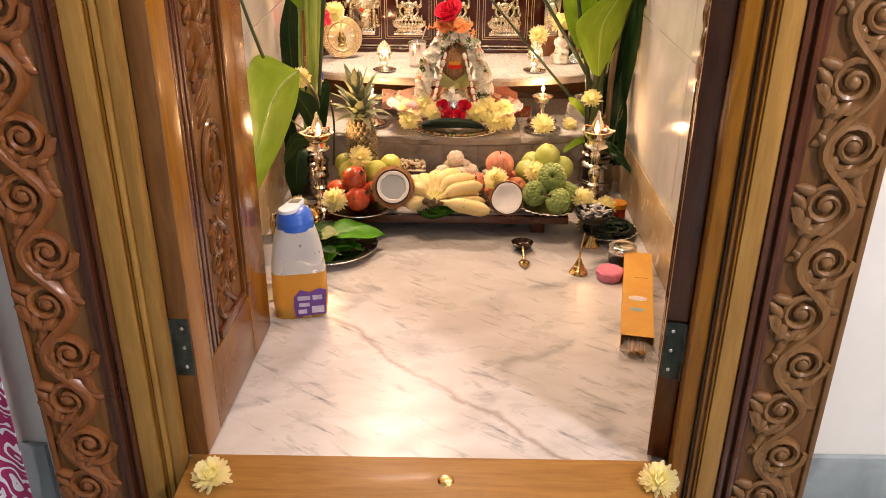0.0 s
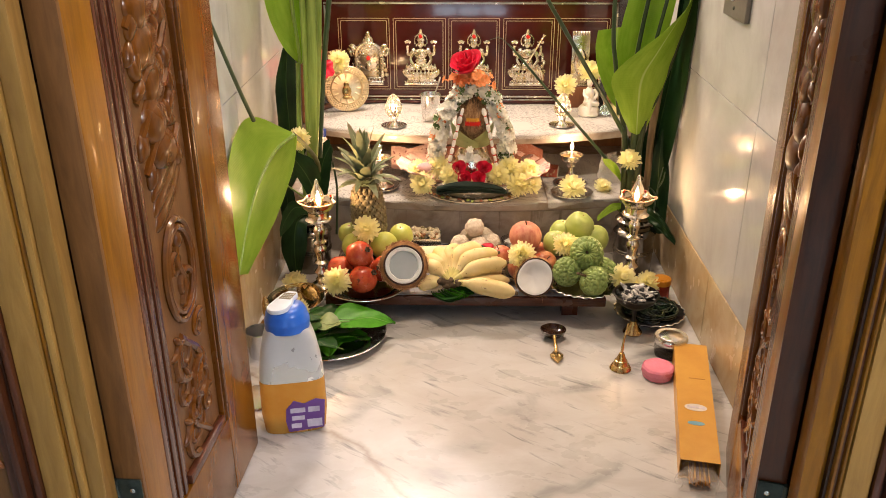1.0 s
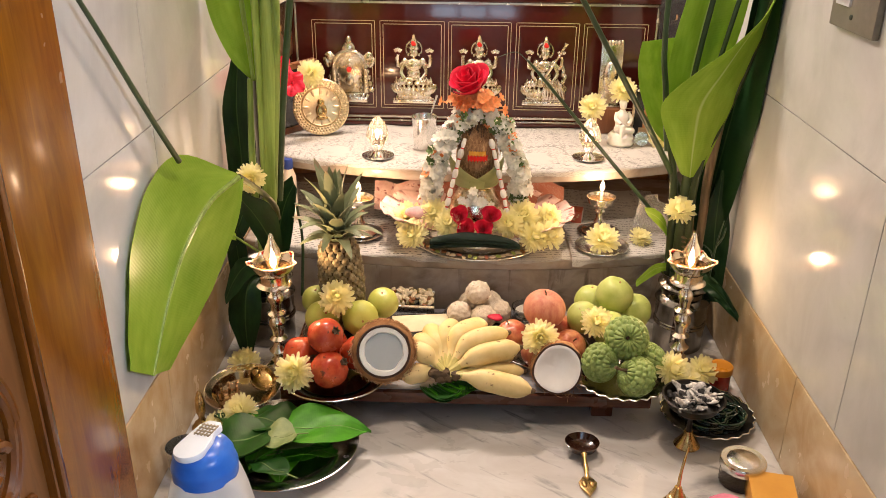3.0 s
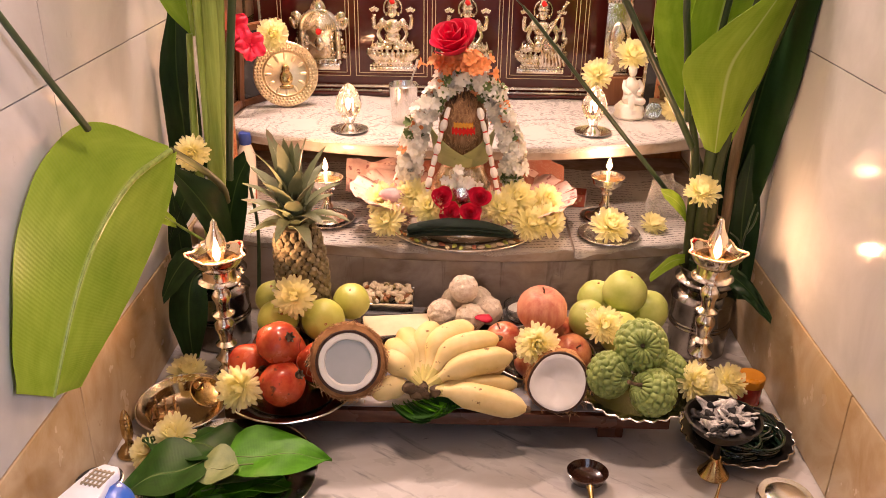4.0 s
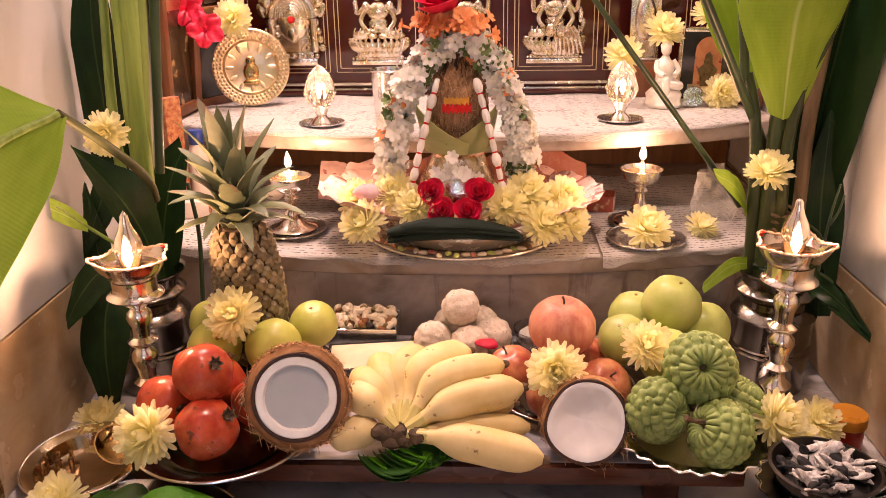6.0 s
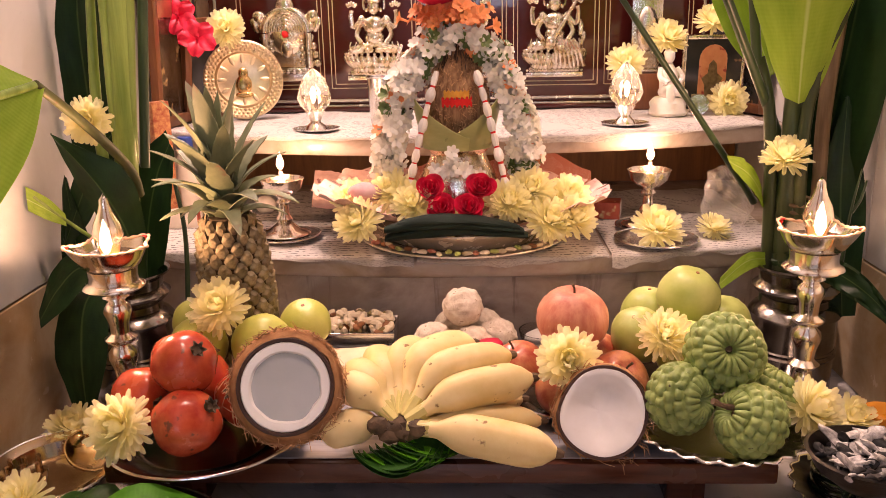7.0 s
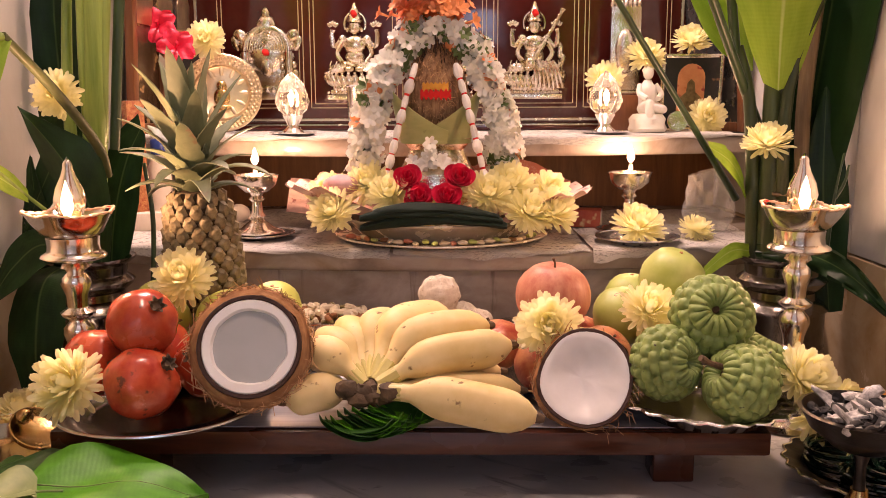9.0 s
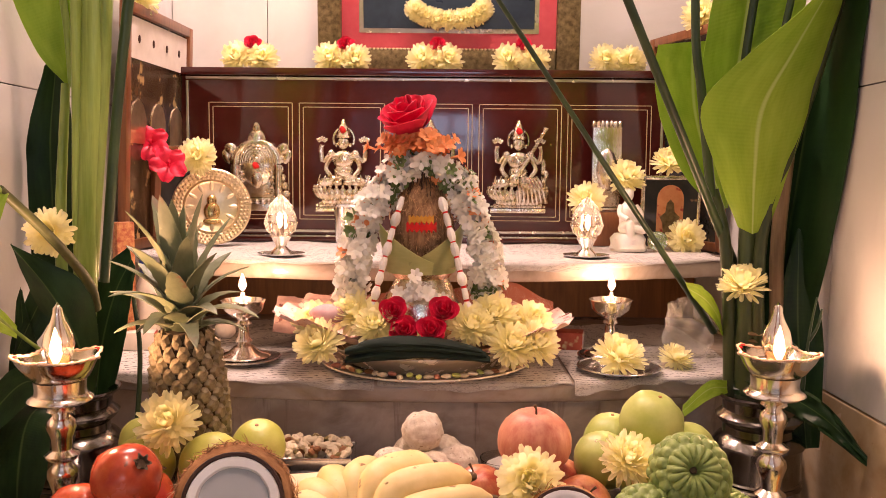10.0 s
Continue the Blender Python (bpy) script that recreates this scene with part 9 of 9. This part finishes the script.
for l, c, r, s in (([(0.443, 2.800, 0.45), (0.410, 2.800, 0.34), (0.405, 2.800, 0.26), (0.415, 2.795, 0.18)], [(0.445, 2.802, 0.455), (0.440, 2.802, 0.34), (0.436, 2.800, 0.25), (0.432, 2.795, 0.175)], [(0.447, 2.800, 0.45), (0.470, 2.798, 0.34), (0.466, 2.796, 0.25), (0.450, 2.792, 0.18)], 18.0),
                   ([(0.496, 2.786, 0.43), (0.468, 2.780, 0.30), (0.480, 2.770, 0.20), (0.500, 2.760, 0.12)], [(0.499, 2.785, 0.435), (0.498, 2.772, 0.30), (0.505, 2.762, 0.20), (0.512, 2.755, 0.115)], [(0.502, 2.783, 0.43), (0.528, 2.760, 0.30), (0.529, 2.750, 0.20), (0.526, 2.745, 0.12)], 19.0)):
    part("leaf", blade(l, c, r, 20, 8, 0.006, s), M_BANSHADE, right_plant, "green leaf coloured dark for shade")
limb(right_plant, [(0.425, 2.815, 0.36), (0.360, 2.755, 0.465), (0.291, 2.682, 0.572), (0.160, 2.543, 0.774), (0.060, 2.44, 0.93)], 0.0075, 0.0045, M_RIB, "rib")
limb(right_plant, [(0.400, 2.845, 0.27), (0.369, 2.820, 0.309), (0.215, 2.694, 0.496), (0.063, 2.569, 0.683), (0.030, 2.54, 0.722)], 0.0062, 0.0020, M_RIB, "rib")
limb(right_plant, [(0.030, 2.540, 0.722), (0.005, 2.52, 0.742), (-0.030, 2.50, 0.735)], 0.0012, 0.0005, M_RIB, "dry_tendril", 10, 6)
limb(right_plant, [(0.368, 2.780, 0.48), (0.345, 2.765, 0.62), (0.328, 2.755, 0.75), (0.322, 2.74, 1.15)], 0.0070, 0.0055, M_RIB, "rib")
limb(right_plant, [(0.392, 2.765, 0.56), (0.408, 2.762, 0.72), (0.432, 2.76, 0.92), (0.445, 2.76, 1.15)], 0.0060, 0.0055, M_RIB, "rib")
limb(right_plant, [(0.440, 2.735, 0.68), (0.462, 2.735, 0.80), (0.488, 2.73, 0.95)], 0.0050, 0.0050, M_RIB, "rib")
part("leaf", blade([(0.400, 2.790, 0.255), (0.378, 2.765, 0.320), (0.350, 2.745, 0.352), (0.322, 2.735, 0.360)], [(0.403, 2.788, 0.250), (0.382, 2.765, 0.300), (0.356, 2.745, 0.332), (0.325, 2.735, 0.352)], [(0.406, 2.786, 0.245), (0.388, 2.765, 0.278), (0.364, 2.745, 0.308), (0.334, 2.735, 0.338)], 16, 8, 0.004, 11.0), M_BANLEAF, right_plant, "small curled green leaf")
part("leaf", blade([(0.400, 2.750, 0.215), (0.450, 2.700, 0.228), (0.495, 2.660, 0.205), (0.531, 2.620, 0.150)], [(0.400, 2.748, 0.206), (0.450, 2.695, 0.210), (0.492, 2.655, 0.188), (0.530, 2.618, 0.144)], [(0.400, 2.746, 0.198), (0.447, 2.690, 0.192), (0.488, 2.650, 0.170), (0.529, 2.616, 0.138)], 26, 10, 0.016, 12.0), M_BANSHADE, right_plant, "drooping leaf coloured dark for shade")
part("leaf", blade([(0.392, 2.755, 0.215), (0.358, 2.735, 0.218), (0.318, 2.712, 0.190)], [(0.392, 2.752, 0.206), (0.358, 2.730, 0.208), (0.316, 2.708, 0.182)], [(0.392, 2.749, 0.198), (0.360, 2.725, 0.196), (0.318, 2.704, 0.176)], 12, 6, 0.003, 13.0), M_BANLEAF, right_plant, "small green leaf tip")
limb(right_plant, [(0.462, 2.765, 0.10), (0.466, 2.772, 0.295), (0.467, 2.780, 0.412), (0.478, 2.785, 0.56)], 0.009, 0.011, M_DRYSTEM, "dry_stalk")
limb(right_plant, [(0.444, 2.762, 0.08), (0.440, 2.762, 0.233), (0.434, 2.765, 0.345)], 0.0085, 0.009, M_DRYSTEM, "dry_stalk")
for z in (0.268, 0.280, 0.290):
    part("tie", tube([(0.432 + 0.021 * math.cos(a), 2.752 + 0.017 * math.sin(a), z + 0.004 * math.sin(a)) for a in (2 * math.pi * k / 24 for k in range(25))], 0.0032, 6, caps=False), M_DRYSTEM, right_plant, "strip of dry fibre tied round the stems")
for knots in ([(0.478, 2.700, 0.20), (0.481, 2.700, 0.259), (0.485, 2.700, 0.300), (0.492, 2.700, 0.345)], [(0.481, 2.700, 0.255), (0.472, 2.702, 0.272), (0.456, 2.704, 0.285)], [(0.484, 2.700, 0.285), (0.494, 2.698, 0.305), (0.498, 2.696, 0.330)]):
    limb(right_plant, knots, 0.0028, 0.0014, M_RIB, "twig", 12, 6)
mum((-0.552, 2.700, 0.425), (0.2, -1, 0.2), 0.85, "yellow flower tucked into the banana stems", "flowers on stems")
mum((0.400, 2.728, 0.352), (-0.1, -0.35, 1.0), 0.9, "yellow flower tucked into the banana stems", "flowers on stems")
